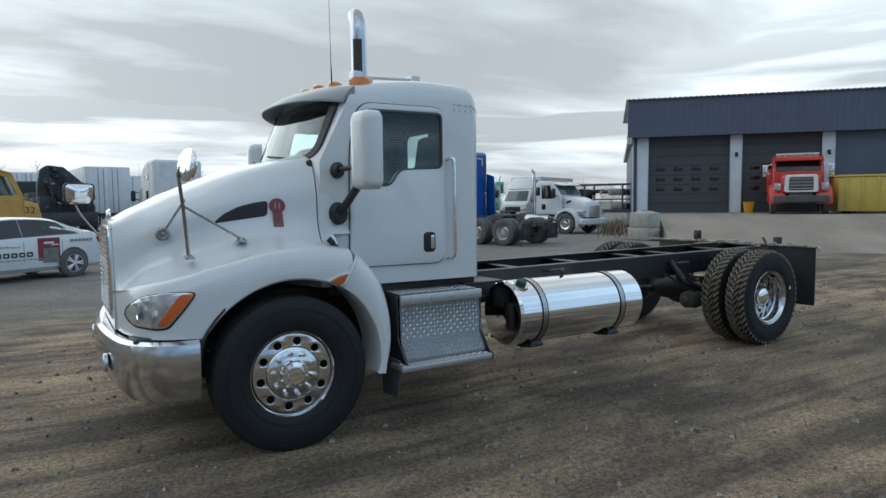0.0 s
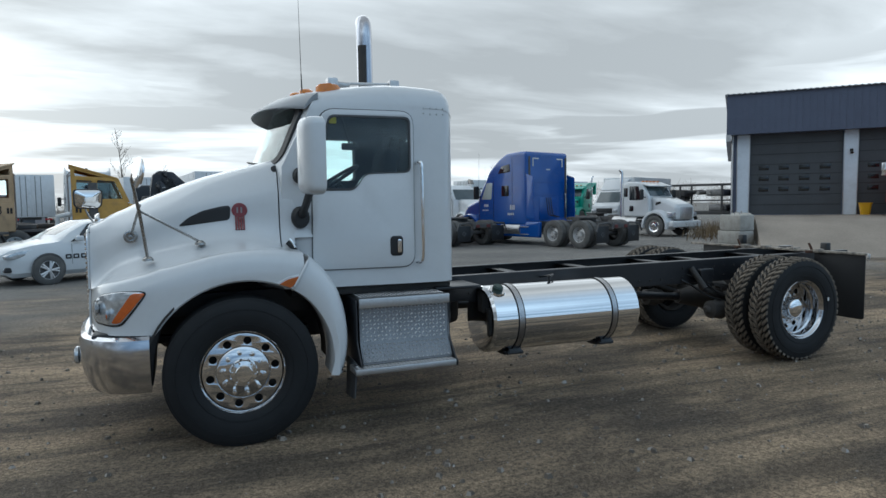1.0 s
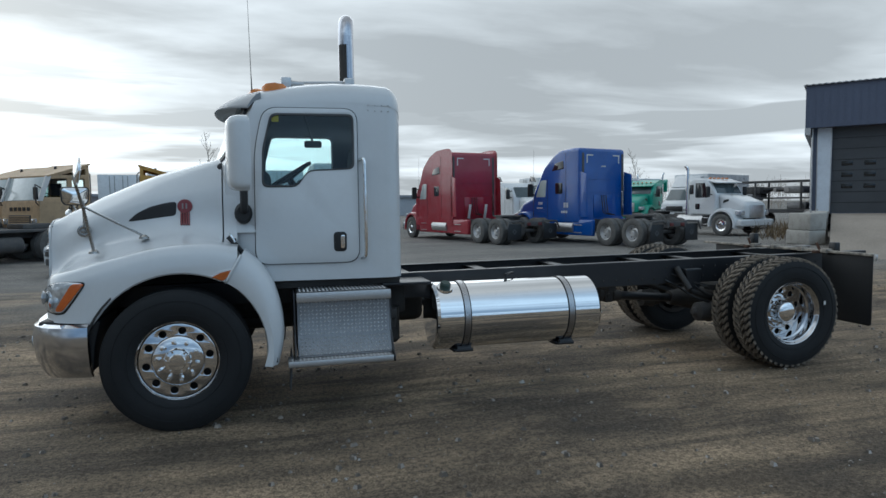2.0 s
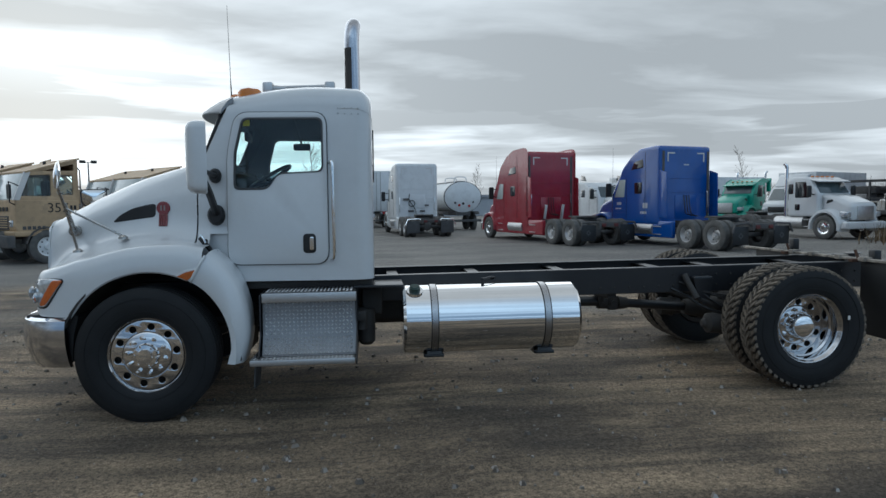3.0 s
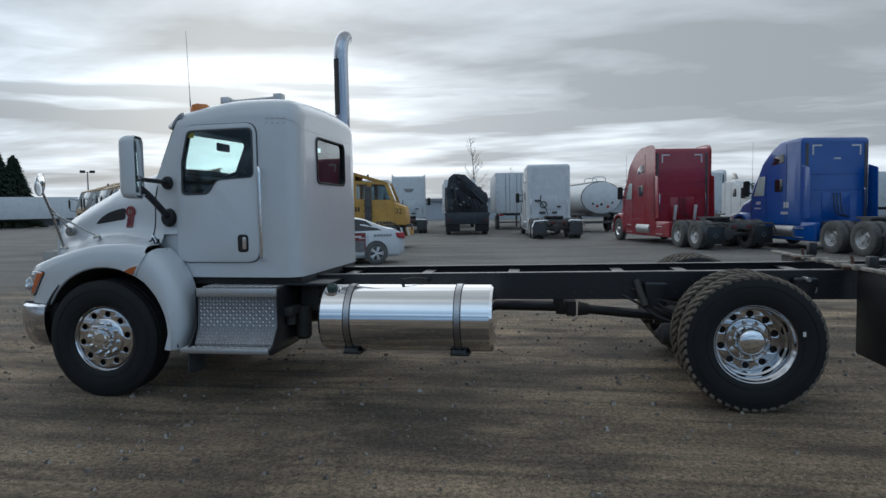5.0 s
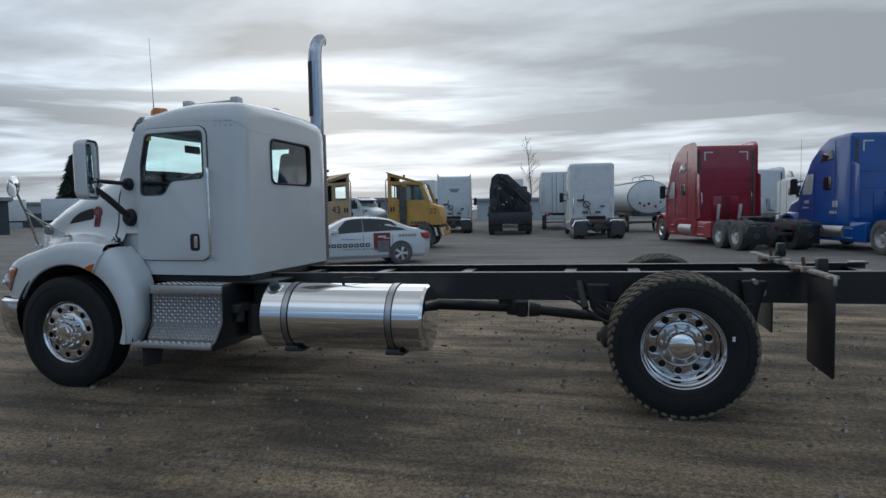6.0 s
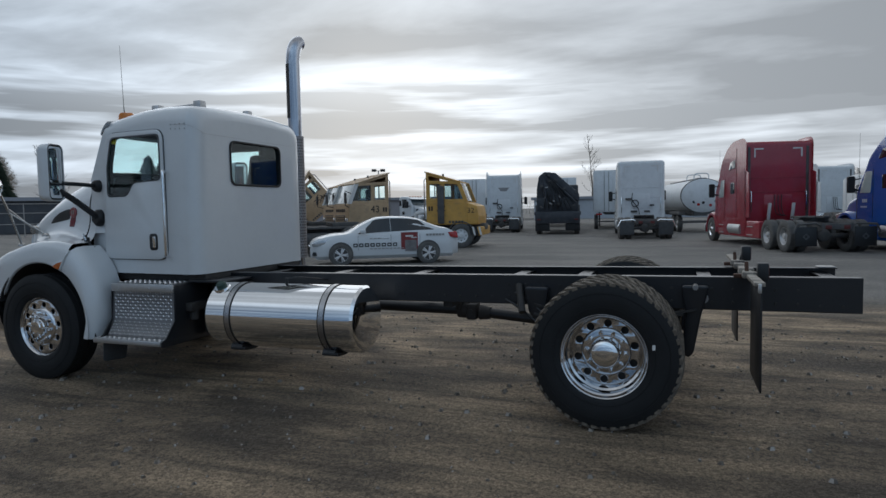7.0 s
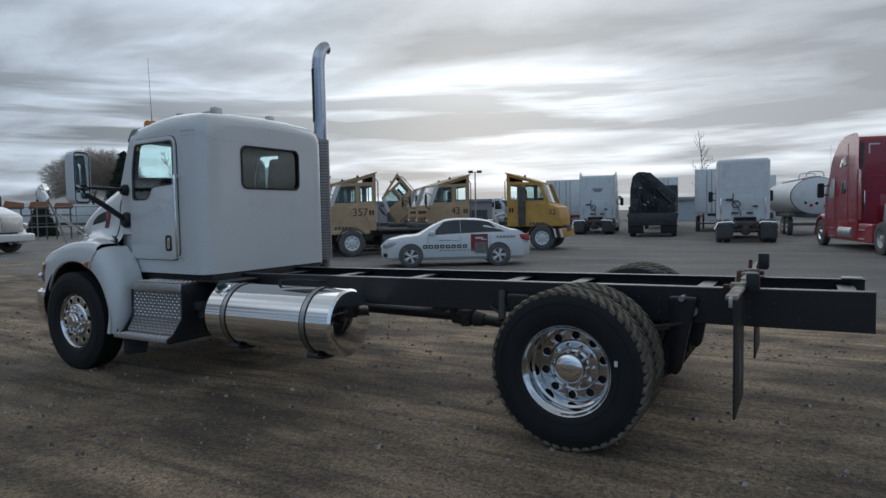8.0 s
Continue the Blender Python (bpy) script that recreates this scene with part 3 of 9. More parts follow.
    badge = part("badge", bm, EMBLEM_RED, truck, "red enamel oval badge with a ribbed tail")
    for k in range(4):
        o = mx - 0.027 + 0.018 * k
        bm = hood_patch(by_height([(o - 0.007, 1.575), (o + 0.007, 1.575), (o + 0.007, 1.468), (o - 0.007, 1.468)]), 0.012)
        part("rib", bm, EMBLEM_RED, badge)
    for dx in (-0.014, 0.014):
        bm = hood_patch(by_height([(mx + dx - 0.006, mz - 0.022), (mx + dx + 0.006, mz - 0.022), (mx + dx + 0.006, mz + 0.022), (mx + dx - 0.006, mz + 0.022)]), 0.017, 0.01)
        part("emblem_bar", bm, STEEL, badge)
    # headlamps
    for sign in (-1, 1):
        lamp = by_height(soften([(-0.572, 1.082), (-0.72, 1.085), (-0.855, 1.06), (-0.925, 0.99), (-0.94, 0.92), (-0.905, 0.872), (-0.80, 0.862), (-0.738, 0.868), (-0.66, 0.965)], 0.05))
        flip = Matrix.Diagonal((1, sign * -1, 1, 1))
        mid_s = sum(b for _, b in lamp) / len(lamp)
        bezel = hood_patch([(max(-0.765 + (a + 0.765) * 1.07, -0.965), mid_s + (b - mid_s) * 1.1) for a, b in lamp], 0.004)
        lens = hood_patch(lamp, 0.014)
        turn = hood_patch(by_height(soften([(-0.578, 1.076), (-0.66, 1.076), (-0.735, 0.97), (-0.80, 0.872), (-0.742, 0.874), (-0.665, 0.965)], 0.025)), 0.018)
        bowl = B()
        turned(bowl, [(0.0, 0.004), (0.03, -0.004), (0.046, -0.016), (0.05, -0.02)], on_hood(-0.865, hood_s(-0.865, 0.965), 0.016), "x", 20)
        turned(bowl, [(0.0, 0.004), (0.024, -0.004), (0.038, -0.014), (0.042, -0.018)], on_hood(-0.80, hood_s(-0.80, 0.935), 0.014), "x", 20)
        for b in (bezel, lens, turn, bowl):
            if sign > 0:
                bmesh.ops.transform(b, matrix=flip, verts=b.verts)
        head = part("headlamp", bezel, SEAL, truck, "clear headlamp with an orange turn signal")
        part("lens", lens, LENS, head)
        part("reflector", bowl, CHROME, head)
        part("turn_signal", turn, AMBER_DEEP, head, "orange turn signal lens")
    # wing-top side marker
    bm = hood_patch(by_height(soften([(0.250, 1.090), (0.335, 1.140), (0.436, 1.160), (0.415, 1.10), (0.362, 1.046)], 0.014)), 0.010)
    marker = part("side_marker", bm, WHITE, truck, "amber side marker lamp in a white surround")
    bm = hood_patch(by_height(soften([(0.272, 1.092), (0.34, 1.126), (0.418, 1.144), (0.40, 1.103), (0.357, 1.064)], 0.012)), 0.020)
    part("lens", bm, lamp_plastic("orange_marker_lens", (0.50, 0.12, 0.02)), marker, "dull orange lens")
    # hood latch straps at the cowl
    for sign in (-1, 1):
        bm = B()
        bent_tube(bm, curve_pts([(0.385, sign * 0.925, 1.375), (0.42, sign * 0.935, 1.335), (0.46, sign * 0.935, 1.285), (0.485, sign * 0.935, 1.25)], 3), 0.020, 8)
        box(bm, 0.40, 0.445, sign * 0.935 - 0.02, sign * 0.935 + 0.02, 1.30, 1.365, 0.012)
        box(bm, 0.475, 0.525, sign * 0.935 - 0.022, sign * 0.935 + 0.022, 1.185, 1.275, 0.014)
        latch = part("hood_latch", bm, PLASTIC, truck, "black rubber bonnet latch")
        bm = B()
        bent_tube(bm, curve_pts([(0.395, sign * 0.955, 1.40), (0.42, sign * 0.96, 1.37), (0.435, sign * 0.96, 1.335)], 3), 0.008, 6)
        part("clip", bm, CHROME, latch)
    return hood


build_hood()


def build_wings():
    """The rear halves of the front wings, fixed to the cab, and the dark liners."""
    for sign in (-1, 1):
        bm, loops = B(), []
        for i in range(19):
            a = radians(-7 + 67.5 * i / 18)
            ro = eased(math.degrees(a), (-7, 0.695), (10, 0.745), (25, 0.80), (45, 0.885), (64, 0.935))
            ri = eased(math.degrees(a), (-7, 0.595), (25, 0.626), (64, 0.657))
            sec = [(ri + 0.015, 0.86), (ri, 1.17), (ri + 0.01, 1.2), (ri + 0.05, 1.214), (ro - 0.11, 1.21), (ro - 0.045, 1.185), (ro - 0.01, 1.13), (ro, 1.05), (ro - 0.005, 0.86)]
            loops.append([(0.05 + r * math.cos(a), sign * y, 0.475 + r * math.sin(a)) for r, y in sec])
        rings(bm, loops, True, True)
        wing = part("wing_extension", bm, WHITE, truck, "white rear section of the front wing")
        bm = B()
        bent_tube(bm, curve_pts([Vector(p) + Vector((0, sign * 0.004, 0.004)) for p in loops[-1][1:6]], 3), 0.011, 8)
        part("joint_bead", bm, WHITE, wing)
        bm, loops = B(), []
        for i in range(25):
            a = radians(-5 + 175 * i / 24)
            loops.append([(0.05 + r * math.cos(a), sign * y, 0.475 + r * math.sin(a)) for r, y in ((0.665, 1.16), (0.665, 0.42), (0.68, 0.42), (0.68, 1.16))])
        rings(bm, loops, True, True)
        part("wheel_arch_liner", bm, DARK, truck)
        bm = B()
        plate(bm, soften([(0.86, 0.46), (1.17, 0.46), (1.16, 0.185), (0.90, 0.16)], 0.03), [], 0.010, 0.002, Matrix.Translation((0.80, 0, 0)) @ pose(0, 0, 0, 0, 4, 0) @ Matrix(((0, 0, 1, 0), (sign, 0, 0, 0), (0, 1, 0, 0), (0, 0, 0, 1))))
        part("front_mud_flap", bm, FLAP_GREY, truck, "dusty grey rubber mud flap")


build_wings()


def build_bumper():
    """Chrome bumper: a swept section that wraps back to the wheels."""
    line = curve_pts([(-0.57, -1.16, 0), (-0.72, -1.145, 0), (-0.87, -1.07, 0), (-0.985, -0.90, 0), (-1.04, -0.62, 0), (-1.07, -0.3, 0), (-1.08, 0, 0), (-1.07, 0.3, 0), (-1.04, 0.62, 0), (-0.985, 0.90, 0), (-0.87, 1.07, 0), (-0.72, 1.145, 0), (-0.57, 1.16, 0)], 4)
    bm, loops = B(), []
    for i, p in enumerate(line):
        d = line[min(i + 1, len(line) - 1)] - line[max(i - 1, 0)]
        nrm = Vector((-d.y, d.x, 0)).normalized()
        if nrm.dot(p - Vector((0.2, 0, 0))) < 0:
            nrm = -nrm
        loops.append([p + nrm * o + Vector((0, 0, z)) for o, z in ((-0.10, 0.775), (-0.03, 0.785), (0.0, 0.765), (0.012, 0.70), (0.012, 0.60), (-0.004, 0.52), (-0.03, 0.44), (-0.06, 0.395), (-0.10, 0.39), (-0.085, 0.44), (-0.045, 0.56), (-0.045, 0.70))])
    rings(bm, loops, True, True)
    bumper = part("front_bumper", bm, BUMPER_CHROME, truck, "wrap-around chrome front bumper")
    for sign in (-1, 1):
        bm = B()
        turned(bm, [(0.0, -0.012), (0.05, -0.01), (0.062, 0.0), (0.062, 0.02)], (-1.075, sign * 0.62, 0.60), "x", 20)
        part("fog_lamp", bm, LENS, bumper, "round fog lamp")
    bm = B()
    box(bm, -0.93, -0.55, -1.0, 1.0, 0.68, 0.80, 0.02)
    part("bumper_filler", bm, PLASTIC, truck)
    for sign in (-1, 1):
        # added black block in place of the gap's darkness between bumper and tyre
        bm = B()
        plate(bm, soften([(-0.70, 0.44), (-0.56, 0.42), (-0.545, 0.62), (-0.50, 0.80), (-0.70, 0.80)], 0.03), [], 0.58, 0.02, side_at(max(sign * 0.50, sign * 1.08)))
        part("splash_guard", bm, PLASTIC, truck, "black block standing in for the dark gap behind the bumper end")


build_bumper()


# -- the cab
def cab_half_width(x):
    return table(x, (0.30, 0.80), (0.58, 0.838), (1.41, 0.888), (1.80, 0.90))


def cab_point(u, f, across, inset=0.0):
    """A point of the cab's skin. u: 0 at the front to 1 at the back; f: index along the half profile, 0 at the sill to 9 at the roof's crown;
    across: -1 near side to 1 far side (only the front and back faces use values between)."""
    rows = ((1.0, 1.005), (1.0, 1.04), (1.0, 1.5), (1.0, 1.94), (1.0, 2.43), (0.985, 2.515), (0.935, 2.578), (0.84, 2.612), (0.45, 2.640), (0.0, 2.650))
    wf, z = rows[f]
    x_back, r = 1.775 - inset, 0.13
    lean = max(0.0, z - 1.93)
    front = 0.37 + lean * 0.42 + inset
    x = front + u * (x_back - front)
    w = cab_half_width(x) - inset
    t = max(0.0, (x - (x_back - r)) / r)
    shrink = r * (1 - math.sqrt(max(0.0, 1 - t * t)))
    w -= shrink
    if z > 2.1:
        drop = eased(x, (0.5, 0.115), (0.75, 0.065), (1.0, 0.02), (1.25, 0.0), (1.6, 0.008), (1.8, 0.03))
        z -= (drop + shrink * 0.8) * (z - 2.1) / 0.5
        z -= inset
    if f < 2:
        z += inset
    y = w * wf * across
    if u < 0.35:
        bow = 0.17 * (1 - (y / max(w, 0.1)) ** 2) * (1 - u / 0.35)
        x -= bow
    return Vector((x, y, z))


def cab_skin(bm, inset):
    us = [0, 0.05, 0.12, 0.22, 0.35, 0.5, 0.65, 0.8, 0.9, 0.915, 0.93, 0.945, 0.96, 0.972, 0.984, 0.993, 1.0]
    for sign in (-1, 1):
        rings(bm, [[cab_point(u, f, sign, inset) for f in range(10)] for u in us], False, False)
    for u in (0, 1):
        rings(bm, [[cab_point(u, f, a, inset) for f in range(10)] for a in np.linspace(-1, 1, 17)], False, False)
    rings(bm, [[cab_point(u, 0, a, inset) for a in np.linspace(-1, 1, 17)] for u in us], False, False)
    bmesh.ops.remove_doubles(bm, verts=bm.verts, dist=1e-4)
    bmesh.ops.recalc_face_normals(bm, faces=bm.faces)


WINDOW = soften([(0.655, 1.765), (0.925, 1.765), (1.01, 1.89), (1.372, 1.905), (1.372, 2.335), (0.735, 2.335), (0.665, 2.06)], 0.05)
DOOR = soften([(0.585, 1.145), (1.405, 1.145), (1.405, 2.385), (0.675, 2.385), (0.60, 2.05)], 0.11, 5)
REAR_WINDOW = rounded(-0.40, 1.865, 0.44, 2.295, 0.07)
SHIELD = rounded(-0.735, 1.985, 0.735, 2.425, 0.10)


def build_cab():
    outer, inner = B(), B()
    cab_skin(outer, 0.0)
    cab_skin(inner, 0.045)
    bmesh.ops.reverse_faces(inner, faces=inner.faces)
    shell = part("cab_shell", outer, WHITE, truck, "white sheet-metal cab with a rounded roof", angle=35)
    tool_i = B()
    cab_skin(tool_i, 0.045)
    tools = [tool_i]
    inner.free()
    bm = B()
    plate(bm, WINDOW, [], 2.4, 0, side_at(1.2))
    tools.append(bm)
    bm = B()
    plate(bm, [(-a, b) for a, b in SHIELD], [], 1.1, 0, Matrix.Translation((0.72, 0, 0)) @ FRONT)
    tools.append(bm)
    bm = B()
    plate(bm, [(-a, b) for a, b in REAR_WINDOW], [], 0.6, 0, Matrix.Translation((2.1, 0, 0)) @ FRONT)
    tools.append(bm)
    cut(shell, tools)
    # the inner faces carry dark lining
    shell.data.materials.append(TRIM)
    heart = Vector((1.10, 0.0, 1.80))
    for f in shell.data.polygons:
        if f.normal.dot(Vector(f.center) - heart) < 0:
            f.material_index = 1
    # doors on both sides, with the seal behind, glass, latch
    for sign in (-1, 1):
        turn = Matrix.Translation((0.58, -0.838, 0)) @ Matrix.Rotation(radians(-3.45), 4, "Z") @ Matrix.Translation((-0.58, 0, 0))
        place = (Matrix.Diagonal((1, -1, 1, 1)) if sign > 0 else Matrix()) @ turn @ SIDE
        grow = [(1.0 + (a - 1.0) * 1.016, 1.76 + (b - 1.76) * 1.011) for a, b in DOOR]
        bm = B()
        plate(bm, grow, [WINDOW], 0.006, 0.001, place)
        part("door_seal", bm, GAP, truck)
        bm = B()
        plate(bm, DOOR, [WINDOW], 0.024, 0.008, place @ Matrix.Translation((0, 0, 0.002)))
        door = part("door", bm, WHITE, truck, "white cab door with a stepped window line", angle=30)
        bm = B()
        frame_out = [(1.02 + (a - 1.02) * 1.02, 2.06 + (b - 2.06) * 1.026) for a, b in WINDOW]
        frame_in = [(1.02 + (a - 1.02) * 0.975, 2.06 + (b - 2.06) * 0.965) for a, b in WINDOW]
        plate(bm, frame_out, [frame_in], 0.008, 0.002, place @ Matrix.Translation((0, 0, 0.022)))
        part("window_seal", bm, GAP, door)
        bm = B()
        plate(bm, WINDOW, [], 0.005, 0, place @ Matrix.Translation((0, 0, 0.012)))
        part("window_glass", bm, GLASS, door).visible_shadow = False
        bm = B()
        plate(bm, rounded(1.20, 1.235, 1.305, 1.395, 0.03), [], 0.006, 0.002, place @ Matrix.Translation((0, 0, 0.025)))
        latch = part("door_latch", bm, PLASTIC, door, "recessed black latch with a chrome pull")
        bm = B()
        plate(bm, rounded(1.255, 1.26, 1.29, 1.37, 0.012), [], 0.016, 0.005, place @ Matrix.Translation((0, 0, 0.031)))
        part("pull", bm, CHROME, latch)
        bm = B()
        yy = sign * 0.905
        bent_tube(bm, curve_pts([(1.425, yy, 1.975), (1.435, sign * 0.945, 1.98), (1.45, sign * 0.965, 1.94), (1.452, sign * 0.965, 1.6), (1.452, sign * 0.965, 1.25), (1.44, sign * 0.95, 1.185), (1.425, yy, 1.17)], 4), 0.015, 10)
        part("grab_handle", bm, CHROME, truck, "tall chrome grab handle behind the door")
    # seams of the roof cap, with rivets
    bm = B()
    rod(bm, (0, 0.004, 0), (0, -0.006, 0), 0.007, 0.005, 8)
    rivet = part("rivet", bm, DULL_ALU, truck, "", pose(1.50, -cab_half_width(1.5), 2.38))
    for sign in (-1, 1):
        for i in range(4):
            for z in (2.375, 2.42):
                if (sign, i, z) != (-1, 0, 2.375):
                    again(rivet, pose(1.50 + 0.055 * i, sign * cab_half_width(1.50 + 0.055 * i), z, 0, 0, 0 if sign < 0 else 180))
    bm = B()
    seam = [cab_point(u, 4, -1, -0.001) + Vector((0, 0, -0.01)) for u in np.linspace(0.78, 1, 24)] + [cab_point(1, 4, a, -0.001) + Vector((0, 0, -0.01)) for a in np.linspace(-0.9, 0.9, 10)]
    bent_tube(bm, seam, 0.0015, 5)
    part("roof_seam", bm, DULL_ALU, truck)
    # windscreen: glass, black surround
    def shield_row(grow, lift):
        out = []
        for y, z in SHIELD:
            y, z = y * grow, 2.205 + (z - 2.205) * (1 + (grow - 1) * 1.6)
            w = cab_half_width(0.5)
            out.append((0.37 + max(0, z - 1.93) * 0.42 - 0.17 * (1 - (y / w) ** 2) - lift, y, z))
        return out
    bm = B()
    mid = (0.37 + 0.275 * 0.42 - 0.17, 0, 2.205)
    loops = [[tuple(m0 + (a - m0) * f for a, m0 in zip(p, mid)) for p in shield_row(1.0, 0.0)] for f in (1.0,)]
    gl = []
    for zf in np.linspace(0, 1, 6):
        z = 1.96 + (2.45 - 1.96) * zf
        gl.append([(0.37 + max(0, z - 1.93) * 0.42 - 0.17 * (1 - (y / 0.83) ** 2) + 0.012, y, z) for y in np.linspace(-0.76, 0.76, 17)])
    back = [[(x + 0.006, y, z) for x, y, z in row] for row in gl]
    rings(bm, [row + rear[::-1] for row, rear in zip(gl, back)])
    bmesh.ops.recalc_face_normals(bm, faces=bm.faces)
    part("windscreen", bm, GLASS, truck, "raked curved windscreen").visible_shadow = False
    bm = B()
    a, b = shield_row(0.965, 0.004), shield_row(1.05, 0.004)
    rings(bm, [shield_row(0.96, -0.03), a, b, shield_row(1.05, -0.02)], True, False)
    part("windscreen_surround", bm, SEAL, truck)
    for y0 in (-0.62, 0.08):
        bm = B()
        pts = [(0.30 - 0.17 * (1 - (y / 0.83) ** 2) + 0.42 * (z - 1.93) + 0.03, y, z) for y, z in ((y0, 1.965), (y0 + 0.2, 1.985), (y0 + 0.48, 2.01))]
        bent_tube(bm, pts, 0.009, 6)
        bent_tube(bm, [(p[0] - 0.012, p[1], p[2] + 0.004) for p in pts[1:]], 0.006, 5)
        part("wiper", bm, PLASTIC, truck)
    # rear window
    m = Matrix.Translation((1.7765, 0, 0)) @ Matrix(((0, 0, 1, 0), (1, 0, 0, 0), (0, 1, 0, 0), (0, 0, 0, 1)))
    bm = B()
    plate(bm, [(0.02 + (a - 0.02) * 1.025, 2.08 + (b - 2.08) * 1.05) for a, b in REAR_WINDOW], [[(0.02 + (a - 0.02) * 0.978, 2.08 + (b - 2.08) * 0.96) for a, b in REAR_WINDOW]], 0.012, 0.004, m)
    rw = part("rear_window", bm, SEAL, truck, "wide rear window in a black rubber seal")
    bm = B()
    plate(bm, REAR_WINDOW, [], 0.005, 0, Matrix.Translation((-0.02, 0, 0)) @ m)
    part("pane", bm, GLASS, rw).visible_shadow = False
    # underside and cab mounts
    bm = B()
    box(bm, 0.42, 1.76, -0.80, 0.80, 0.93, 1.01, 0.02)
    box(bm, 0.45, 1.70, -0.42, 0.42, 0.70, 0.94, 0.03)
    part("cab_floor_frame", bm, DARK, truck)
    # sun visor
    bm, rows = B(), []
    for y in np.linspace(-0.83, 0.83, 21):
        e = abs(y / 0.83)
        short = 1.0 - 0.22 * e ** 6
        row = []
        for t, lift in ((0.0, 0.0), (0.35, 0.014), (0.7, 0.008), (0.97, -0.008), (1.0, -0.022), (0.97, -0.034), (0.7, -0.026), (0.35, -0.022), (0.0, -0.05)):
            row.append((0.66 - 0.175 * (1 - e * e) - 0.235 * t * short + 0.08 * t * e ** 3, y, 2.545 - 0.035 * e ** 4 - 0.10 * t + lift))
        rows.append(row)
    rings(bm, rows)
    # light visor painted grey all over for the shade on its end and underside
    part("sun_visor", bm, surface("grey_visor_paint", (0.27, 0.29, 0.31), 0.4, scale=3.0, spread=0.1, coat=0.2), truck, "exterior sun visor with shade put into its paint")
    # roof: marker lamps, beacon, horn bar, aerial
    for y in (-0.52, -0.26, 0.0, 0.26, 0.52):
        bm = B()
        x = 0.70 - 0.12 * (1 - (y / 0.83) ** 2)
        zr = 2.535 + 0.04 * (1 - (y / 0.8) ** 2)
        rings(bm, [[(x + a * s, y + b * s, zr + h) for a, b in circle(0, 0, 1, 14)] for s, h in ((0.06, -0.03), (0.055, 0.012), (0.04, 0.024), (0.015, 0.028))])
        part("roof_marker_lamp", bm, AMBER, truck, "amber roof marker lamp")
    bm = B()
    rings(bm, [[(0.77 + a * sx, -0.70 + b * 0.05, z) for a, b in circle(0, 0, 1, 14)] for sx, z in ((0.105, 2.50), (0.10, 2.575), (0.075, 2.597), (0.03, 2.602))])
    part("roof_beacon", bm, AMBER, truck, "amber clearance lamp at the roof edge")
    bm = B()
    bent_tube(bm, [(0.86, -0.372, 2.672), (1.41, -0.395, 2.69)], 0.013, 8)
    horn = part("air_horn", bm, DULL_ALU, truck, "long roof air horn between two stands")
    bm = B()
    turned(bm, [(0.0, 0.0), (0.02, 0.0), (0.03, -0.12), (0.05, -0.19), (0.045, -0.19), (0.025, -0.11)], (1.02, -0.378, 2.665), "x", 16)
    part("trumpet", bm, DULL_ALU, horn)
    for x, z in ((0.87, 2.715), (1.41, 2.725)):
        bm = B()
        box(bm, x - 0.045, x + 0.045, -0.43, -0.33, 2.60, z, 0.015)
        part("stand", bm, DULL_ALU, horn)
    bm = B()
    box(bm, 1.35, 1.43, 0.37, 0.45, 2.58, 2.73, 0.012)
    part("roof_stand", bm, DULL_ALU, truck)
    bm = B()
    rod(bm, (0.59, -0.55, 2.50), (0.585, -0.552, 2.70), 0.008, 0.004, 6)
    rod(bm, (0.585, -0.552, 2.70), (0.575, -0.56, 3.32), 0.003, 0.0015, 5)
    part("whip_aerial", bm, PLASTIC, truck)
    # inspection sticker in the window
    bm = B()
    plate(bm, rounded(0.735, 2.275, 0.79, 2.325, 0.006), [], 0.002, 0, side_at(-0.862))
    part("window_sticker", bm, STICKER, truck, "small yellow sticker")


build_cab()


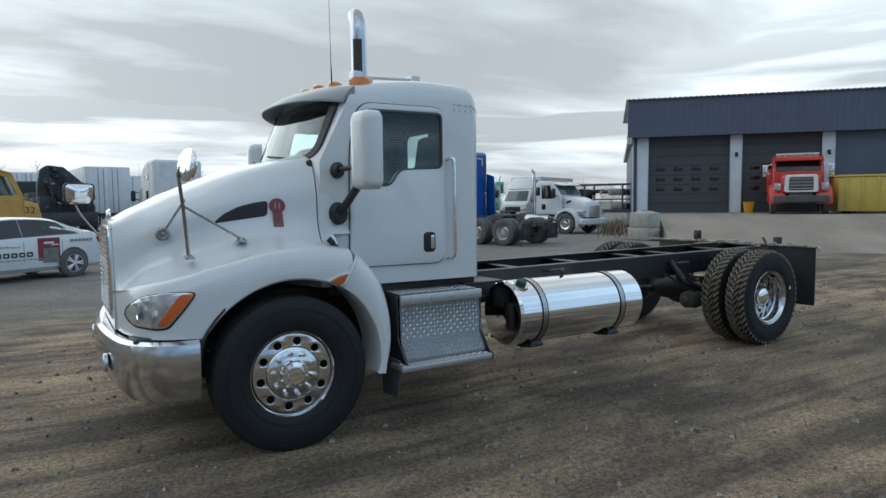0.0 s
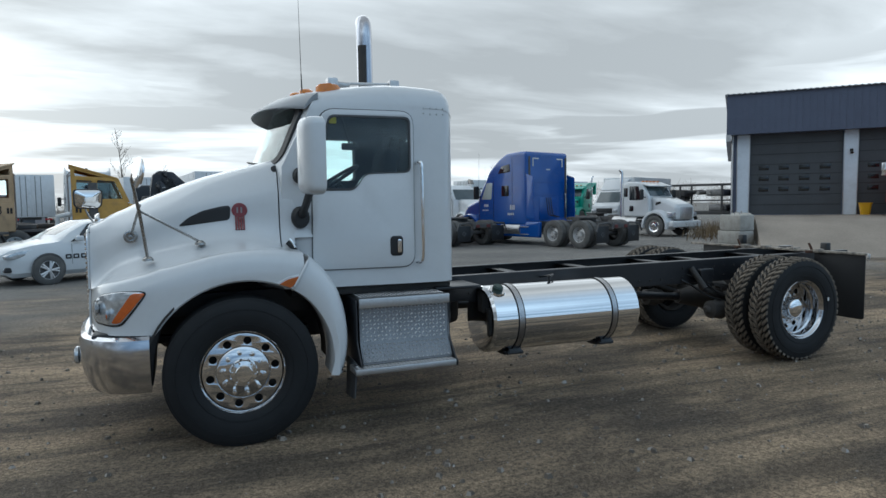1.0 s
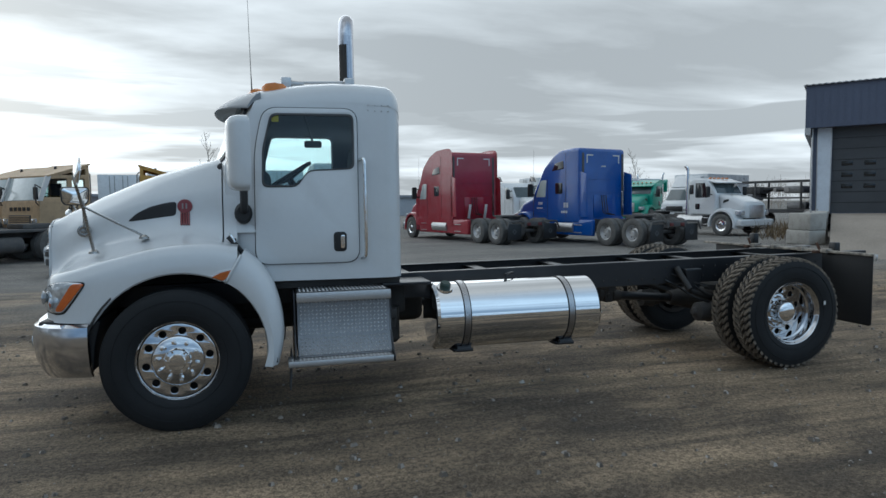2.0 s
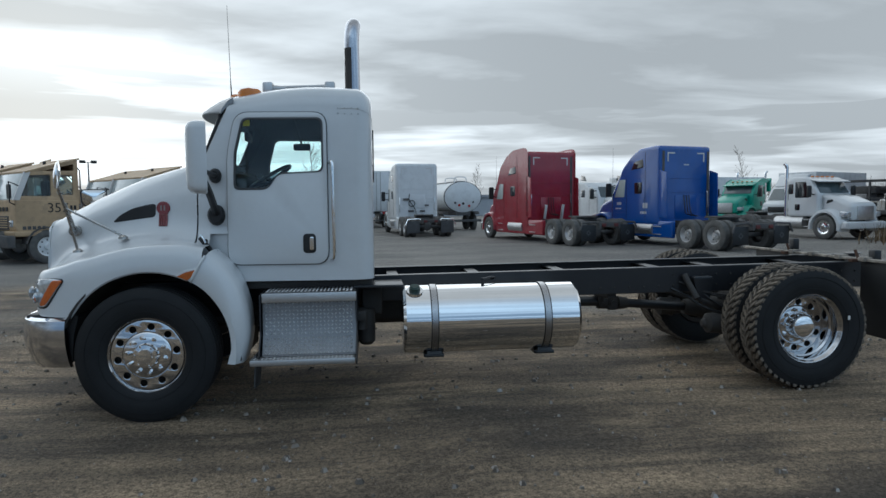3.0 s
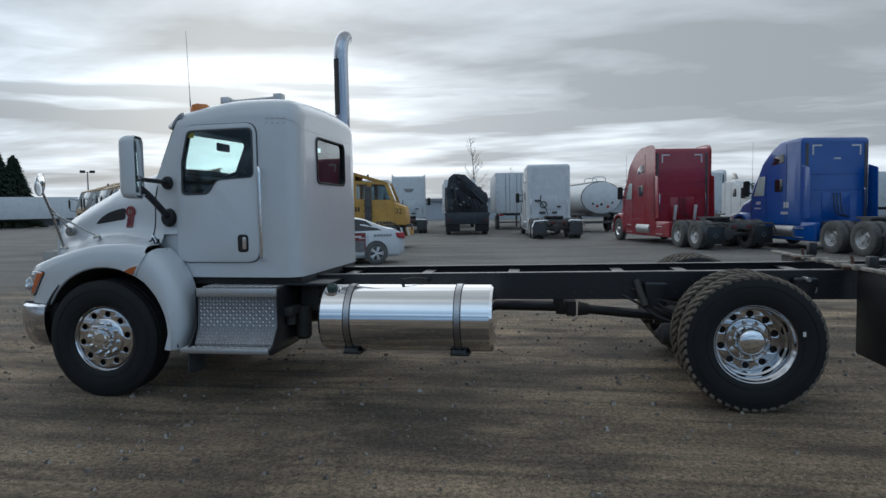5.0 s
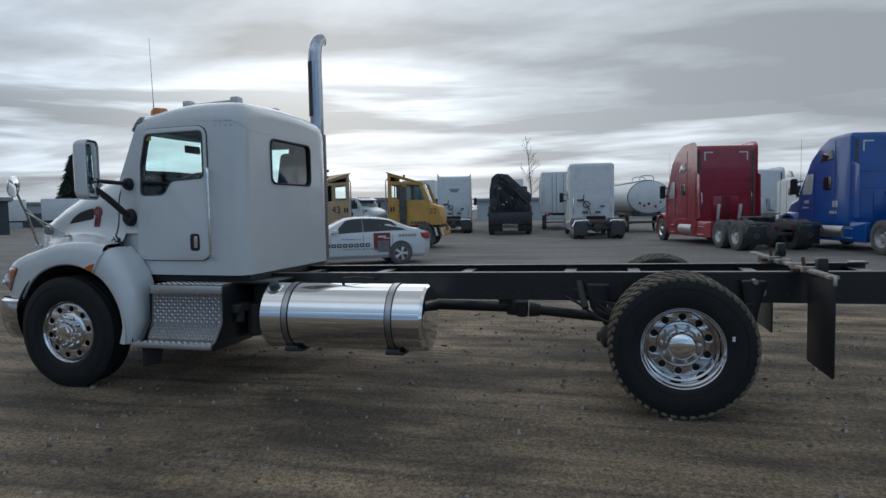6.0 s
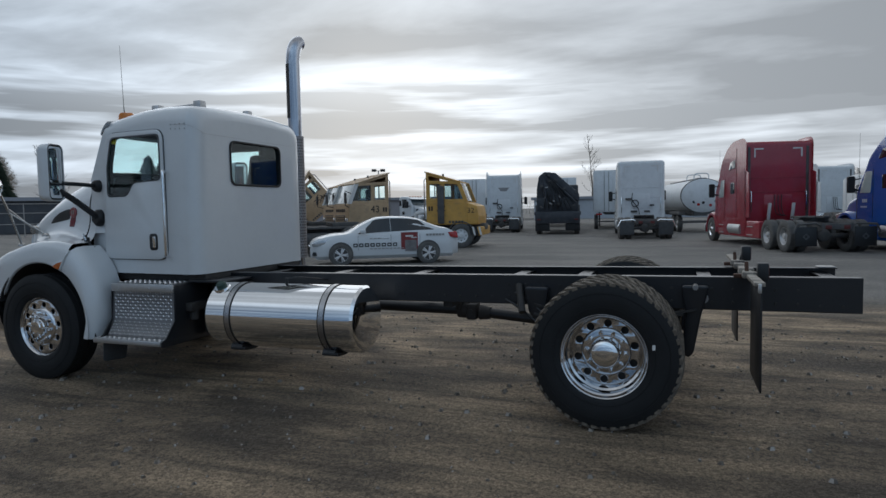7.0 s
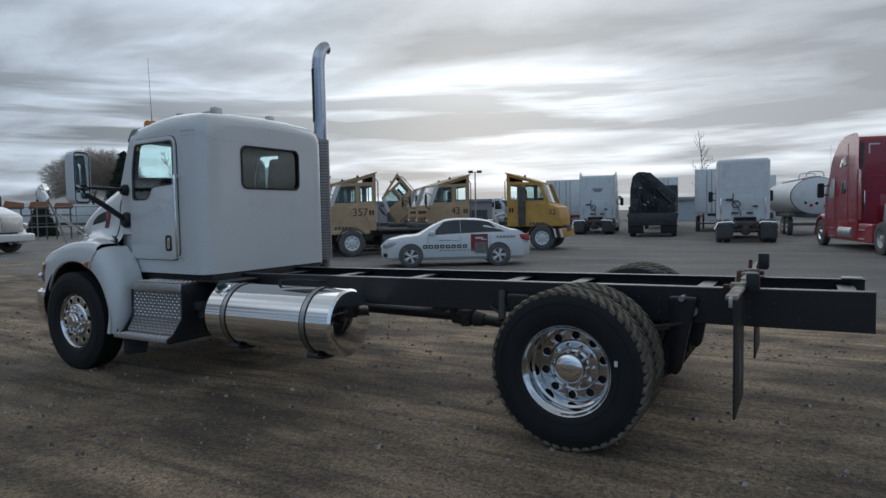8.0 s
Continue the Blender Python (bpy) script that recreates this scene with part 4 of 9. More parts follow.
def build_interior():
    for y in (-0.45, 0.45):
        seat = part("seat", box(B(), 1.02, 1.50, y - 0.25, y + 0.25, 1.42, 1.60, 0.05, 3), SEAT, truck, "dark cloth high-backed seat")
        part("backrest", box(B(), -0.08, 0.08, -0.24, 0.24, 0, 0.66, 0.06, 3, m=pose(1.50, y, 1.56, 0, 9, 0)), SEAT, seat)
        part("headrest", box(B(), -0.05, 0.05, -0.15, 0.15, 0, 0.18, 0.04, 3, m=pose(1.62, y, 2.16, 0, 9, 0)), SEAT, seat)
        part("pedestal", box(B(), 1.10, 1.45, y - 0.18, y + 0.18, 1.05, 1.42, 0.02), TRIM, seat)
    bm = B()
    box(bm, 0.34, 0.72, -0.76, 0.76, 1.45, 1.90, 0.07, 3)
    box(bm, 0.30, 0.56, -0.74, 0.74, 1.85, 1.96, 0.04, 3)
    part("dashboard", bm, TRIM, truck)
    bm = B()
    loops = []
    tilt = Matrix.Translation((0.86, -0.45, 1.86)) @ Matrix.Rotation(radians(-32), 4, "Y")
    for i in range(28):
        a = 2 * math.pi * i / 28
        loops.append(tilt @ Vector((0, 0, 0)) + (tilt.to_3x3() @ Vector((0.22 * math.cos(a), 0.22 * math.sin(a), 0))))
    bent_tube(bm, loops + loops[:1], 0.016, 8)
    for a in (0, 120, 240):
        rod(bm, tilt @ Vector((0, 0, -0.03)), tilt @ Vector((0.22 * math.cos(radians(a)), 0.22 * math.sin(radians(a)), 0)), 0.014, seg=6)
    rod(bm, tilt @ Vector((0, 0, 0)), tilt @ Vector((0, 0, -0.32)), 0.03, seg=8)
    part("steering_wheel", bm, PLASTIC, truck)
    # inside mirror
    bm = B()
    box(bm, 1.03, 1.19, -0.015, 0.02, 2.150, 2.215, 0.016)
    inside = part("inside_mirror", bm, PLASTIC, truck, "black inside mirror hung under the roof")
    bm = B()
    rod(bm, (1.11, 0.01, 2.20), (1.02, 0.01, 2.52), 0.010, seg=8)
    part("stem", bm, PLASTIC, inside)
    bm = B()
    box(bm, 0.60, 0.63, -0.12, 0.12, 2.23, 2.31, 0.01)
    part("inside_mirror", bm, PLASTIC, truck)
    bm = B()
    box(bm, 1.70, 1.722, -0.8, 0.8, 1.06, 1.80, 0.008)
    part("rear_lining", bm, TRIM, truck)


build_interior()


def build_mirrors():
    for sign in (-1, 1):
        # main mirror: deep white shell, split glass turned a little towards the cab
        hang = pose(0.455, sign * 1.365, 1.985, 0, 0, -sign * 14)
        facing = Matrix(((0, 0, 1, 0), (1, 0, 0, 0), (0, 1, 0, 0), (0, 0, 0, 1)))
        bm, loops = B(), []
        for t, sy, sz in ((-0.035, 0.35, 0.70), (-0.028, 0.62, 0.86), (-0.008, 0.86, 0.95), (0.025, 0.98, 0.99), (0.06, 1, 1), (0.10, 1, 1), (0.108, 0.95, 0.975), (0.09, 0.92, 0.96)):
            loops.append([(t, a * sy, b * sz) for a, b in rounded(-0.108, -0.265, 0.108, 0.265, 0.06, 6)])
        rings(bm, loops)
        shell = part("mirror", bm, WHITE, truck, "tall white-backed mirror on black arms", hang)
        bm = B()
        plate(bm, rounded(-0.098, -0.252, 0.098, 0.252, 0.05), [], 0.004, 0.001, Matrix.Translation((0.094, 0, 0)) @ facing)
        part("glass_surround", bm, PLASTIC, shell)
        for name, z0, z1 in (("main_glass", -0.10, 0.238), ("wide_glass", -0.238, -0.115)):
            bm = B()
            plate(bm, rounded(-0.085, z0, 0.085, z1, 0.035), [], 0.005, 0.002, Matrix.Translation((0.098, 0, 0)) @ facing)
            part(name, bm, MIRROR, shell)
        bm = B()
        bent_tube(bm, [(0.50, sign * 0.84, 1.875), (0.51, sign * 1.05, 1.885), (0.52, sign * 1.32, 1.89)], 0.020, 8)
        bent_tube(bm, curve_pts([(0.50, sign * 0.85, 1.555), (0.51, sign * 0.93, 1.60), (0.52, sign * 1.15, 1.74), (0.52, sign * 1.30, 1.82)], 3), 0.030, 8)
        part("mirror_arm", bm, PLASTIC, truck)
        for z, r in ((1.875, 0.05), (1.555, 0.07)):
            bm = B()
            rings(bm, [[(0.50 + a * r, sign * y, z + b * r * 1.25) for a, b in circle(0, 0, s, 16)] for y, s in ((0.82, 1.0), (0.87, 0.95), (0.895, 0.7))])
            part("arm_mount", bm, PLASTIC, truck)
        if sign > 0:
            # a wide look-down mirror stands on the far wing
            set_at = pose(-1.125, 0.80, 1.735, 0, 8, -68)
            bm, loops = B(), []
            for t, k in ((-0.075, 0.45), (-0.06, 0.78), (-0.02, 0.97), (0.0, 1.0), (0.012, 1.0), (0.014, 0.93)):
                loops.append([(t * 0.8, a * k, b * k) for a, b in soften([(-0.118, -0.06), (-0.088, -0.094), (0.088, -0.094), (0.118, -0.06), (0.126, 0.086), (-0.126, 0.086)], 0.045, 5)])
            rings(bm, loops)
            cross = part("look_down_mirror", bm, PLASTIC, truck, "wide black-rimmed look-down mirror on the wing", set_at)
            bm = B()
            pane_line = soften([(-0.108, -0.054), (-0.080, -0.085), (0.080, -0.085), (0.108, -0.054), (0.116, 0.078), (-0.116, 0.078)], 0.04, 5)
            rings(bm, [[(0.010 + 0.042 * (1 - k * k), a * k, b * k) for a, b in pane_line] for k in (1.0, 0.85, 0.7, 0.5, 0.3, 0.12)])
            part("glass", bm, MIRROR, cross)
            bm = B()
            bent_tube(bm, curve_pts([(-1.16, 0.83, 1.73), (-1.13, 0.84, 1.58), (-0.95, 0.84, 1.33), (-0.78, 0.85, 1.15)], 4), 0.009, 8)
            part("look_down_bracket", bm, STAY, truck)
            continue
        # convex mirror on the wing: stem and stays
        head = Vector((-0.60, sign * 1.11, 1.875))
        bm = B()
        bent_tube(bm, [(-0.57, sign * 0.885, 1.29), (-0.605, sign * 0.965, 1.60), (-0.64, sign * 1.04, 1.83), (-0.63, sign * 1.06, 1.865), head], 0.0115, 8)
        bent_tube(bm, [(-0.60, sign * 0.975, 1.62), (-0.225, sign * 0.873, 1.395)], 0.009, 8)
        bent_tube(bm, [(-0.60, sign * 0.985, 1.66), (-0.685, sign * 0.65, 1.445)], 0.009, 8)
        stay = part("wing_mirror_bracket", bm, STAY, truck, "weathered metal tripod stays of the convex mirror")
        for p in ((-0.57, sign * 0.885, 1.285), (-0.225, sign * 0.873, 1.385)):
            bm = B()
            turned(bm, [(0.0, 0.02), (0.018, 0.018), (0.035, 0.004), (0.038, -0.012)], p, "z", 16)
            part("foot", bm, STAY, stay)
        bm = B()
        turned(bm, [(0.0, -0.022), (0.016, -0.020), (0.020, -0.004), (0.034, -0.008), (0.046, -0.004), (0.048, 0.03)], (-0.69, sign * 0.655, 1.435), "y", 20)
        part("foot", bm, STAY, stay)
        swing = pose(head.x, head.y, head.z, 0, 6, -sign * 21)
        bm = B()
        turned(bm, [(0.0, -0.018), (0.05, -0.016), (0.092, -0.008), (0.102, 0.0), (0.104, 0.010), (0.098, 0.014)], (0, 0, 0), "x", 28)
        convex = part("convex_mirror", bm, CHROME, truck, "round chrome convex mirror", swing)
        bm = B()
        turned(bm, [(0.0, 0.026), (0.03, 0.025), (0.06, 0.021), (0.097, 0.012)], (0, 0, 0), "x", 28)
        part("glass", bm, MIRROR, convex)


build_mirrors()


# -- wheels
def tyre_profile(w, r_out, r_in):
    """(radius, half width) from bead to bead."""
    one = [(r_in, 0.36), (r_in + 0.012, 0.42), (r_in + 0.04, 0.455), (r_in + 0.09, 0.495), (r_in + 0.13, 0.5), (r_out - 0.055, 0.475), (r_out - 0.022, 0.445), (r_out - 0.008, 0.42), (r_out - 0.003, 0.36)]
    return [(r, -h * w) for r, h in one] + [(r, h * w) for r, h in reversed(one)]


def build_tyre(parent, r_out, w, lugs, m, dusty=False):
    bm = B()
    turned(bm, tyre_profile(w, r_out - (0.018 if lugs else 0), 0.288), seg=72)
    tyre = part("tyre", bm, RUBBER, parent, "", m)
    bm = B()
    if lugs:
        verts, faces = [], []
        n, cols = 48, 4
        for k in range(n):
            for c in range(cols):
                y0 = (-0.445 + 0.89 * c / cols) * w
                y1 = y0 + 0.89 / cols * w - 0.009
                skew = 0.75 if c < 2 else -0.75
                base = len(verts)
                for rr, g in ((r_out - 0.022, 0.0), (r_out, 0.07)):
                    for (yy, aa) in ((y0, 0.04), (y1, 0.04), (y1, 0.64), (y0, 0.64)):
                        lean = skew * ((yy - y0) / (y1 - y0) - 0.5) + (0.5 if c % 2 else 0)
                        a = 2 * math.pi * (k + aa + (g if aa < 0.4 else -g) + lean) / n
                        edge = 0.014 if abs(yy) > 0.40 * w else 0.0
                        verts.append(((rr - edge) * math.cos(a), yy, (rr - edge) * math.sin(a)))
                faces += [tuple(base + i for i in f) for f in ((4, 5, 6, 7), (0, 1, 5, 4), (1, 2, 6, 5), (2, 3, 7, 6), (3, 0, 4, 7))]
        me = bpy.data.meshes.new("lugs")
        me.from_pydata(verts, [], faces)
        bm.from_mesh(me)
        bpy.data.meshes.remove(me)
        part("tread", bm, RUBBER_NEW, tyre, "deep new tread lugs")
    else:
        for h in (-0.34, -0.12, 0.12, 0.34):
            ww = 0.075 if abs(h) > 0.2 else 0.09
            turned(bm, [(r_out - 0.006, (h - ww) * w), (r_out + 0.004, (h - ww + 0.012) * w), (r_out + 0.004, (h + ww - 0.012) * w), (r_out - 0.006, (h + ww) * w)], seg=64)
        part("tread", bm, RUBBER, tyre)
    for r in (0.345, 0.445):
        bm = B()
        for s in (-1, 1):
            loop = [Vector((r * math.cos(a), s * w * table(r, (0.33, 0.462), (0.40, 0.499), (0.45, 0.488), (0.5, 0.45)), r * math.sin(a))) for a in np.linspace(0, 2 * math.pi, 61)]
            bent_tube(bm, loop, 0.0035, 5, False)
        part("sidewall_rib", bm, RUBBER, tyre)
    return tyre


def disc_with_holes(r_disc, r_hub, thick, r_holes=0.222):
    bm = B()
    holes = [circle(r_holes * math.cos(radians(18 + 36 * i)), r_holes * math.sin(radians(18 + 36 * i)), 0.0265, 14) for i in range(10)]
    plate(bm, circle(0, 0, r_disc, 64), holes + [circle(0, 0, r_hub, 24)], thick, 0.005, SIDE)
    return bm


def nuts(parent, r, y, out):
    bm = B()
    rod(bm, (r, y, 0), (r, y - 0.032 * out, 0), 0.0185, 0.0165, 6)
    rod(bm, (r, y - 0.032 * out, 0), (r, y - 0.044 * out, 0), 0.0135, 0.009, 8)
    nut = part("wheel_nut", bm, CHROME, parent)
    for i in range(1, 10):
        again(nut, Matrix.Rotation(radians(36 * i), 4, "Y"))


def front_wheel(m, spin):
    w = thing("front_wheel", "", "", m=m)
    w.parent = truck
    build_tyre(w, 0.520, 0.285, False, Matrix())
    bm = B()
    turned(bm, [(0.27, 0.10), (0.268, -0.06), (0.283, -0.098), (0.297, -0.113), (0.302, -0.108), (0.297, -0.095), (0.285, -0.08), (0.285, 0.10)], seg=64, closed=True)
    rim = part("rim", bm, RIM_METAL, w, "polished alloy rim with ten round hand holes", Matrix.Rotation(radians(spin), 4, "Y"))
    part("disc", disc_with_holes(0.272, 0.10, 0.018), RIM_METAL, rim, "", Matrix.Translation((0, -0.072, 0)))
    bm = B()
    turned(bm, [(0.0, 0.02), (0.272, 0.02), (0.272, 0.03), (0.0, 0.03)], seg=40)
    part("brake_drum", bm, DARK, rim)
    bm = B()
    turned(bm, [(0.188, -0.088), (0.18, -0.098), (0.172, -0.104), (0.10, -0.107), (0.09, -0.11)], seg=56)
    part("bolt_ring", bm, RIM_METAL, rim)
    nuts(rim, 0.143, -0.103, 1)
    bm = B()
    turned(bm, [(0.098, -0.10), (0.096, -0.135), (0.088, -0.15), (0.06, -0.155), (0.055, -0.165), (0.0, -0.168)], seg=40)
    part("hub_cap", bm, CHROME, rim, "chrome hub cap")
    bm = B()
    for i in range(6):
        a = radians(60 * i)
        rod(bm, (0.08 * math.cos(a), -0.148, 0.08 * math.sin(a)), (0.08 * math.cos(a), -0.158, 0.08 * math.sin(a)), 0.008, seg=6)
    part("hub_bolts", bm, CHROME, rim)
    return w


def rear_wheel(m, spin, outer):
    w = thing("outer_rear_wheel" if outer else "inner_rear_wheel", "", "", m=m)
    w.parent = truck
    build_tyre(w, 0.532, 0.250, True, Matrix())
    bm = B()
    turned(bm, [(0.244, 0.12), (0.245, 0.05), (0.250, 0.0), (0.264, -0.012), (0.267, -0.055), (0.271, -0.075), (0.284, -0.084), (0.290, -0.102), (0.299, -0.109), (0.304, -0.103), (0.297, -0.09), (0.285, -0.07), (0.285, 0.12)], seg=64, closed=True)
    rim = part("rim", bm, REAR_RIM if outer else DARK, w, "deep-dished polished rim" if outer else "", Matrix.Rotation(radians(spin), 4, "Y"))
    if not outer:
        return w
    part("disc", disc_with_holes(0.246, 0.10, 0.018, 0.205), REAR_RIM, rim, "", Matrix.Translation((0, 0.098, 0)))
    bm = B()
    turned(bm, [(0.0, 0.125), (0.244, 0.125), (0.244, 0.135), (0.0, 0.135)], seg=40)
    part("brake_drum", bm, DARK, rim)
    bm = B()
    turned(bm, [(0.178, 0.082), (0.172, 0.072), (0.164, 0.068), (0.10, 0.066)], seg=56)
    part("bolt_ring", bm, REAR_RIM, rim)
    nuts(rim, 0.14, 0.07, 1)
    bm = B()
    turned(bm, [(0.112, 0.09), (0.110, 0.04), (0.106, -0.01), (0.102, -0.030), (0.090, -0.042), (0.060, -0.052), (0.030, -0.057), (0.0, -0.058)], seg=40)
    part("hub_cap", bm, CHROME, rim, "domed chrome hub cap")
    bm = B()
    box(bm, 0.325, 0.345, -0.134, -0.130, 0.07, 0.105)
    part("tyre_tag", bm, PAPER, rim, "small white tag on the sidewall", Matrix.Rotation(radians(-spin), 4, "Y"))
    return w


front_wheel(pose(AX_F, -1.065, HUB_F), 9)
front_wheel(pose(AX_F, 1.065, HUB_F, 0, 0, 180), 20)
rear_wheel(pose(AX_R, -1.092, HUB_R), 4, True)
rear_wheel(pose(AX_R, -0.785, HUB_R), 11, False)
rear_wheel(pose(AX_R, 1.092, HUB_R, 0, 0, 180), 25, True)
rear_wheel(pose(AX_R, 0.772, HUB_R, 0, 0, 180), 3, False)


# -- chassis
def rail_top(x):
    return 0.985 + (x - 2.0) * 0.0085


def build_chassis():
    for sign in (-1, 1):
        bm, loops = B(), []
        for x in np.linspace(-0.75, 7.21, 30):
            zt, zb = rail_top(x), table(x, (-0.75, 0.80), (1.5, 0.745), (7.21, 0.772))
            loops.append([(x, sign * y, z) for y, z in ((0.35, zt), (0.428, zt), (0.434, zt - 0.006), (0.434, zb + 0.006), (0.428, zb), (0.35, zb), (0.35, zb + 0.009), (0.424, zb + 0.009), (0.424, zt - 0.009), (0.35, zt - 0.009))])
        rings(bm, loops)
        rail = part("frame_rail", bm, FRAME_BLACK, truck, "black painted steel channel frame rail")
        bm = B()
        for x in list(np.arange(3.9, 7.1, 0.145)) + [2.1, 2.2, 3.6, 3.65]:
            for z in (0.83, 0.93) if 4.6 < x < 6.9 else (0.82,):
                rod(bm, (x, sign * 0.43, z), (x, sign * 0.444, z), 0.011, 0.009, 6)
        tagged(part("frame_bolts", bm, DARK, rail), kind="stuff")
    for x, h in ((1.95, 0.10), (2.75, 0.12), (3.62, 0.12), (4.62, 0.14), (5.2, 0.14), (6.18, 0.14), (7.08, 0.12)):
        bm = B()
        z = rail_top(x) - 0.035
        box(bm, x - 0.055, x + 0.055, -0.425, 0.425, z - 0.012, z, 0.004)
        box(bm, x - 0.006, x + 0.006, -0.425, 0.425, z - h, z - 0.012, 0.002)
        part("crossmember", bm, FRAME_BLACK, truck)
    bm = B()
    box(bm, 7.06, 7.19, 0.30, 0.42, 1.032, 1.044, 0.004)
    part("rear_gusset", bm, STEEL, truck)
    # engine and gearbox mass between the rails
    bm = B()
    box(bm, -0.55, 1.35, -0.33, 0.33, 0.52, 1.05, 0.08, 3)
    box(bm, 1.35, 2.1, -0.24, 0.24, 0.50, 0.86, 0.08, 3)
    rod(bm, (1.0, 0, 0.62), (1.9, 0, 0.62), 0.22, 0.14, 16)
    part("engine_and_gearbox", bm, DARK, truck)
    # driveline
    bm = B()
    rod(bm, (2.1, 0.0, 0.655), (4.05, 0.0, 0.625), 0.05, seg=16)
    rod(bm, (4.34, 0.0, 0.60), (4.95, 0.0, 0.545), 0.046, seg=16)
    part("drive_shaft", bm, FRAME_BLACK, truck)
    bm = B()
    rod(bm, (4.03, 0, 0.625), (4.12, 0, 0.62), 0.075, seg=14)
    box(bm, 4.12, 4.22, -0.08, 0.08, 0.54, 0.69, 0.02)
    rod(bm, (4.24, 0, 0.605), (4.34, 0, 0.60), 0.07, 0.055, 14)
    rod(bm, (4.17, -0.10, 0.615), (4.17, 0.10, 0.615), 0.028, seg=10)
    box(bm, 4.0, 4.09, -0.36, 0.36, 0.70, 0.76, 0.01)
    box(bm, 4.02, 4.07, -0.09, 0.09, 0.62, 0.74, 0.01)
    part("universal_joint", bm, DARK, truck)
    bm = B()
    rod(bm, (AX_R, -1.0, HUB_R), (AX_R, 1.0, HUB_R), 0.075, seg=16)
    turned(bm, [(0.0, -0.19), (0.10, -0.17), (0.19, -0.09), (0.215, 0.0), (0.19, 0.09), (0.10, 0.17), (0.0, 0.19)], (AX_R, 0, HUB_R), "x", 24)
    rod(bm, (4.95, 0, 0.545), (5.35, 0, HUB_R), 0.075, 0.15, 16)
    part("rear_axle", bm, DARK, truck)
    for sign in (-1, 1):
        for i in range(5):
            bm = B()
            half = 0.62 - 0.095 * i
            zz = 0.70 - 0.018 * i
            pts = [(AX_R + half * t, sign * 0.50, zz + 0.08 * t * t * (half / 0.62) ** 2) for t in np.linspace(-1, 1, 9)]
            rings(bm, [[(p[0], p[1] + a, p[2] + b) for a, b in ((-0.038, -0.008), (0.038, -0.008), (0.038, 0.008), (-0.038, 0.008))] for p in pts])
            part("spring_leaf", bm, DARK, truck)
        bm = B()
        plate(bm, soften([(4.78, 0.92), (4.98, 0.92), (4.95, 0.70), (4.90, 0.64), (4.82, 0.70)], 0.03), [], 0.07, 0.01, side_at(sign * 0.46 + (0.0 if sign < 0 else 0.07)))
        part("front_spring_hanger", bm, FRAME_BLACK, truck)
        bm = B()
        plate(bm, soften([(6.00, 0.96), (6.20, 0.96), (6.14, 0.72), (6.09, 0.44), (6.05, 0.40), (6.00, 0.44), (6.03, 0.74)], 0.03), [], 0.06, 0.012, side_at(sign * 0.46 + (0.0 if sign < 0 else 0.09)))
        part("rear_spring_hanger", bm, FRAME_BLACK, truck)
        bm = B()
        rod(bm, (6.16, sign * 0.435, 0.86), (6.16, sign * 0.50, 0.86), 0.035, seg=12)
        rod(bm, (6.10, sign * 0.44, 0.95), (6.10, sign * 0.57, 0.95), 0.02, seg=10)
        part("hanger_pin", bm, STEEL, truck)
        bm = B()
        turned(bm, [(0.0, -0.16), (0.06, -0.155), (0.095, -0.13), (0.10, -0.02), (0.112, -0.005), (0.112, 0.01), (0.095, 0.025), (0.095, 0.09), (0.0, 0.10)], (5.06, sign * 0.52, 0.47), "x", 20)
        rod(bm, (4.90, sign * 0.52, 0.47), (4.87, sign * 0.52, 0.47), 0.05, 0.03, 12)
        part("brake_chamber", bm, DARK, truck, "round spring brake chamber")
        bm = B()
        rod(bm, (4.86, sign * 0.50, 0.70), (5.42, sign * 0.50, 0.50), 0.035, seg=10)
        rod(bm, (4.72, sign * 0.46, 0.93), (4.78, sign * 0.60, 0.72), 0.03, seg=10)
        part("suspension_arm", bm, DARK, truck)
        bm = B()
        bent_tube(bm, curve_pts([(4.60, sign * 0.44, 0.80), (4.72, sign * 0.47, 0.74), (4.9, sign * 0.52, 0.62), (5.1, sign * 0.56, 0.56)], 5), 0.012, 6)
        bent_tube(bm, curve_pts([(4.68, sign * 0.44, 0.86), (4.82, sign * 0.50, 0.80), (5.0, sign * 0.55, 0.66), (5.16, sign * 0.56, 0.58)], 5), 0.010, 6)
        part("air_hose", bm, PLASTIC, truck)
    bm = B()
    rod(bm, (AX_F, -0.9, 0.42), (AX_F, 0.9, 0.42), 0.06, seg=12)
    box(bm, -0.62, 0.60, -0.48, -0.40, 0.60, 0.66, 0.01)
    box(bm, -0.62, 0.60, 0.40, 0.48, 0.60, 0.66, 0.01)
    part("front_axle", bm, DARK, truck)
    # mud flap bar, flaps and the lamps that stand on it
    bm = B()
    box(bm, 6.435, 6.50, -1.18, 1.36, 1.040, 1.066, 0.006)
    for y in (-0.62, -0.30, 0.10, 0.42):
        box(bm, 6.41, 6.52, y - 0.04, y + 0.04, 1.036, 1.082, 0.010)
    bar = part("mud_flap_bar", bm, surface("weathered_bracket_steel", (0.05, 0.045, 0.042), 0.7, second=(0.48, 0.43, 0.36), scale=9, grain=40), truck, "rusty patchy steel bar across the frame")
    rust = surface("rusty_steel", (0.085, 0.042, 0.026), 0.85, scale=12, spread=0.5)
    for y in (-0.55, 0.48):
        bm = B()
        box(bm, 6.36, 6.55, y - 0.03, y + 0.03, 1.03, 1.06, 0.006)
        rod(bm, (6.45, y, 1.05), (6.45, y + 0.05, 1.14), 0.014, seg=8)
        part("clamp", bm, rust, bar)
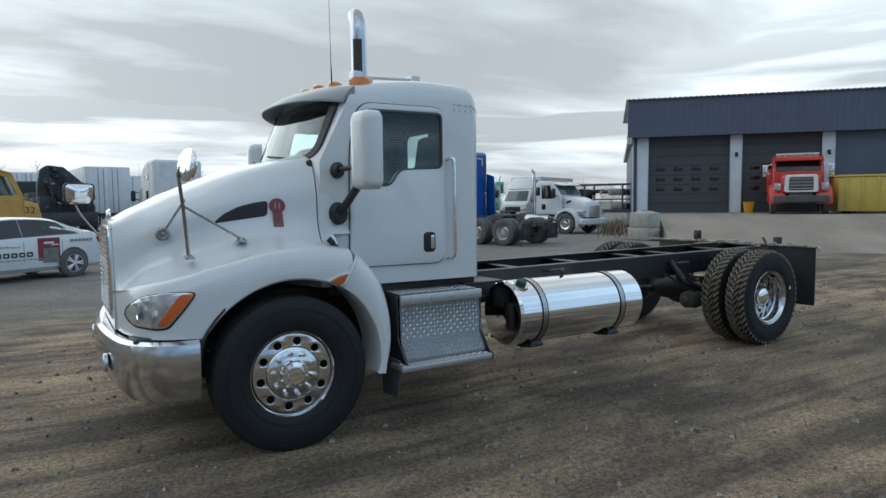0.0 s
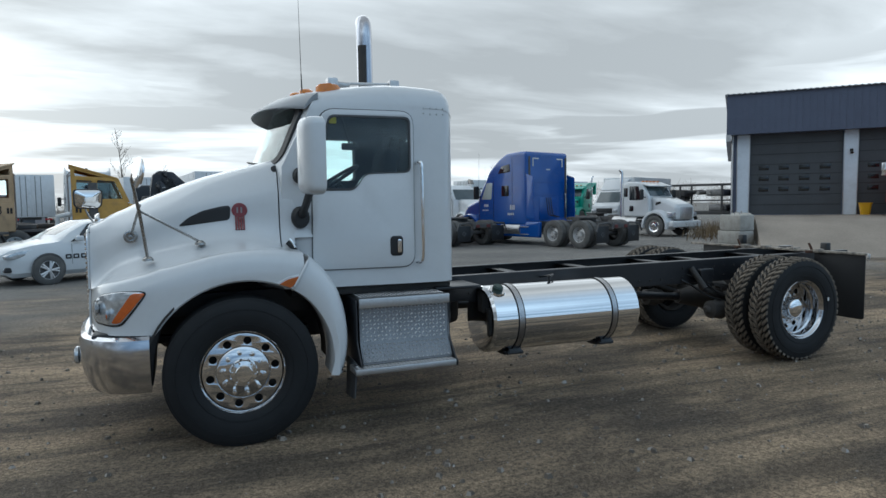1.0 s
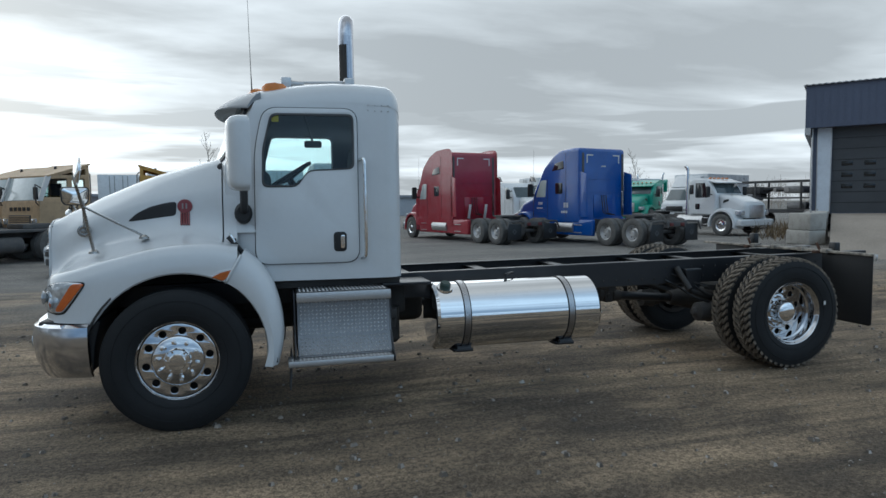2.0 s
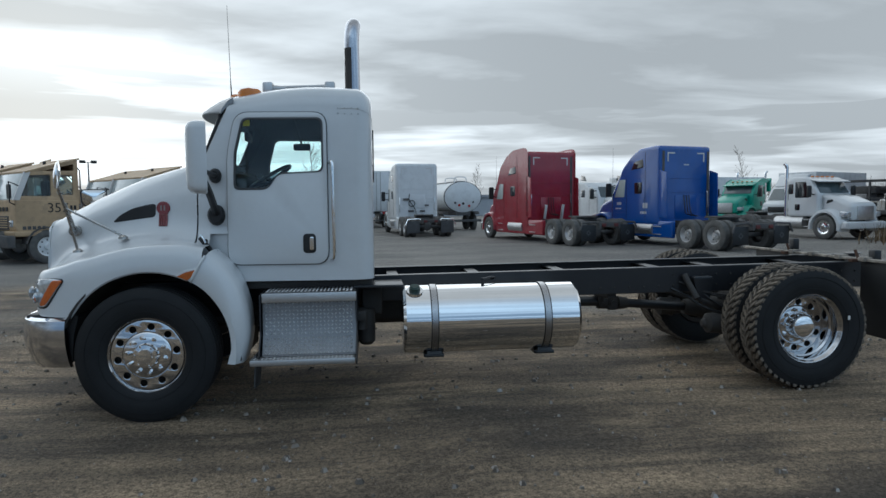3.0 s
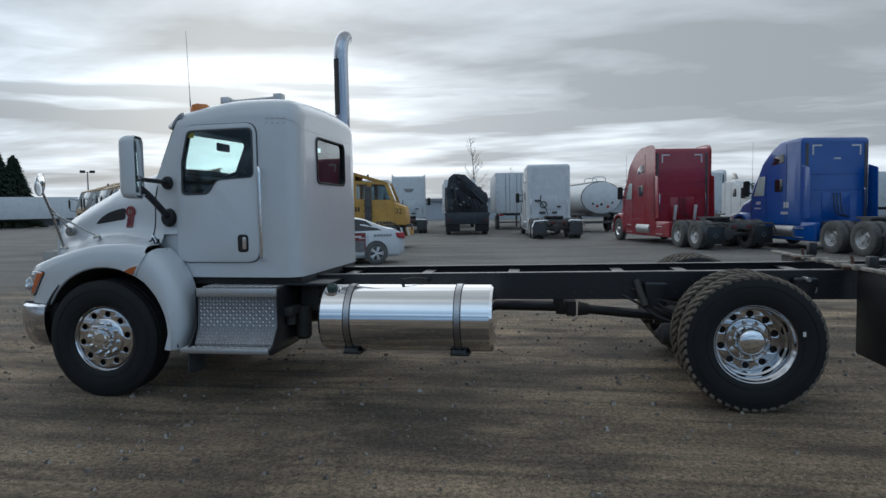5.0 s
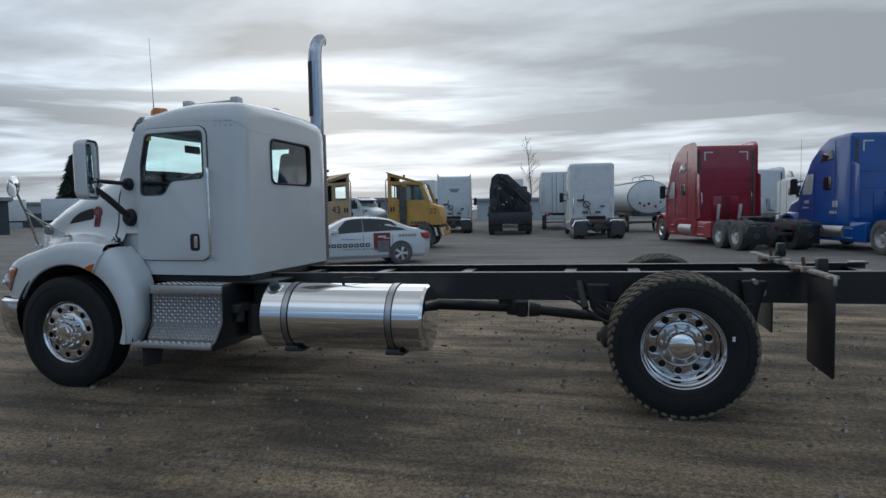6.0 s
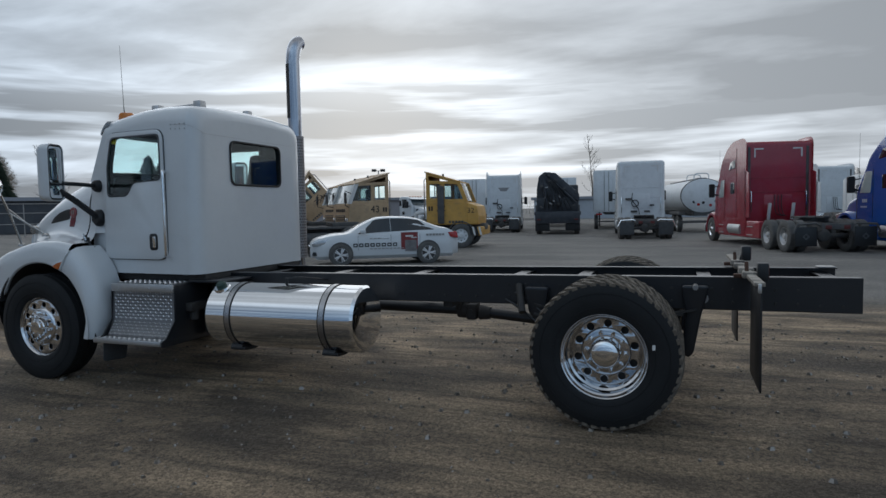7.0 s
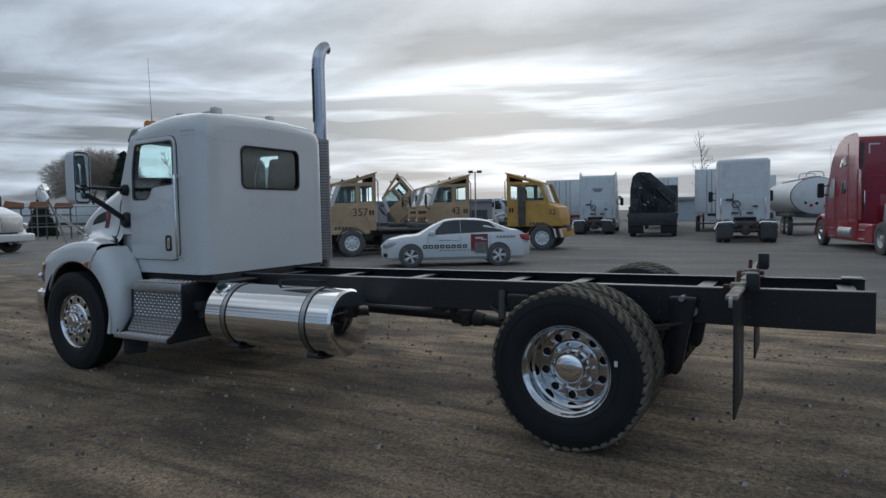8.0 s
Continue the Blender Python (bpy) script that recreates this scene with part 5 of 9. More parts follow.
    for sign in (-1, 1):
        bm = B()
        plate(bm, rounded(0.55, 0.335, 1.155, 1.05, 0.03), [], 0.011, 0.003, Matrix.Translation((6.475, 0, 0)) @ Matrix(((0, 0, 1, 0), (sign, 0, 0, 0), (0, 1, 0, 0), (0, 0, 0, 1))))
        flap = part("mud_flap", bm, PLASTIC, truck, "black rubber mud flap hanging behind the wheels")
        bm = B()
        for k in range(5):
            box(bm, 6.487, 6.489, sign * (0.72 + 0.05 * k) - 0.014, sign * (0.72 + 0.05 * k) + 0.014, 0.50, 0.70)
        part("marking", bm, surface("flap_print", (0.14, 0.14, 0.15), 0.7), flap)
    for y, z in ((-0.64, 1.075), (0.54, 1.125)):
        bm = B()
        box(bm, 6.505, 6.58, y - 0.042, y + 0.042, z - 0.055, z + 0.075, 0.012)
        rod(bm, (6.50, y, z - 0.05), (6.52, y, z + 0.02), 0.014, seg=8)
        lamp = part("tail_lamp", bm, PLASTIC, truck, "square tail lamp in a black housing")
        bm = B()
        box(bm, 6.579, 6.583, y - 0.028, y + 0.028, z - 0.036, z + 0.056, 0.001)
        part("lens", bm, DULL_RED, lamp)
    bm = B()
    box(bm, 6.455, 6.475, -1.21, -1.182, 1.0, 1.06, 0.004)
    part("bracket_end", bm, DULL_ALU, truck)


build_chassis()


def build_tank():
    cx0, cx1, cy, cz, r = 2.0, 3.5, -0.855, 0.653, 0.287
    bm = B()
    turned(bm, [(0.0, cx0 + 0.005), (r - 0.06, cx0), (r - 0.02, cx0 + 0.008), (r, cx0 + 0.03), (r, cx0 + 0.5), (r, cx1 - 0.5), (r, cx1 - 0.03), (r - 0.02, cx1 - 0.008), (r - 0.06, cx1), (0.0, cx1 - 0.005)], (0, cy, cz), "x", 72)
    tank = part("fuel_tank", bm, POLISHED, truck, "polished aluminium cylindrical fuel tank", angle=25)
    for x in (2.262, 3.205):
        bm = B()
        turned(bm, [(r + 0.001, x - 0.024), (r + 0.006, x - 0.024), (r + 0.006, x + 0.024), (r + 0.001, x + 0.024)], (0, cy, cz), "x", 64)
        strap = part("strap", bm, STRAP, tank, "steel strap with dark rubber edging")
        bm = B()
        for s in (-1, 1):
            turned(bm, [(r + 0.001, x + s * 0.028 - 0.004), (r + 0.008, x + s * 0.028 - 0.003), (r + 0.008, x + s * 0.028 + 0.003), (r + 0.001, x + s * 0.028 + 0.004)], (0, cy, cz), "x", 64)
        part("edging", bm, SEAL, strap)
        bm, loops = B(), []
        for i in range(9):
            a = radians(238 + 62 * i / 8)
            loops.append([(x + d, cy + rr * math.cos(a), cz + rr * math.sin(a)) for d, rr in ((-0.06, r + 0.004), (0.06, r + 0.004), (0.06, r + 0.035), (-0.06, r + 0.035))])
        rings(bm, loops)
        box(bm, x - 0.085, x + 0.085, -0.98, -0.44, 0.345, 0.375, 0.008)
        plate(bm, soften([(0.43, 0.36), (0.80, 0.36), (0.52, 0.55), (0.43, 0.9)], 0.03), [], 0.07, 0.005, Matrix.Translation((x + 0.035, 0, 0)) @ FRONT)
        rod(bm, (x - 0.07, -1.0, 0.365), (x + 0.08, -1.0, 0.365), 0.016, seg=8)
        part("tank_bracket", bm, FRAME_BLACK, tank)
    bm = B()
    d = Vector((0, -math.sin(radians(28)), math.cos(radians(28))))
    c = Vector((2.105, cy, cz)) + d * r
    rod(bm, c - d * 0.005, c + d * 0.012, 0.075, 0.068, 24)
    neck = part("filler_neck", bm, POLISHED, tank)
    bm = B()
    rod(bm, c + d * 0.012, c + d * 0.045, 0.047, 0.044, 20)
    rod(bm, c + d * 0.045, c + d * 0.055, 0.038, 0.03, 20)
    part("filler_cap", bm, surface("dark_green_cap", (0.03, 0.06, 0.05), 0.5), neck, "dark green filler cap")
    bm = B()
    rod(bm, (2.70, cy, cz + r), (2.70, cy, cz + r + 0.05), 0.014, seg=8)
    bent_tube(bm, curve_pts([(2.70, cy, cz + r + 0.04), (2.78, cy + 0.06, cz + r + 0.05), (2.84, cy + 0.2, cz + r + 0.03), (2.86, -0.44, 0.93)], 4), 0.009, 6)
    part("fuel_fitting", bm, PLASTIC, tank)


build_tank()


def diamond_lugs(bm, u, v, origin, nu, nv, step):
    """Raised lozenges of tread plate on a face: u and v are its directions."""
    u, v = Vector(u).normalized(), Vector(v).normalized()
    n = u.cross(v)
    for i in range(nu):
        for j in range(nv):
            c = Vector(origin) + u * (i + 0.5) * step + v * (j + 0.5) * step
            a, b = (u + v, u - v) if (i + j) % 2 else (u - v, u + v)
            a, b = a.normalized() * step * 0.46, b.normalized() * step * 0.16
            vs = [bm.verts.new(p) for p in (c + a, c + b, c - a, c - b, c + n * 0.004 + a * 0.35, c + n * 0.004 - a * 0.35)]
            for f in ((0, 1, 4), (1, 2, 5, 4), (2, 3, 5), (3, 0, 4, 5)):
                bm.faces.new([vs[k] for k in f])


def build_step():
    x0, x1 = 0.885, 1.622
    bm = B()
    prof = [(-1.066, 0.865), (-1.066, 0.925), (-0.62, 0.935), (-0.62, 0.42), (-1.14, 0.42), (-1.165, 0.445), (-1.076, 0.585)]
    rings(bm, [[(x, y, z) for y, z in prof] for x in (x0, x1)])
    bmesh.ops.bevel(bm, geom=bm.edges[:], offset=0.008, segments=2, affect="EDGES")
    step = part("step_box", bm, TREAD_BASE, truck, "aluminium tread-plate battery box with steps")
    bm = B()
    box(bm, x0 - 0.004, x1 + 0.004, -1.092, -1.066, 0.855, 0.93, 0.006)
    for i in range(4):
        rod(bm, (x0 + 0.09 + 0.185 * i, -1.09, 0.89), (x0 + 0.09 + 0.185 * i, -1.098, 0.89), 0.010, seg=8)
    part("lid_edge", bm, DULL_ALU, step)
    bm = B()
    diamond_lugs(bm, (1, 0, 0), (0, 0.010, 0.28), (x0 + 0.012, -1.0765, 0.588), 23, 9, 0.0305)
    part("front_tread_plate", bm, TREAD_ALU, step)
    bm = B()
    diamond_lugs(bm, (1, 0, 0), (0, 0.089, 0.14), (x0 + 0.012, -1.1640, 0.45), 23, 5, 0.0305)
    part("sloped_tread_plate", bm, TREAD_ALU, step)
    bm = B()
    diamond_lugs(bm, (1, 0, 0), (0, 1, 0), (x0 + 0.012, -1.05, 0.9345), 23, 13, 0.0305)
    part("top_tread_plate", bm, TREAD_ALU, step)
    bm = B()
    box(bm, 0.805, 1.612, -1.255, -1.06, 0.385, 0.432, 0.006)
    low = part("lower_step", bm, DULL_ALU, step, "lower aluminium step")
    bm = B()
    diamond_lugs(bm, (1, 0, 0), (0, 1, 0), (0.82, -1.245, 0.4325), 26, 4, 0.0300)
    part("low_tread_plate", bm, TREAD_ALU, low)
    for x in (0.87, 1.63):
        bm = B()
        plate(bm, soften([(0.60, 0.93), (1.07, 0.92), (1.08, 0.60), (1.20, 0.445), (1.25, 0.43), (1.25, 0.375), (0.60, 0.375)], 0.02), [], 0.012, 0.002, Matrix.Translation((x, 0, 0)) @ FRONT)
        part("side_bracket", bm, FRAME_BLACK, step)
    # behind the box: filter can and bracketry
    bm = B()
    box(bm, 1.66, 1.84, -0.62, -0.44, 0.66, 0.90, 0.02)
    rod(bm, (1.70, -0.66, 0.44), (1.70, -0.66, 0.72), 0.075, seg=16)
    rod(bm, (1.70, -0.66, 0.41), (1.70, -0.66, 0.44), 0.05, 0.075, 16)
    rod(bm, (1.66, -0.86, 0.70), (1.66, -0.86, 0.58), 0.045, seg=12)
    box(bm, 1.62, 1.70, -0.94, -0.70, 0.66, 0.74, 0.01)
    part("filter_housing", bm, DARK, truck)
    bm = B()
    box(bm, 0.75, 2.2, 0.46, 0.95, 0.40, 0.92, 0.05)
    part("far_side_box", bm, DARK, truck)
    bm = B()
    box(bm, 1.60, 2.02, -0.86, -0.44, 0.925, 0.95, 0.006)
    part("deck_plate", bm, FRAME_BLACK, truck)


build_step()


def build_stack():
    x, y = 1.572, 1.09
    bm = B()
    line = [(x, y, 0.92), (x, y, 1.8), (x, y, 2.5), (x - 0.006, y + 0.002, 3.36)] + curve_pts([(x - 0.007, y + 0.003, 3.40), (x - 0.004, y + 0.014, 3.50), (x + 0.002, y + 0.042, 3.585), (x + 0.010, y + 0.085, 3.635), (x + 0.016, y + 0.125, 3.655)], 5)
    bent_tube(bm, line, [0.072] * 2 + [0.084] * (len(line) - 2), 24)
    pipe = part("exhaust_pipe", bm, STACK_CHROME, truck, "tall chrome exhaust stack with a turned-out tip")
    bm, loops = B(), []
    for z in np.linspace(1.02, 2.50, 16):
        loops.append([(x + 0.100 * math.cos(a), y + 0.100 * math.sin(a), z) for a in np.linspace(0, 2 * math.pi, 20, endpoint=False)])
    rings(bm, loops)
    # shield colour darkened for the shade on its side away from the sun
    shield = part("heat_shield", bm, surface("dusty_perforated_aluminium", (0.36, 0.35, 0.36), 0.5, 0.9, scale=6, spread=0.25), pipe, "perforated aluminium heat shield")
    bm = B()
    for i in range(42):
        for a in np.linspace(-math.pi, 0, 12):
            z = 1.04 + 0.0345 * i
            aa = a + (0.13 if i % 2 else 0)
            c = Vector((x + 0.1008 * math.cos(aa), y + 0.1008 * math.sin(aa), z))
            t = Vector((-math.sin(aa), math.cos(aa), 0))
            vs = [bm.verts.new(c + t * 0.009 * math.cos(k * math.pi / 3) + Vector((0, 0, 0.009 * math.sin(k * math.pi / 3)))) for k in range(6)]
            bm.faces.new(vs)
    part("perforation", bm, DARK, shield)
    # narrow dark strip up one side of the upper pipe
    bm, loops = B(), []
    for z in np.linspace(2.72, 3.37, 8):
        loops.append([(x - 0.005 + 0.0865 * math.cos(a), y + 0.002 + 0.0865 * math.sin(a), z) for a in np.linspace(radians(200), radians(268), 10)])
    rings(bm, loops, False, False)
    part("scorch_strip", bm, DARK, pipe)
    bm = B()
    box(bm, 1.54, 1.60, 0.44, 1.08, 0.95, 1.0, 0.01)
    box(bm, 1.55, 1.60, 0.86, 1.0, 1.6, 1.66, 0.008)
    box(bm, 1.55, 1.60, 0.86, 1.0, 2.3, 2.36, 0.008)
    part("stack_bracket", bm, STEEL, pipe)


build_stack()

# ---- the vehicles of the yard; each faces its own +x, its left is +y ----
def slab(bm, outline, y0, y1, bevel=0.0, res=2):
    """A side-view outline (x, z) drawn out from y0 to y1, its long edges rounded."""
    return plate(bm, outline, [], y1 - y0, bevel, side_at(y1), res)


def pane(parent, outline, y, name="window", material=None, thick=0.012):
    """A flat pane on a side wall; y's sign tells the side."""
    bm = B()
    plate(bm, soften(outline, 0.05, 3), [], thick, 0.003, side_at(y + thick / 2))
    return part(name, bm, material or DARK_GLASS, parent)


def end_pane(parent, outline, x, name="window", material=None, thick=0.012):
    """A flat pane on a front or back wall: outline in (y, z)."""
    bm = B()
    plate(bm, soften(outline, 0.05, 3), [], thick, 0.003, Matrix.Translation((x - thick / 2, 0, 0)) @ Matrix(((0, 0, 1, 0), (1, 0, 0, 0), (0, 1, 0, 0), (0, 0, 0, 1))))
    return part(name, bm, material or DARK_GLASS, parent)


WHEEL_MESHES = {}


def yard_wheel(parent, x, y, r=0.51, w=0.27, rim=None, deep=False):
    """A parked vehicle's wheel: tyre, rim and hub share their meshes."""
    rim = rim or DULL_ALU
    key = (r, w, rim.name, deep)
    side = 1 if y > 0 else -1
    m = pose(x, y, r, 0, 0, 0 if side < 0 else 180)
    if key in WHEEL_MESHES:
        src = WHEEL_MESHES[key]
        o = again(src, m, parent)
        for c in src.children:
            again(c, c.matrix_basis.copy(), o)
        return o
    bm = B()
    prof = [(r * 0.56, -0.40), (r * 0.60, -0.47), (r * 0.74, -0.5), (r * 0.93, -0.46), (r, -0.38), (r, 0.38), (r * 0.93, 0.46), (r * 0.74, 0.5), (r * 0.60, 0.47), (r * 0.56, 0.40)]
    turned(bm, [(a, b * w) for a, b in prof], seg=36)
    o = part("wheel", bm, WORN_HAZED_RUBBER, parent, "", m)
    WHEEL_MESHES[key] = o
    bm = B()
    inset = 0.10 if deep else 0.0
    turned(bm, [(r * 0.57, -0.42 * w), (r * 0.545, -0.40 * w), (r * 0.50, -0.30 * w + inset * 0.5), (r * 0.40, -0.26 * w + inset), (r * 0.22, -0.32 * w + inset), (r * 0.20, -0.42 * w + inset * 0.3), (r * 0.15, -0.5 * w + inset * 0.2), (0.0, -0.5 * w + inset * 0.2)], seg=28)
    part("rim", bm, rim, o)
    bm = B()
    rod(bm, (r * 0.40, -0.275 * w + inset * 0.85, 0), (r * 0.40, -0.281 * w + inset * 0.85 - 0.005, 0), r * 0.05, seg=8)
    hole = part("hand_hole", bm, HAZED_DARK, o)
    for i in range(1, 8):
        again(hole, Matrix.Rotation(2 * math.pi * i / 8, 4, "Y"))
    return o


def corner_marks(parent, x, z, half, size=0.34):
    """Pale reflective corner strips on the back of a sleeper."""
    for s in (-1, 1):
        bm = B()
        box(bm, x - 0.006, x, min(s * half, s * (half - size)), max(s * half, s * (half - size)), z - 0.05, z)
        box(bm, x - 0.006, x, min(s * half, s * (half - 0.05)), max(s * half, s * (half - 0.05)), z - size, z - 0.05)
        part("corner_marking", bm, PAPER, parent)


def chassis_parts(t, x0, x1, tandem, flaps=True, z=0.95, brackets=True, pale=False):
    for s in (-1, 1):
        bm = B()
        box(bm, x0, x1, s * 0.43 - 0.04, s * 0.43 + 0.04, z - 0.26, z, 0.01)
        part("frame_rail", bm, HAZED_DARK, t)
        for ax in tandem:
            yard_wheel(t, ax, s * 1.09, deep=True)
            yard_wheel(t, ax, s * 0.77)
        if flaps:
            bm = B()
            box(bm, x0 + 0.1, x0 + 0.12, min(s * 0.55, s * 1.2), max(s * 0.55, s * 1.2), 0.22, 0.82, 0.004)
            flap = part("mud_flap", bm, FLAP_GREY if pale else PLASTIC, t)
            if not pale:
                bm = B()
                plate(bm, soften([(-0.11, 0.0), (0.0, -0.11), (0.11, 0.0), (0.0, 0.11)], 0.02), [circle(0, 0, 0.045, 10)], 0.004, 0, Matrix.Translation((x0 + 0.096, s * 0.875, 0.52)) @ Matrix(((0, 0, 1, 0), (1, 0, 0, 0), (0, 1, 0, 0), (0, 0, 0, 1))))
                part("marking", bm, FLAP_GREY, flap)
        bm = B()
        box(bm, x0 - 0.03, x0, min(s * 0.18, s * 0.36), max(s * 0.18, s * 0.36), z - 0.2, z - 0.08, 0.01)
        part("tail_lamp", bm, DULL_RED, t)
        if brackets:
            bm = B()
            bent_tube(bm, [(x0 + 0.1, s * 0.45, 0.84), (x0 + 0.08, s * 0.60, 0.93), (x0 + 0.06, s * 1.16, 0.90), (x0 + 0.04, s * 1.28, 0.62)], 0.034, 8)
            part("flap_bracket", bm, CHROME if pale else HAZED_DARK, t)
    bm = B()
    for ax in tandem:
        rod(bm, (ax, -1.0, 0.51), (ax, 1.0, 0.51), 0.08, seg=10)
        turned(bm, [(0.0, -0.2), (0.2, -0.1), (0.22, 0.0), (0.2, 0.1), (0.0, 0.2)], (ax, 0, 0.52), "x", 14)
    part("drive_axle", bm, HAZED_DARK, t)
    bm = B()
    c = sum(tandem) / len(tandem) + 0.1
    plate(bm, soften([(c + 0.5, -0.46), (c + 0.5, 0.46), (c - 0.25, 0.46), (c - 0.55, 0.14), (c - 0.2, 0.05), (c - 0.2, -0.05), (c - 0.55, -0.14), (c - 0.25, -0.46)], 0.06), [], 0.06, 0.01, pose(0, 0, z + 0.12))
    box(bm, c - 0.15, c + 0.25, -0.48, 0.48, z, z + 0.12, 0.01)
    part("fifth_wheel", bm, HAZED_DARK, t, "greasy fifth wheel plate")
    for xm in (x0 + 0.05, c - 0.75, c + 0.75, c + 1.4):
        bm = B()
        box(bm, xm - 0.05, xm + 0.05, -0.42, 0.42, z - 0.2, z - 0.03, 0.01)
        part("crossmember", bm, HAZED_DARK, t)


def sleeper_tractor(label, paint, m, front_axle=5.2, back=1.45, roof=3.85, group="parked sleeper tractors", struts=False, letters=True, fairing=True, hoses=True, rounding=0.13, emblem=False):
    """A highway tractor with a high-roofed sleeper; x = 0 at its first drive axle."""
    t = thing("sleeper_tractor", label, "truck", group, m)
    f = front_axle
    chassis_parts(t, -2.25, f + 0.6, (0.0, -1.32), pale=paint is WHITE_OLD)
    bm = B()
    prof = [(back, 0.95), (back, roof - 0.04), (back + 0.35, roof), (back + 1.25, roof - 0.04), (f - 2.05, roof - 0.26), (f - 1.45, roof - 0.72), (f - 1.18, 2.62), (f - 0.72, 1.98), (f - 0.70, 0.75), (back, 0.75)]
    slab(bm, soften(prof, max(0.14, rounding), 4), -1.19, 1.19, rounding, 3)
    body = part("cab_body", bm, paint, t, angle=30)
    bm = B()
    slab(bm, soften([(f - 0.85, 0.8), (f - 0.85, 2.0), (f - 0.1, 1.86), (f + 0.62, 1.62), (f + 0.86, 1.3), (f + 0.9, 0.8)], 0.12, 4), -0.80, 0.80, 0.22, 3)
    hood = part("hood", bm, paint, t, angle=30)
    for s in (-1, 1):
        bm, loops = B(), []
        for i in range(15):
            a = radians(-12 + 200 * i / 14)
            loops.append([(f + r * math.cos(a), s * y, 0.51 + r * math.sin(a)) for r, y in ((0.60, 0.62), (0.60, 1.17), (0.63, 1.2), (0.70, 1.19), (0.74, 1.1), (0.76, 0.62))])
        rings(bm, loops)
        part("fender", bm, paint, hood)
        yard_wheel(t, f, s * 1.06, rim=CHROME)
        bm = B()
        slab(bm, soften([(f + 0.42, 0.92), (f + 0.82, 0.92), (f + 0.86, 1.12), (f + 0.5, 1.2)], 0.05), min(s * 0.80, s * 1.08), max(s * 0.80, s * 1.08), 0.04)
        part("headlamp", bm, LENS, hood)
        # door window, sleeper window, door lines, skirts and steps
        pane(t, [(f - 1.62, 1.86), (f - 0.98, 1.86), (f - 1.32, 2.56), (f - 1.70, 2.56)], s * 1.194, "door_window", SKY_LIT_PANE)
        pane(t, [(back + 1.05, 1.98), (back + 1.5, 1.98), (back + 1.5, 2.42), (back + 1.05, 2.42)], s * 1.194, "sleeper_window")
        pane(t, [(back + 0.95, 2.98), (back + 1.72, 2.92), (back + 1.5, 3.22), (back + 1.0, 3.3)], s * 1.194, "roof_window")
        for pts in ([(f - 1.76, 1.0), (f - 1.76, 2.62)], [(f - 0.80, 1.0), (f - 0.80, 1.9)], [(back + 0.85, 1.0), (back + 0.85, roof - 0.2)]):
            bm = B()
            bent_tube(bm, [(x, s * 1.192, z) for x, z in pts], 0.008, 5)
            part("panel_gap", bm, SEAL, body)
        bm = B()
        box(bm, back - 0.014, back, min(s * (1.12 - rounding), s * (1.22 - rounding)), max(s * (1.12 - rounding), s * (1.22 - rounding)), 1.05, roof - 0.10 - rounding, 0.004)
        part("corner_trim", bm, HAZED_DARK if fairing else paint, body)
        bm = B()
        slab(bm, soften([(0.75, 0.32), (f - 0.85, 0.32), (f - 0.80, 0.95), (0.75, 0.95)], 0.05), min(s * 1.0, s * 1.17), max(s * 1.0, s * 1.17), 0.05)
        skirt = part("side_skirt", bm, paint, t)
        for x in (f - 1.35, 1.6):
            for z in (0.42, 0.72):
                bm = B()
                box(bm, x - 0.26, x + 0.26, min(s * 1.12, s * 1.2), max(s * 1.12, s * 1.2), z, z + 0.03, 0.006)
                part("step", bm, DULL_ALU, skirt)
        if fairing:
            bm = B()
            slab(bm, soften([(back - 0.42, 1.05), (back + 0.04, 1.05), (back + 0.04, 2.85), (back - 0.38, 2.72)], 0.05), min(s * 1.15, s * 1.19), max(s * 1.15, s * 1.19), 0.015)
            part("side_extender", bm, paint, t)
        bm = B()
        rings(bm, [[(f - 0.95 + d, s * (1.45 + a), 2.15 + b) for a, b in [(p * k, q * k) for p, q in rounded(-0.11, -0.28, 0.11, 0.28, 0.05, 3)]] for d, k in ((0.1, 0.7), (0.07, 1), (-0.02, 1))])
        mirror = part("mirror", bm, PLASTIC, t)
        bm = B()
        bent_tube(bm, [(f - 0.9, s * 1.15, 1.95), (f - 0.92, s * 1.4, 2.0)], 0.03, 6)
        bent_tube(bm, [(f - 0.95, s * 1.15, 2.35), (f - 0.92, s * 1.4, 2.3)], 0.025, 6)
        part("mirror_arm", bm, PLASTIC, mirror)
        bm = B()
        bent_tube(bm, [(back - 0.04, s * 0.98, 1.25), (back - 0.08, s * 0.98, 1.3), (back - 0.08, s * 0.98, 2.0), (back - 0.04, s * 0.98, 2.05)], 0.018, 6)
        part("grab_rail", bm, CHROME, t)
        bm = B()
        rod(bm, (back + 0.4, s * 1.0, 0.62), (f - 2.2, s * 1.0, 0.62), 0.26, seg=20)
        part("fuel_tank", bm, DULL_ALU, t)
        if struts:
            bm = B()
            box(bm, -0.04, 0.04, -0.05, 0.05, 0, 0.62, 0.01, m=pose(back - 0.22, s * 0.42, 0.98, 0, -14, 0))
            part("pale_strut", bm, PAPER, t)
    end_pane(t, [(-1.0, 0), (1.0, 0), (0.98, 0.72), (-0.98, 0.72)], 0, "windscreen", SKY_LIT_GLASS, 0.02).matrix_basis = Matrix.Translation((f - 0.70, 0, 1.98)) @ Matrix.Rotation(radians(-35), 4, "Y")
    bm = B()
    slab(bm, soften([(f + 0.70, 0.35), (f + 0.98, 0.35), (f + 1.0, 0.72), (f + 0.8, 0.78)], 0.06), -1.17, 1.17, 0.08)
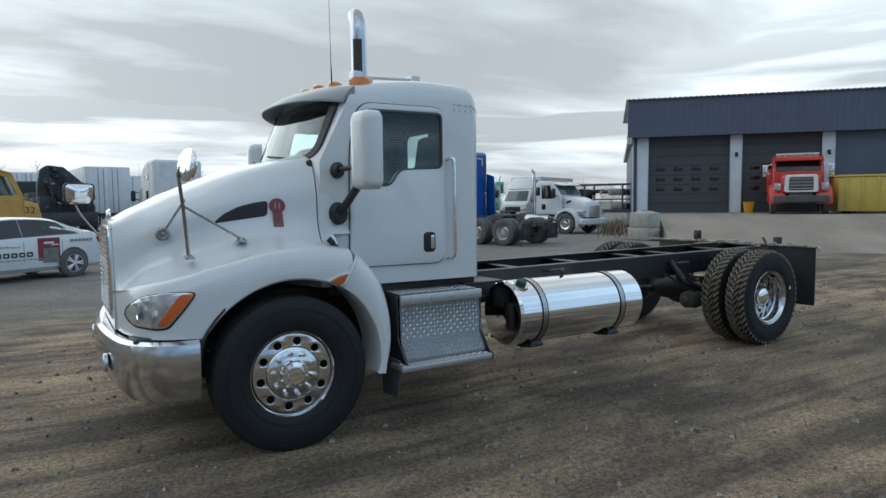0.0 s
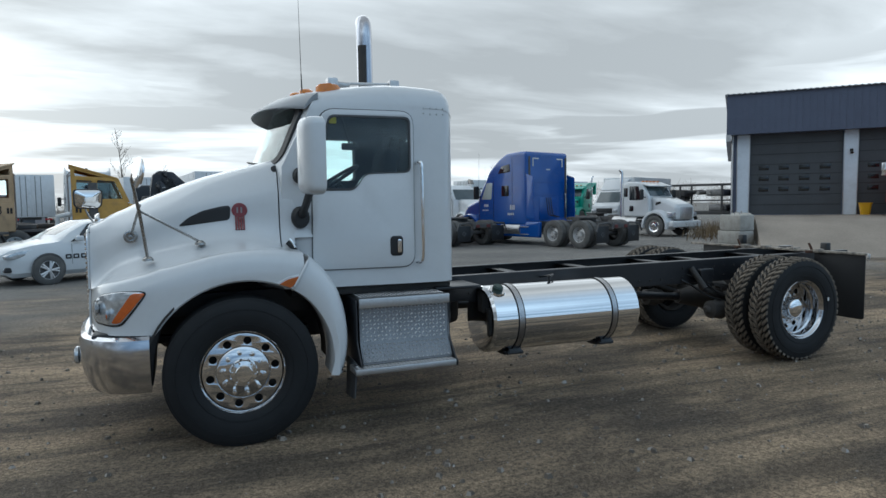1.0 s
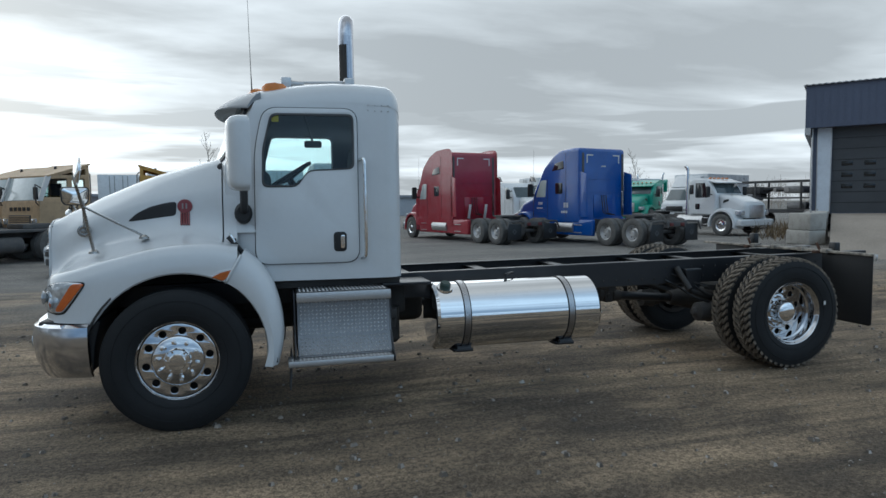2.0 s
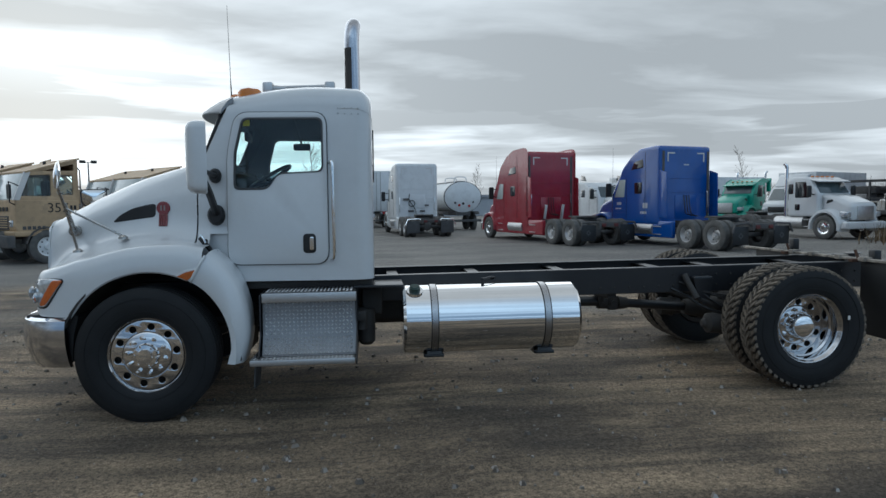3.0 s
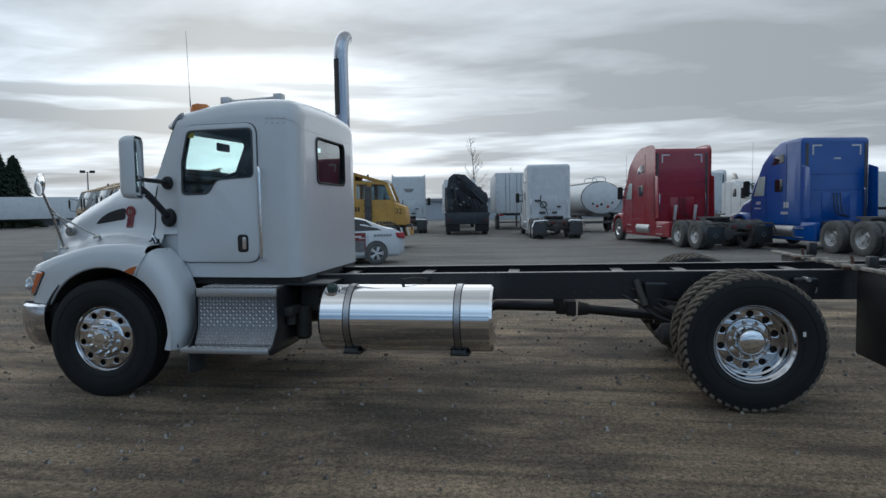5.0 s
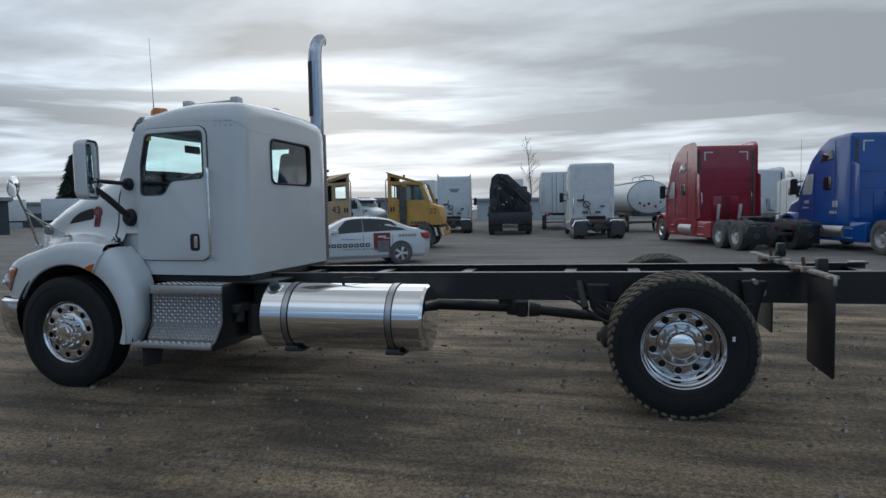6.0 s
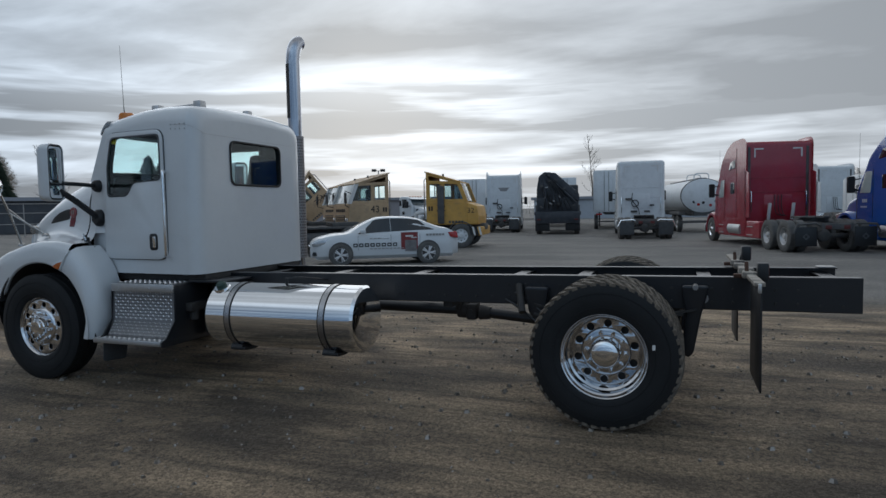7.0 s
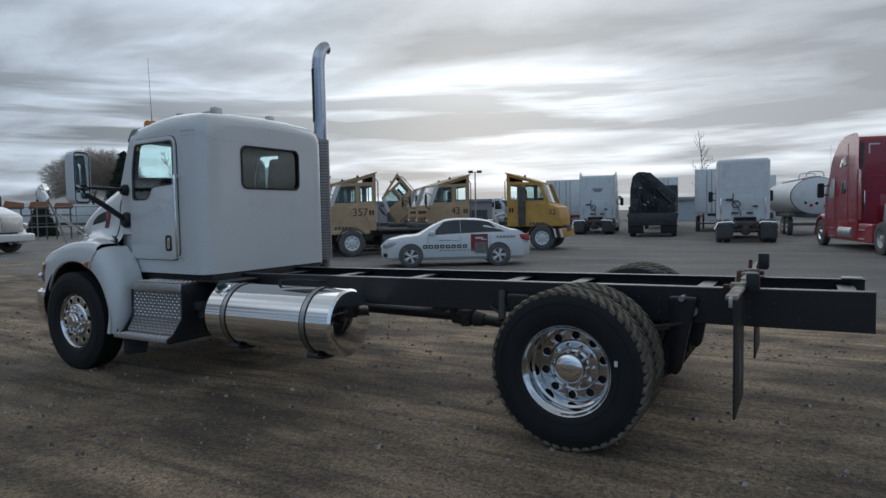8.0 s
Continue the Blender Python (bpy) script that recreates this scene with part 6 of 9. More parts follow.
    part("bumper", bm, CHROME, t)
    bm = B()
    slab(bm, soften([(f + 0.84, 0.8), (f + 0.93, 0.8), (f + 0.90, 1.3), (f + 0.80, 1.45)], 0.03), -0.5, 0.5, 0.04)
    part("grille", bm, CHROME, hood)
    # the sleeper's back wall
    if emblem:
        bm = B()
        plate(bm, soften([(-0.42, 3.05), (0.42, 3.05), (0.30, 2.95), (0.22, 2.80), (-0.22, 2.80), (-0.30, 2.95)], 0.03), [], 0.006, 0, Matrix.Translation((back - 0.009, 0, 0)) @ FRONT)
        part("emblem", bm, STEEL, body)
    if not fairing:
        bm = B()
        box(bm, back - 0.05, back - 0.022, -0.45, 0.45, 1.45, 2.2, 0.01)
        part("equipment_panel", bm, WHITE_OLD, body)
        bm = B()
        bent_tube(bm, [(back - 0.08, 0.30 + 0.17 * math.cos(q), 1.72 + 0.17 * math.sin(q)) for q in np.linspace(0, 2 * math.pi, 21)], 0.022, 6)
        bent_tube(bm, curve_pts([(back - 0.06, 0.42, 2.25), (back - 0.10, 0.44, 1.9), (back - 0.12, 0.15, 1.45), (back - 0.3, 0.1, 1.15)], 4), 0.02, 6)
        part("coiled_hose", bm, PLASTIC, t)
        for y, z, q in ((0.62, 1.95, 0.10), (-0.55, 1.62, 0.07), (-0.30, 1.30, 0.09), (0.35, 1.30, 0.10)):
            bm = B()
            box(bm, back - 0.09, back - 0.02, y - q * 1.6, y + q * 1.6, z - q * 0.5, z + q * 0.5, 0.015)
            part("bracket_plate", bm, HAZED_DARK, body)
    corner_marks(t, back - 0.002, roof - 0.28, 0.86)
    for z in (2.52, 2.0):
        bm = B()
        box(bm, back - 0.012, back, -1.0, 1.0, z, z + 0.025, 0.003)
        part("back_rib", bm, paint, body)
    bm = B()
    box(bm, back - 0.02, back, -0.5, 0.5, 1.02, 1.9, 0.01)
    part("back_panel", bm, paint, body)
    if hoses:
        bm = B()
        for k, y in enumerate((-0.12, 0.0, 0.12)):
            bent_tube(bm, curve_pts([(back - 0.05, y, 1.9), (back - 0.16, y + 0.05, 1.5), (back - 0.2, y, 1.2), (back - 0.6, y * 0.5, 1.12)], 4), 0.016, 6)
        part("coiled_hoses", bm, PLASTIC, t)
    bm = B()
    rod(bm, (f - 0.55, 1.0, 1.9), (f - 0.6, 1.02, 3.9), 0.008, 0.004, 5)
    part("whip_aerial", bm, PLASTIC, t)
    if letters:
        # a fleet mark, shown as plain bars
        for dx, dz, n, h in ((f - 1.42, 1.55, 3, 0.11), (f - 1.42, 1.38, 4, 0.05), (back + 0.7, 1.42, 3, 0.2), (back + 0.75, 1.2, 4, 0.09)):
            for k in range(n):
                bm = B()
                box(bm, dx + 0.10 * k, dx + 0.10 * k + 0.075, 1.191, 1.194, dz, dz + h)
                part("lettering_bar", bm, PALE_INK, body)
        bm = B()
        box(bm, back - 0.008, back, -0.14, 0.10, 3.02, 3.07)
        part("lettering_bar", bm, PALE_INK, body)
    return t


def turned_pose(x, y, heading):
    return pose(x, y, 0, 0, 0, heading)


sleeper_tractor("dark blue sleeper tractor with pale corner strips on its back", BLUE, turned_pose(13.88, 15.40, 104.0), 5.2, 1.43, 3.78)
sleeper_tractor("dark red sleeper tractor with pale corner strips on its back", RED, turned_pose(10.02, 18.98, 104.7), 6.0, 2.1, 3.92, struts=True, letters=False)
sleeper_tractor("weathered white sleeper tractor seen from behind", WHITE_OLD, turned_pose(4.35, 27.75, 97.0), 5.4, 1.4, 3.95, letters=False, fairing=False, hoses=False, rounding=0.17)
sleeper_tractor("weathered white sleeper tractor beside the crane truck", WHITE_OLD, turned_pose(-5.3, 36.8, 101.0), 5.2, 1.3, 3.95, letters=False, fairing=False, hoses=False, rounding=0.26, emblem=True)
sleeper_tractor("white sleeper tractor standing behind the red one", WHITE_OLD, turned_pose(15.3, 36.6, 118.0), 5.2, 1.3, 3.75, letters=False)
sleeper_tractor("white sleeper tractor nosing out behind the blue one", WHITE_OLD, turned_pose(15.0, 33.4, -82.0), 5.2, 1.4, 2.9, letters=False)


def day_cab(label, paint, m, group="parked day cabs", stack=True, wedge=False):
    """A short conventional tractor; x = 0 at its first drive axle."""
    t = thing("day_cab_truck", label, "truck", group, m)
    f = 4.1
    chassis_parts(t, -2.0, f + 0.5, (0.0, -1.32), brackets=False)
    bm = B()
    slab(bm, soften([(f - 1.95, 0.95), (f - 1.95, 2.60), (f - 1.7, 2.72), (f - 1.0, 2.68), (f - 0.82, 2.55), (f - 0.42, 1.95), (f - 0.40, 0.95)], 0.10, 4), -1.02, 1.02, 0.10, 3)
    body = part("cab_body", bm, paint, t, angle=30)
    bm = B()
    slab(bm, soften([(f - 0.5, 0.85), (f - 0.5, 1.98), (f + 0.2, 1.82), (f + 0.85, 1.55), (f + 0.98, 1.4), (f + 0.98, 0.8)], 0.12, 4), -0.78, 0.78, 0.2, 3)
    hood = part("hood", bm, paint, t, angle=30)
    bm = B()
    box(bm, f + 0.95, f + 1.01, -0.48, 0.48, 0.82, 1.42, 0.03)
    part("grille", bm, DULL_ALU, hood)
    bm = B()
    slab(bm, soften([(f + 0.75, 0.45), (f + 1.08, 0.45), (f + 1.1, 0.74), (f + 0.85, 0.78)], 0.06), -1.15, 1.15, 0.08)
    part("bumper", bm, paint, t)
    end_pane(t, [(-0.86, 0), (0.86, 0), (0.82, 0.66), (-0.82, 0.66)], 0, "windscreen", SKY_LIT_GLASS, 0.02).matrix_basis = Matrix.Translation((f - 0.43, 0, 1.98)) @ Matrix.Rotation(radians(-33), 4, "Y")
    bm = B()
    slab(bm, soften([(f - 0.98, 2.56), (f - 0.45, 2.44), (f - 0.44, 2.49), (f - 0.98, 2.64)], 0.02), -0.95, 0.95, 0.02)
    part("sun_visor", bm, paint, t)
    for y in (-0.6, -0.3, 0, 0.3, 0.6):
        bm = B()
        box(bm, f - 1.12, f - 1.0, y - 0.05, y + 0.05, 2.68, 2.74, 0.015)
        part("roof_marker_lamp", bm, AMBER, t)
    for s in (-1, 1):
        bm, loops = B(), []
        for i in range(15):
            a = radians(-12 + 200 * i / 14)
            loops.append([(f + r * math.cos(a), s * y, 0.51 + r * math.sin(a)) for r, y in ((0.60, 0.6), (0.60, 1.15), (0.63, 1.19), (0.72, 1.18), (0.78, 1.06), (0.80, 0.6))])
        rings(bm, loops)
        part("fender", bm, paint, hood)
        yard_wheel(t, f, s * 1.05, rim=CHROME)
        bm = B()
        slab(bm, soften([(f + 0.55, 0.95), (f + 0.93, 0.95), (f + 0.93, 1.16), (f + 0.6, 1.2)], 0.05), min(s * 0.72, s * 1.0), max(s * 0.72, s * 1.0), 0.04)
        part("headlamp", bm, LENS, hood)
        pane(t, [(f - 1.55, 1.78), (f - 0.82, 1.78), (f - 1.02, 2.48), (f - 1.55, 2.48)], s * 1.024, "door_window")
        pane(t, [(f - 1.9, 1.95), (f - 1.66, 1.95), (f - 1.66, 2.4), (f - 1.9, 2.4)], s * 1.024, "quarter_window")
        pane(t, [(f - 1.55, 1.22), (f - 1.3, 1.22), (f - 1.3, 1.5), (f - 1.55, 1.5)], s * 1.024, "low_door_window")
        pane(hood, [(f - 0.2, 1.5), (f + 0.12, 1.6), (f + 0.12, 1.7), (f - 0.15, 1.66)], s * 0.784, "side_vent", PLASTIC)
        bm = B()
        rings(bm, [[(f - 0.62 + d, s * (1.32 + a), 2.05 + b) for a, b in [(p * k, q * k) for p, q in rounded(-0.1, -0.25, 0.1, 0.25, 0.05, 3)]] for d, k in ((0.09, 0.7), (0.06, 1), (-0.02, 1))])
        bent_tube(bm, [(f - 0.6, s * 0.98, 1.9), (f - 0.62, s * 1.25, 1.95)], 0.025, 6)
        part("mirror", bm, PLASTIC, t)
        bm = B()
        rod(bm, (f - 2.6, s * 0.85, 0.68), (f - 1.1, s * 0.85, 0.68), 0.28, seg=20)
        part("fuel_tank", bm, DULL_ALU, t)
        for z in (0.5, 0.8):
            bm = B()
            box(bm, f - 1.0, f - 0.72, min(s * 0.9, s * 1.12), max(s * 0.9, s * 1.12), z, z + 0.04, 0.008)
            part("step", bm, DULL_ALU, t)
    for s in ((-1, 1) if wedge else (-1,) if stack else ()):
        bm = B()
        bent_tube(bm, [(f - 2.15, s * 0.88, 0.9), (f - 2.15, s * 0.88, 3.1)] + curve_pts([(f - 2.15, s * 0.88, 3.15), (f - 2.17, s * 0.9, 3.26), (f - 2.25, s * 0.92, 3.34)], 3), 0.075, 12)
        part("exhaust_pipe", bm, CHROME, t, "chrome exhaust stack")
    if wedge:
        bm = B()
        slab(bm, soften([(f - 1.0, 2.66), (f - 2.0, 2.66), (f - 2.75, 2.95), (f - 2.7, 2.1), (f - 2.55, 2.1), (f - 2.5, 2.78), (f - 1.6, 2.86)], 0.05), -1.0, 1.0, 0.05)
        part("roof_wedge", bm, paint, t)
    return t


day_cab("white day cab truck with a chrome stack", WHITE, turned_pose(20.94, 23.15, -76.3))
day_cab("teal green day cab truck with twin stacks, parked nose-out", GREEN, turned_pose(29.57, 36.43, 211.5) @ Matrix.Scale(1.1, 4), wedge=True)
day_cab("white day cab truck far across the yard", WHITE, turned_pose(-17.0, 44.0, -25.0), stack=False)
day_cab("white day cab truck at the edge of the yard", WHITE, turned_pose(-32.4, 8.7, 24.0) @ Matrix.Scale(1.25, 4), stack=False)


def box_truck(label, m, paint, body_paint, group=""):
    """A van-bodied truck with a snub cab; x = 0 at its rear axle."""
    t = thing("box_truck", label, "truck", group, m)
    bm = B()
    box(bm, -1.6, 4.2, -1.22, 1.22, 0.95, 3.45, 0.04)
    body = part("van_body", bm, body_paint, t)
    for s in (-1, 1):
        for x in np.arange(-1.4, 4.2, 0.6):
            bm = B()
            box(bm, x - 0.02, x + 0.02, s * 1.222 - 0.008, s * 1.222 + 0.008, 1.0, 3.4)
            part("rib", bm, body_paint, body)
        yard_wheel(t, 0, s * 1.05, 0.48, deep=True)
        yard_wheel(t, 5.0, s * 1.0, 0.48)
    bm = B()
    slab(bm, soften([(4.25, 0.6), (4.25, 2.55), (4.6, 2.62), (5.2, 2.5), (5.75, 1.65), (6.15, 1.5), (6.2, 0.6)], 0.14, 4), -1.05, 1.05, 0.14, 3)
    part("cab_body", bm, paint, t, angle=30)
    end_pane(t, [(-0.9, 0), (0.9, 0), (0.82, 0.86), (-0.82, 0.86)], 0, "windscreen", SKY_LIT_GLASS, 0.02).matrix_basis = Matrix.Translation((5.74, 0, 1.70)) @ Matrix.Rotation(radians(-33), 4, "Y")
    bm = B()
    slab(bm, soften([(4.2, 2.55), (5.1, 2.55), (4.5, 3.3), (4.2, 3.35)], 0.1), -0.95, 0.95, 0.1)
    part("wind_deflector", bm, paint, t)
    bm = B()
    box(bm, 6.18, 6.24, -0.6, 0.6, 0.95, 1.3, 0.03)
    part("grille", bm, PLASTIC, t)
    for s in (-1, 1):
        bm = B()
        box(bm, 6.12, 6.22, min(s * 0.65, s * 1.0), max(s * 0.65, s * 1.0), 1.0, 1.22, 0.03)
        part("headlamp", bm, LENS, t)
        pane(t, [(4.5, 1.6), (5.4, 1.6), (5.1, 2.35), (4.5, 2.4)], s * 1.054, "door_window")
    bm = B()
    box(bm, -1.6, 5.8, -0.45, 0.45, 0.7, 0.95, 0.02)
    part("frame_rail", bm, HAZED_DARK, t)
    return t


box_truck("white van-bodied truck facing the yard", turned_pose(32.26, 33.17, 203.7), WHITE, WHITE_OLD, "parked box trucks")


def semi_trailer(label, m, length=12.0, paint=None, top=4.05):
    """A closed trailer; x = 0 at its tail, it reaches forward."""
    paint = paint or WHITE_OLD
    t = thing("semi_trailer", label, "trailer", "parked trailers", m)
    bm = B()
    box(bm, 0.0, length, -1.28, 1.28, 1.2, top, 0.03)
    body = part("van_body", bm, paint, t)
    for x in np.arange(0.5, length, 1.2):
        for s in (-1, 1):
            bm = B()
            box(bm, x - 0.03, x + 0.03, s * 1.283 - 0.01, s * 1.283 + 0.01, 1.25, top - 0.06)
            part("side_post", bm, paint, body)
    for s in (-1, 1):
        bm = B()
        box(bm, -0.02, 0.0, min(s * 0.03, s * 1.2), max(s * 0.03, s * 1.2), 1.3, top - 0.1, 0.004)
        door = part("tail_door", bm, paint, t)
        bm = B()
        for y in (0.25, 0.55):
            rod(bm, (-0.04, s * y, 1.25), (-0.04, s * y, top - 0.1), 0.018, seg=6)
        part("lock_rod", bm, STEEL, door)
        for x in (1.2, 2.5):
            yard_wheel(t, x, s * 1.1)
        bm = B()
        box(bm, -0.03, -0.01, min(s * 0.7, s * 1.1), max(s * 0.7, s * 1.1), 1.0, 1.12, 0.01)
        part("tail_lamp", bm, RED_LENS, t)
        bm = B()
        rod(bm, (length - 2.4, s * 0.8, 0.0), (length - 2.4, s * 0.8, 1.2), 0.07, seg=8)
        part("landing_leg", bm, HAZED_DARK, t)
    bm = B()
    box(bm, 0.2, length - 0.3, -0.5, 0.5, 1.02, 1.2, 0.02)
    box(bm, 0.0, 0.1, -1.1, 1.1, 0.5, 0.6, 0.01)
    part("underframe", bm, HAZED_DARK, t)
    return t


semi_trailer("grey-white van trailer behind the sleeper tractor", turned_pose(1.75, 39.8, 97.0), 10.0, WHITE_OLD, 4.1)
semi_trailer("white van trailer parked beyond the yard tractors", turned_pose(-9.2, 41.5, 100.0), 12.0, WHITE_OLD, 3.9)
semi_trailer("white van trailer in the back row", turned_pose(-3.0, 46.5, 100.0), 12.0, WHITE_OLD, 4.0)
semi_trailer("white van trailer in the back row", turned_pose(3.6, 50.0, 100.0), 12.0, WHITE_OLD, 4.0)
semi_trailer("long white trailer beyond the blue tractor", turned_pose(20.5, 41.0, 12.0), 13.0, WHITE_OLD, 3.6)
semi_trailer("long white trailer at the far side of the yard", turned_pose(-64.1, 59.1, 45.0), 12.0, WHITE_OLD, 3.9)
semi_trailer("long white trailer at the far side of the yard", turned_pose(-71.0, 30.0, 60.0), 12.0, WHITE_OLD, 3.3)
semi_trailer("white trailer standing apart at the far side", turned_pose(-69.5, 53.0, 45.0), 6.5, WHITE_OLD, 3.8)


def tanker(m):
    t = thing("tank_trailer", "pale oval tank trailer with a dark end ring", "trailer", "", m)
    bm = B()
    loop = [(1.2 * math.cos(a), 0.95 * math.sin(a)) for a in np.linspace(0, 2 * math.pi, 36, endpoint=False)]
    rings(bm, [[(x, y * s, 2.1 + z * s) for y, z in loop] for x, s in ((-0.22, 0.25), (-0.16, 0.7), (0.0, 1.0), (9.0, 1.0), (9.2, 0.7))])
    tank = part("tank", bm, WHITE_OLD, t, angle=50)
    bm = B()
    rings(bm, [[(x, y * s, 2.1 + z * s) for y, z in loop] for x, s in ((0.02, 1.0), (0.0, 1.03), (0.12, 1.03), (0.14, 1.0))], True, False)
    part("end_ring", bm, HAZED_DARK, tank)
    bm = B()
    box(bm, 0.3, 8.5, -0.25, 0.25, 3.04, 3.12, 0.02)
    part("walkway", bm, STEEL, tank)
    for x in (0.5, 2.4):
        bm = B()
        bent_tube(bm, curve_pts([(x, -0.4, 3.0), (x, -0.36, 3.32), (x, 0, 3.38), (x, 0.36, 3.32), (x, 0.4, 3.0)], 4), 0.03, 6)
        part("roll_hoop", bm, WHITE_OLD, tank)
    for k, (y, z) in enumerate(((0.55, 1.75), (0.3, 1.6), (0.05, 1.7), (-0.35, 1.55), (-0.6, 1.8))):
        bm = B()
        turned(bm, [(0.0, -0.04), (0.08, -0.035), (0.09, 0.0)], (-0.175 + 0.06 * abs(y), y, z), "x", 12)
        part("placard", bm, RED_LENS if k % 2 else SEAL, tank)
    bm = B()
    box(bm, 0.0, 9.0, -0.5, 0.5, 0.95, 1.25, 0.03)
    box(bm, -0.1, 0.0, -1.2, 1.2, 0.55, 0.7, 0.02)
    part("underframe", bm, HAZED_DARK, t)
    for s in (-1, 1):
        for x in (1.2, 2.5):
            yard_wheel(t, x, s * 1.08)
        bm = B()
        slab(bm, soften([(0.3, 1.0), (3.4, 1.0), (3.2, 1.2), (0.5, 1.2)], 0.08), min(s * 0.85, s * 1.25), max(s * 0.85, s * 1.25), 0.05)
        part("fender", bm, HAZED_DARK, t)


tanker(turned_pose(7.35, 33.3, 101.0))


def crane_truck(m):
    """A dark flatbed with a folded loader crane; x = 0 at its tail."""
    t = thing("crane_truck", "black truck with a folded hydraulic loader crane", "truck", "", m)
    bm = B()
    box(bm, 0.0, 6.5, -1.25, 1.25, 1.05, 1.25, 0.03)
    part("deck", bm, CRANE_BLACK, t)
    bm = B()
    box(bm, 0.0, 8.0, -0.5, 0.5, 0.7, 1.05, 0.02)
    box(bm, -0.05, 0.0, -1.2, 1.2, 0.6, 1.2, 0.02)
    part("frame", bm, CRANE_BLACK, t)
    for s in (-1, 1):
        for x in (1.0, 2.3):
            yard_wheel(t, x, s * 1.05)
        bm = B()
        box(bm, -0.08, -0.04, min(s * 0.9, s * 1.1), max(s * 0.9, s * 1.1), 0.78, 0.86, 0.01)
        part("tail_lamp", bm, DULL_RED, t)
        bm = B()
        box(bm, 0.10, 0.12, min(s * 0.42, s * 1.2), max(s * 0.42, s * 1.2), 0.20, 0.72, 0.004)
        part("mud_flap", bm, PLASTIC, t)
        bm = B()
        box(bm, 0.35, 0.65, min(s * 0.9, s * 1.2), max(s * 0.9, s * 1.2), 0.35, 1.6, 0.03)
        part("outrigger", bm, HAZED_DARK, t)
    bm = B()
    box(bm, 6.6, 8.4, -1.2, 1.2, 0.8, 2.9, 0.1, 3)
    part("cab_body", bm, FRAME_BLACK, t)
    bm = B()
    box(bm, 0.25, 1.25, -1.12, 1.12, 1.2, 2.0, 0.06)
    rod(bm, (0.8, 0, 1.9), (0.8, 0, 2.6), 0.24, seg=14)
    crane = part("crane_column", bm, CRANE_BLACK, t)
    across = Matrix(((0, 0, 1, 0), (1, 0, 0, 0), (0, 1, 0, 0), (0, 0, 0, 1)))
    # the folded arms lie across the deck, one behind another
    arms = (
        (0.45, 0.40, [(1.14, 1.7), (1.12, 2.5), (1.0, 3.2), (0.72, 3.42), (0.30, 3.40), (0.18, 3.15), (0.42, 2.3), (0.45, 1.7)]),
        (0.20, 0.26, [(0.62, 3.36), (0.10, 3.36), (-0.55, 2.75), (-1.16, 2.22), (-1.18, 1.80), (-0.85, 1.85), (0.10, 2.80)]),
        (0.62, 0.30, [(0.40, 3.10), (-0.20, 2.95), (-1.10, 2.05), (-1.05, 1.6), (-0.60, 1.6), (0.45, 2.5)]),
        (0.02, 0.20, [(0.95, 2.75), (0.70, 2.90), (-0.20, 1.95), (-0.15, 1.55), (0.20, 1.60)]),
    )
    for x, deep, outline in arms:
        bm = B()
        plate(bm, soften(outline, 0.09), [], deep, 0.03, Matrix.Translation((x, 0, 0)) @ across)
        arm = part("boom_section", bm, CRANE_BLACK, crane)
        mid = Vector((0, sum(p for p, _ in outline) / len(outline), sum(q for _, q in outline) / len(outline)))
        for p, q in (outline[0], outline[3], outline[-2]):
            bm = B()
            c = Vector((0, p, q)) * 0.82 + mid * 0.18
            rod(bm, (x - 0.03, c.y, c.z), (x + deep + 0.03, c.y, c.z), 0.075, seg=12)
            part("pivot_pin", bm, HAZED_DARK, arm)
    for p, q in (((0.02, 0.55, 1.7), (0.02, 0.75, 2.9)), ((0.12, -0.95, 1.75), (0.12, 0.05, 2.75)), ((0.30, -0.15, 1.6), (0.30, -0.65, 2.15))):
        bm = B()
        rod(bm, p, Vector(p) + (Vector(q) - Vector(p)) * 0.62, 0.065, seg=10)
        rod(bm, Vector(p) + (Vector(q) - Vector(p)) * 0.6, q, 0.035, seg=8)
        part("ram", bm, CRANE_BLACK, crane)
    for k in range(7):
        bm = B()
        y0 = -0.75 + 0.24 * k
        bent_tube(bm, curve_pts([(0.12, y0, 1.35), (-0.06, y0 * 0.8 + 0.1, 1.9), (0.0, y0 * 0.35 + 0.2, 2.5), (0.15, 0.25 + 0.05 * k, 3.05)], 4), 0.024, 6)
        part("hydraulic_hose", bm, PLASTIC, crane)
    rnd = random.Random(3)
    for k in range(10):
        z = rnd.uniform(1.45, 3.0)
        half = 1.05 - 0.45 * (z - 1.4)
        y = rnd.uniform(-half, half) + 0.12
        bm = B()
        box(bm, -0.02, 0.02, -rnd.uniform(0.04, 0.11), rnd.uniform(0.04, 0.11), -0.035, 0.035, 0.008, m=pose(-0.02, y, z, rnd.uniform(-50, 50), 0, 0))
        part("valve_plate", bm, HAZED_DARK if k % 3 else STEEL, crane)
    for k in range(3):
        bm = B()
        box(bm, 1.4 + 1.6 * k, 2.8 + 1.6 * k, -1.15, 1.15, 1.25, 1.95 + 0.25 * (k % 2), 0.05)
        part("load_crate", bm, HAZED_DARK, t)


crane_truck(turned_pose(-0.62, 31.6, 99.0) @ Matrix.Scale(1.08, 4))


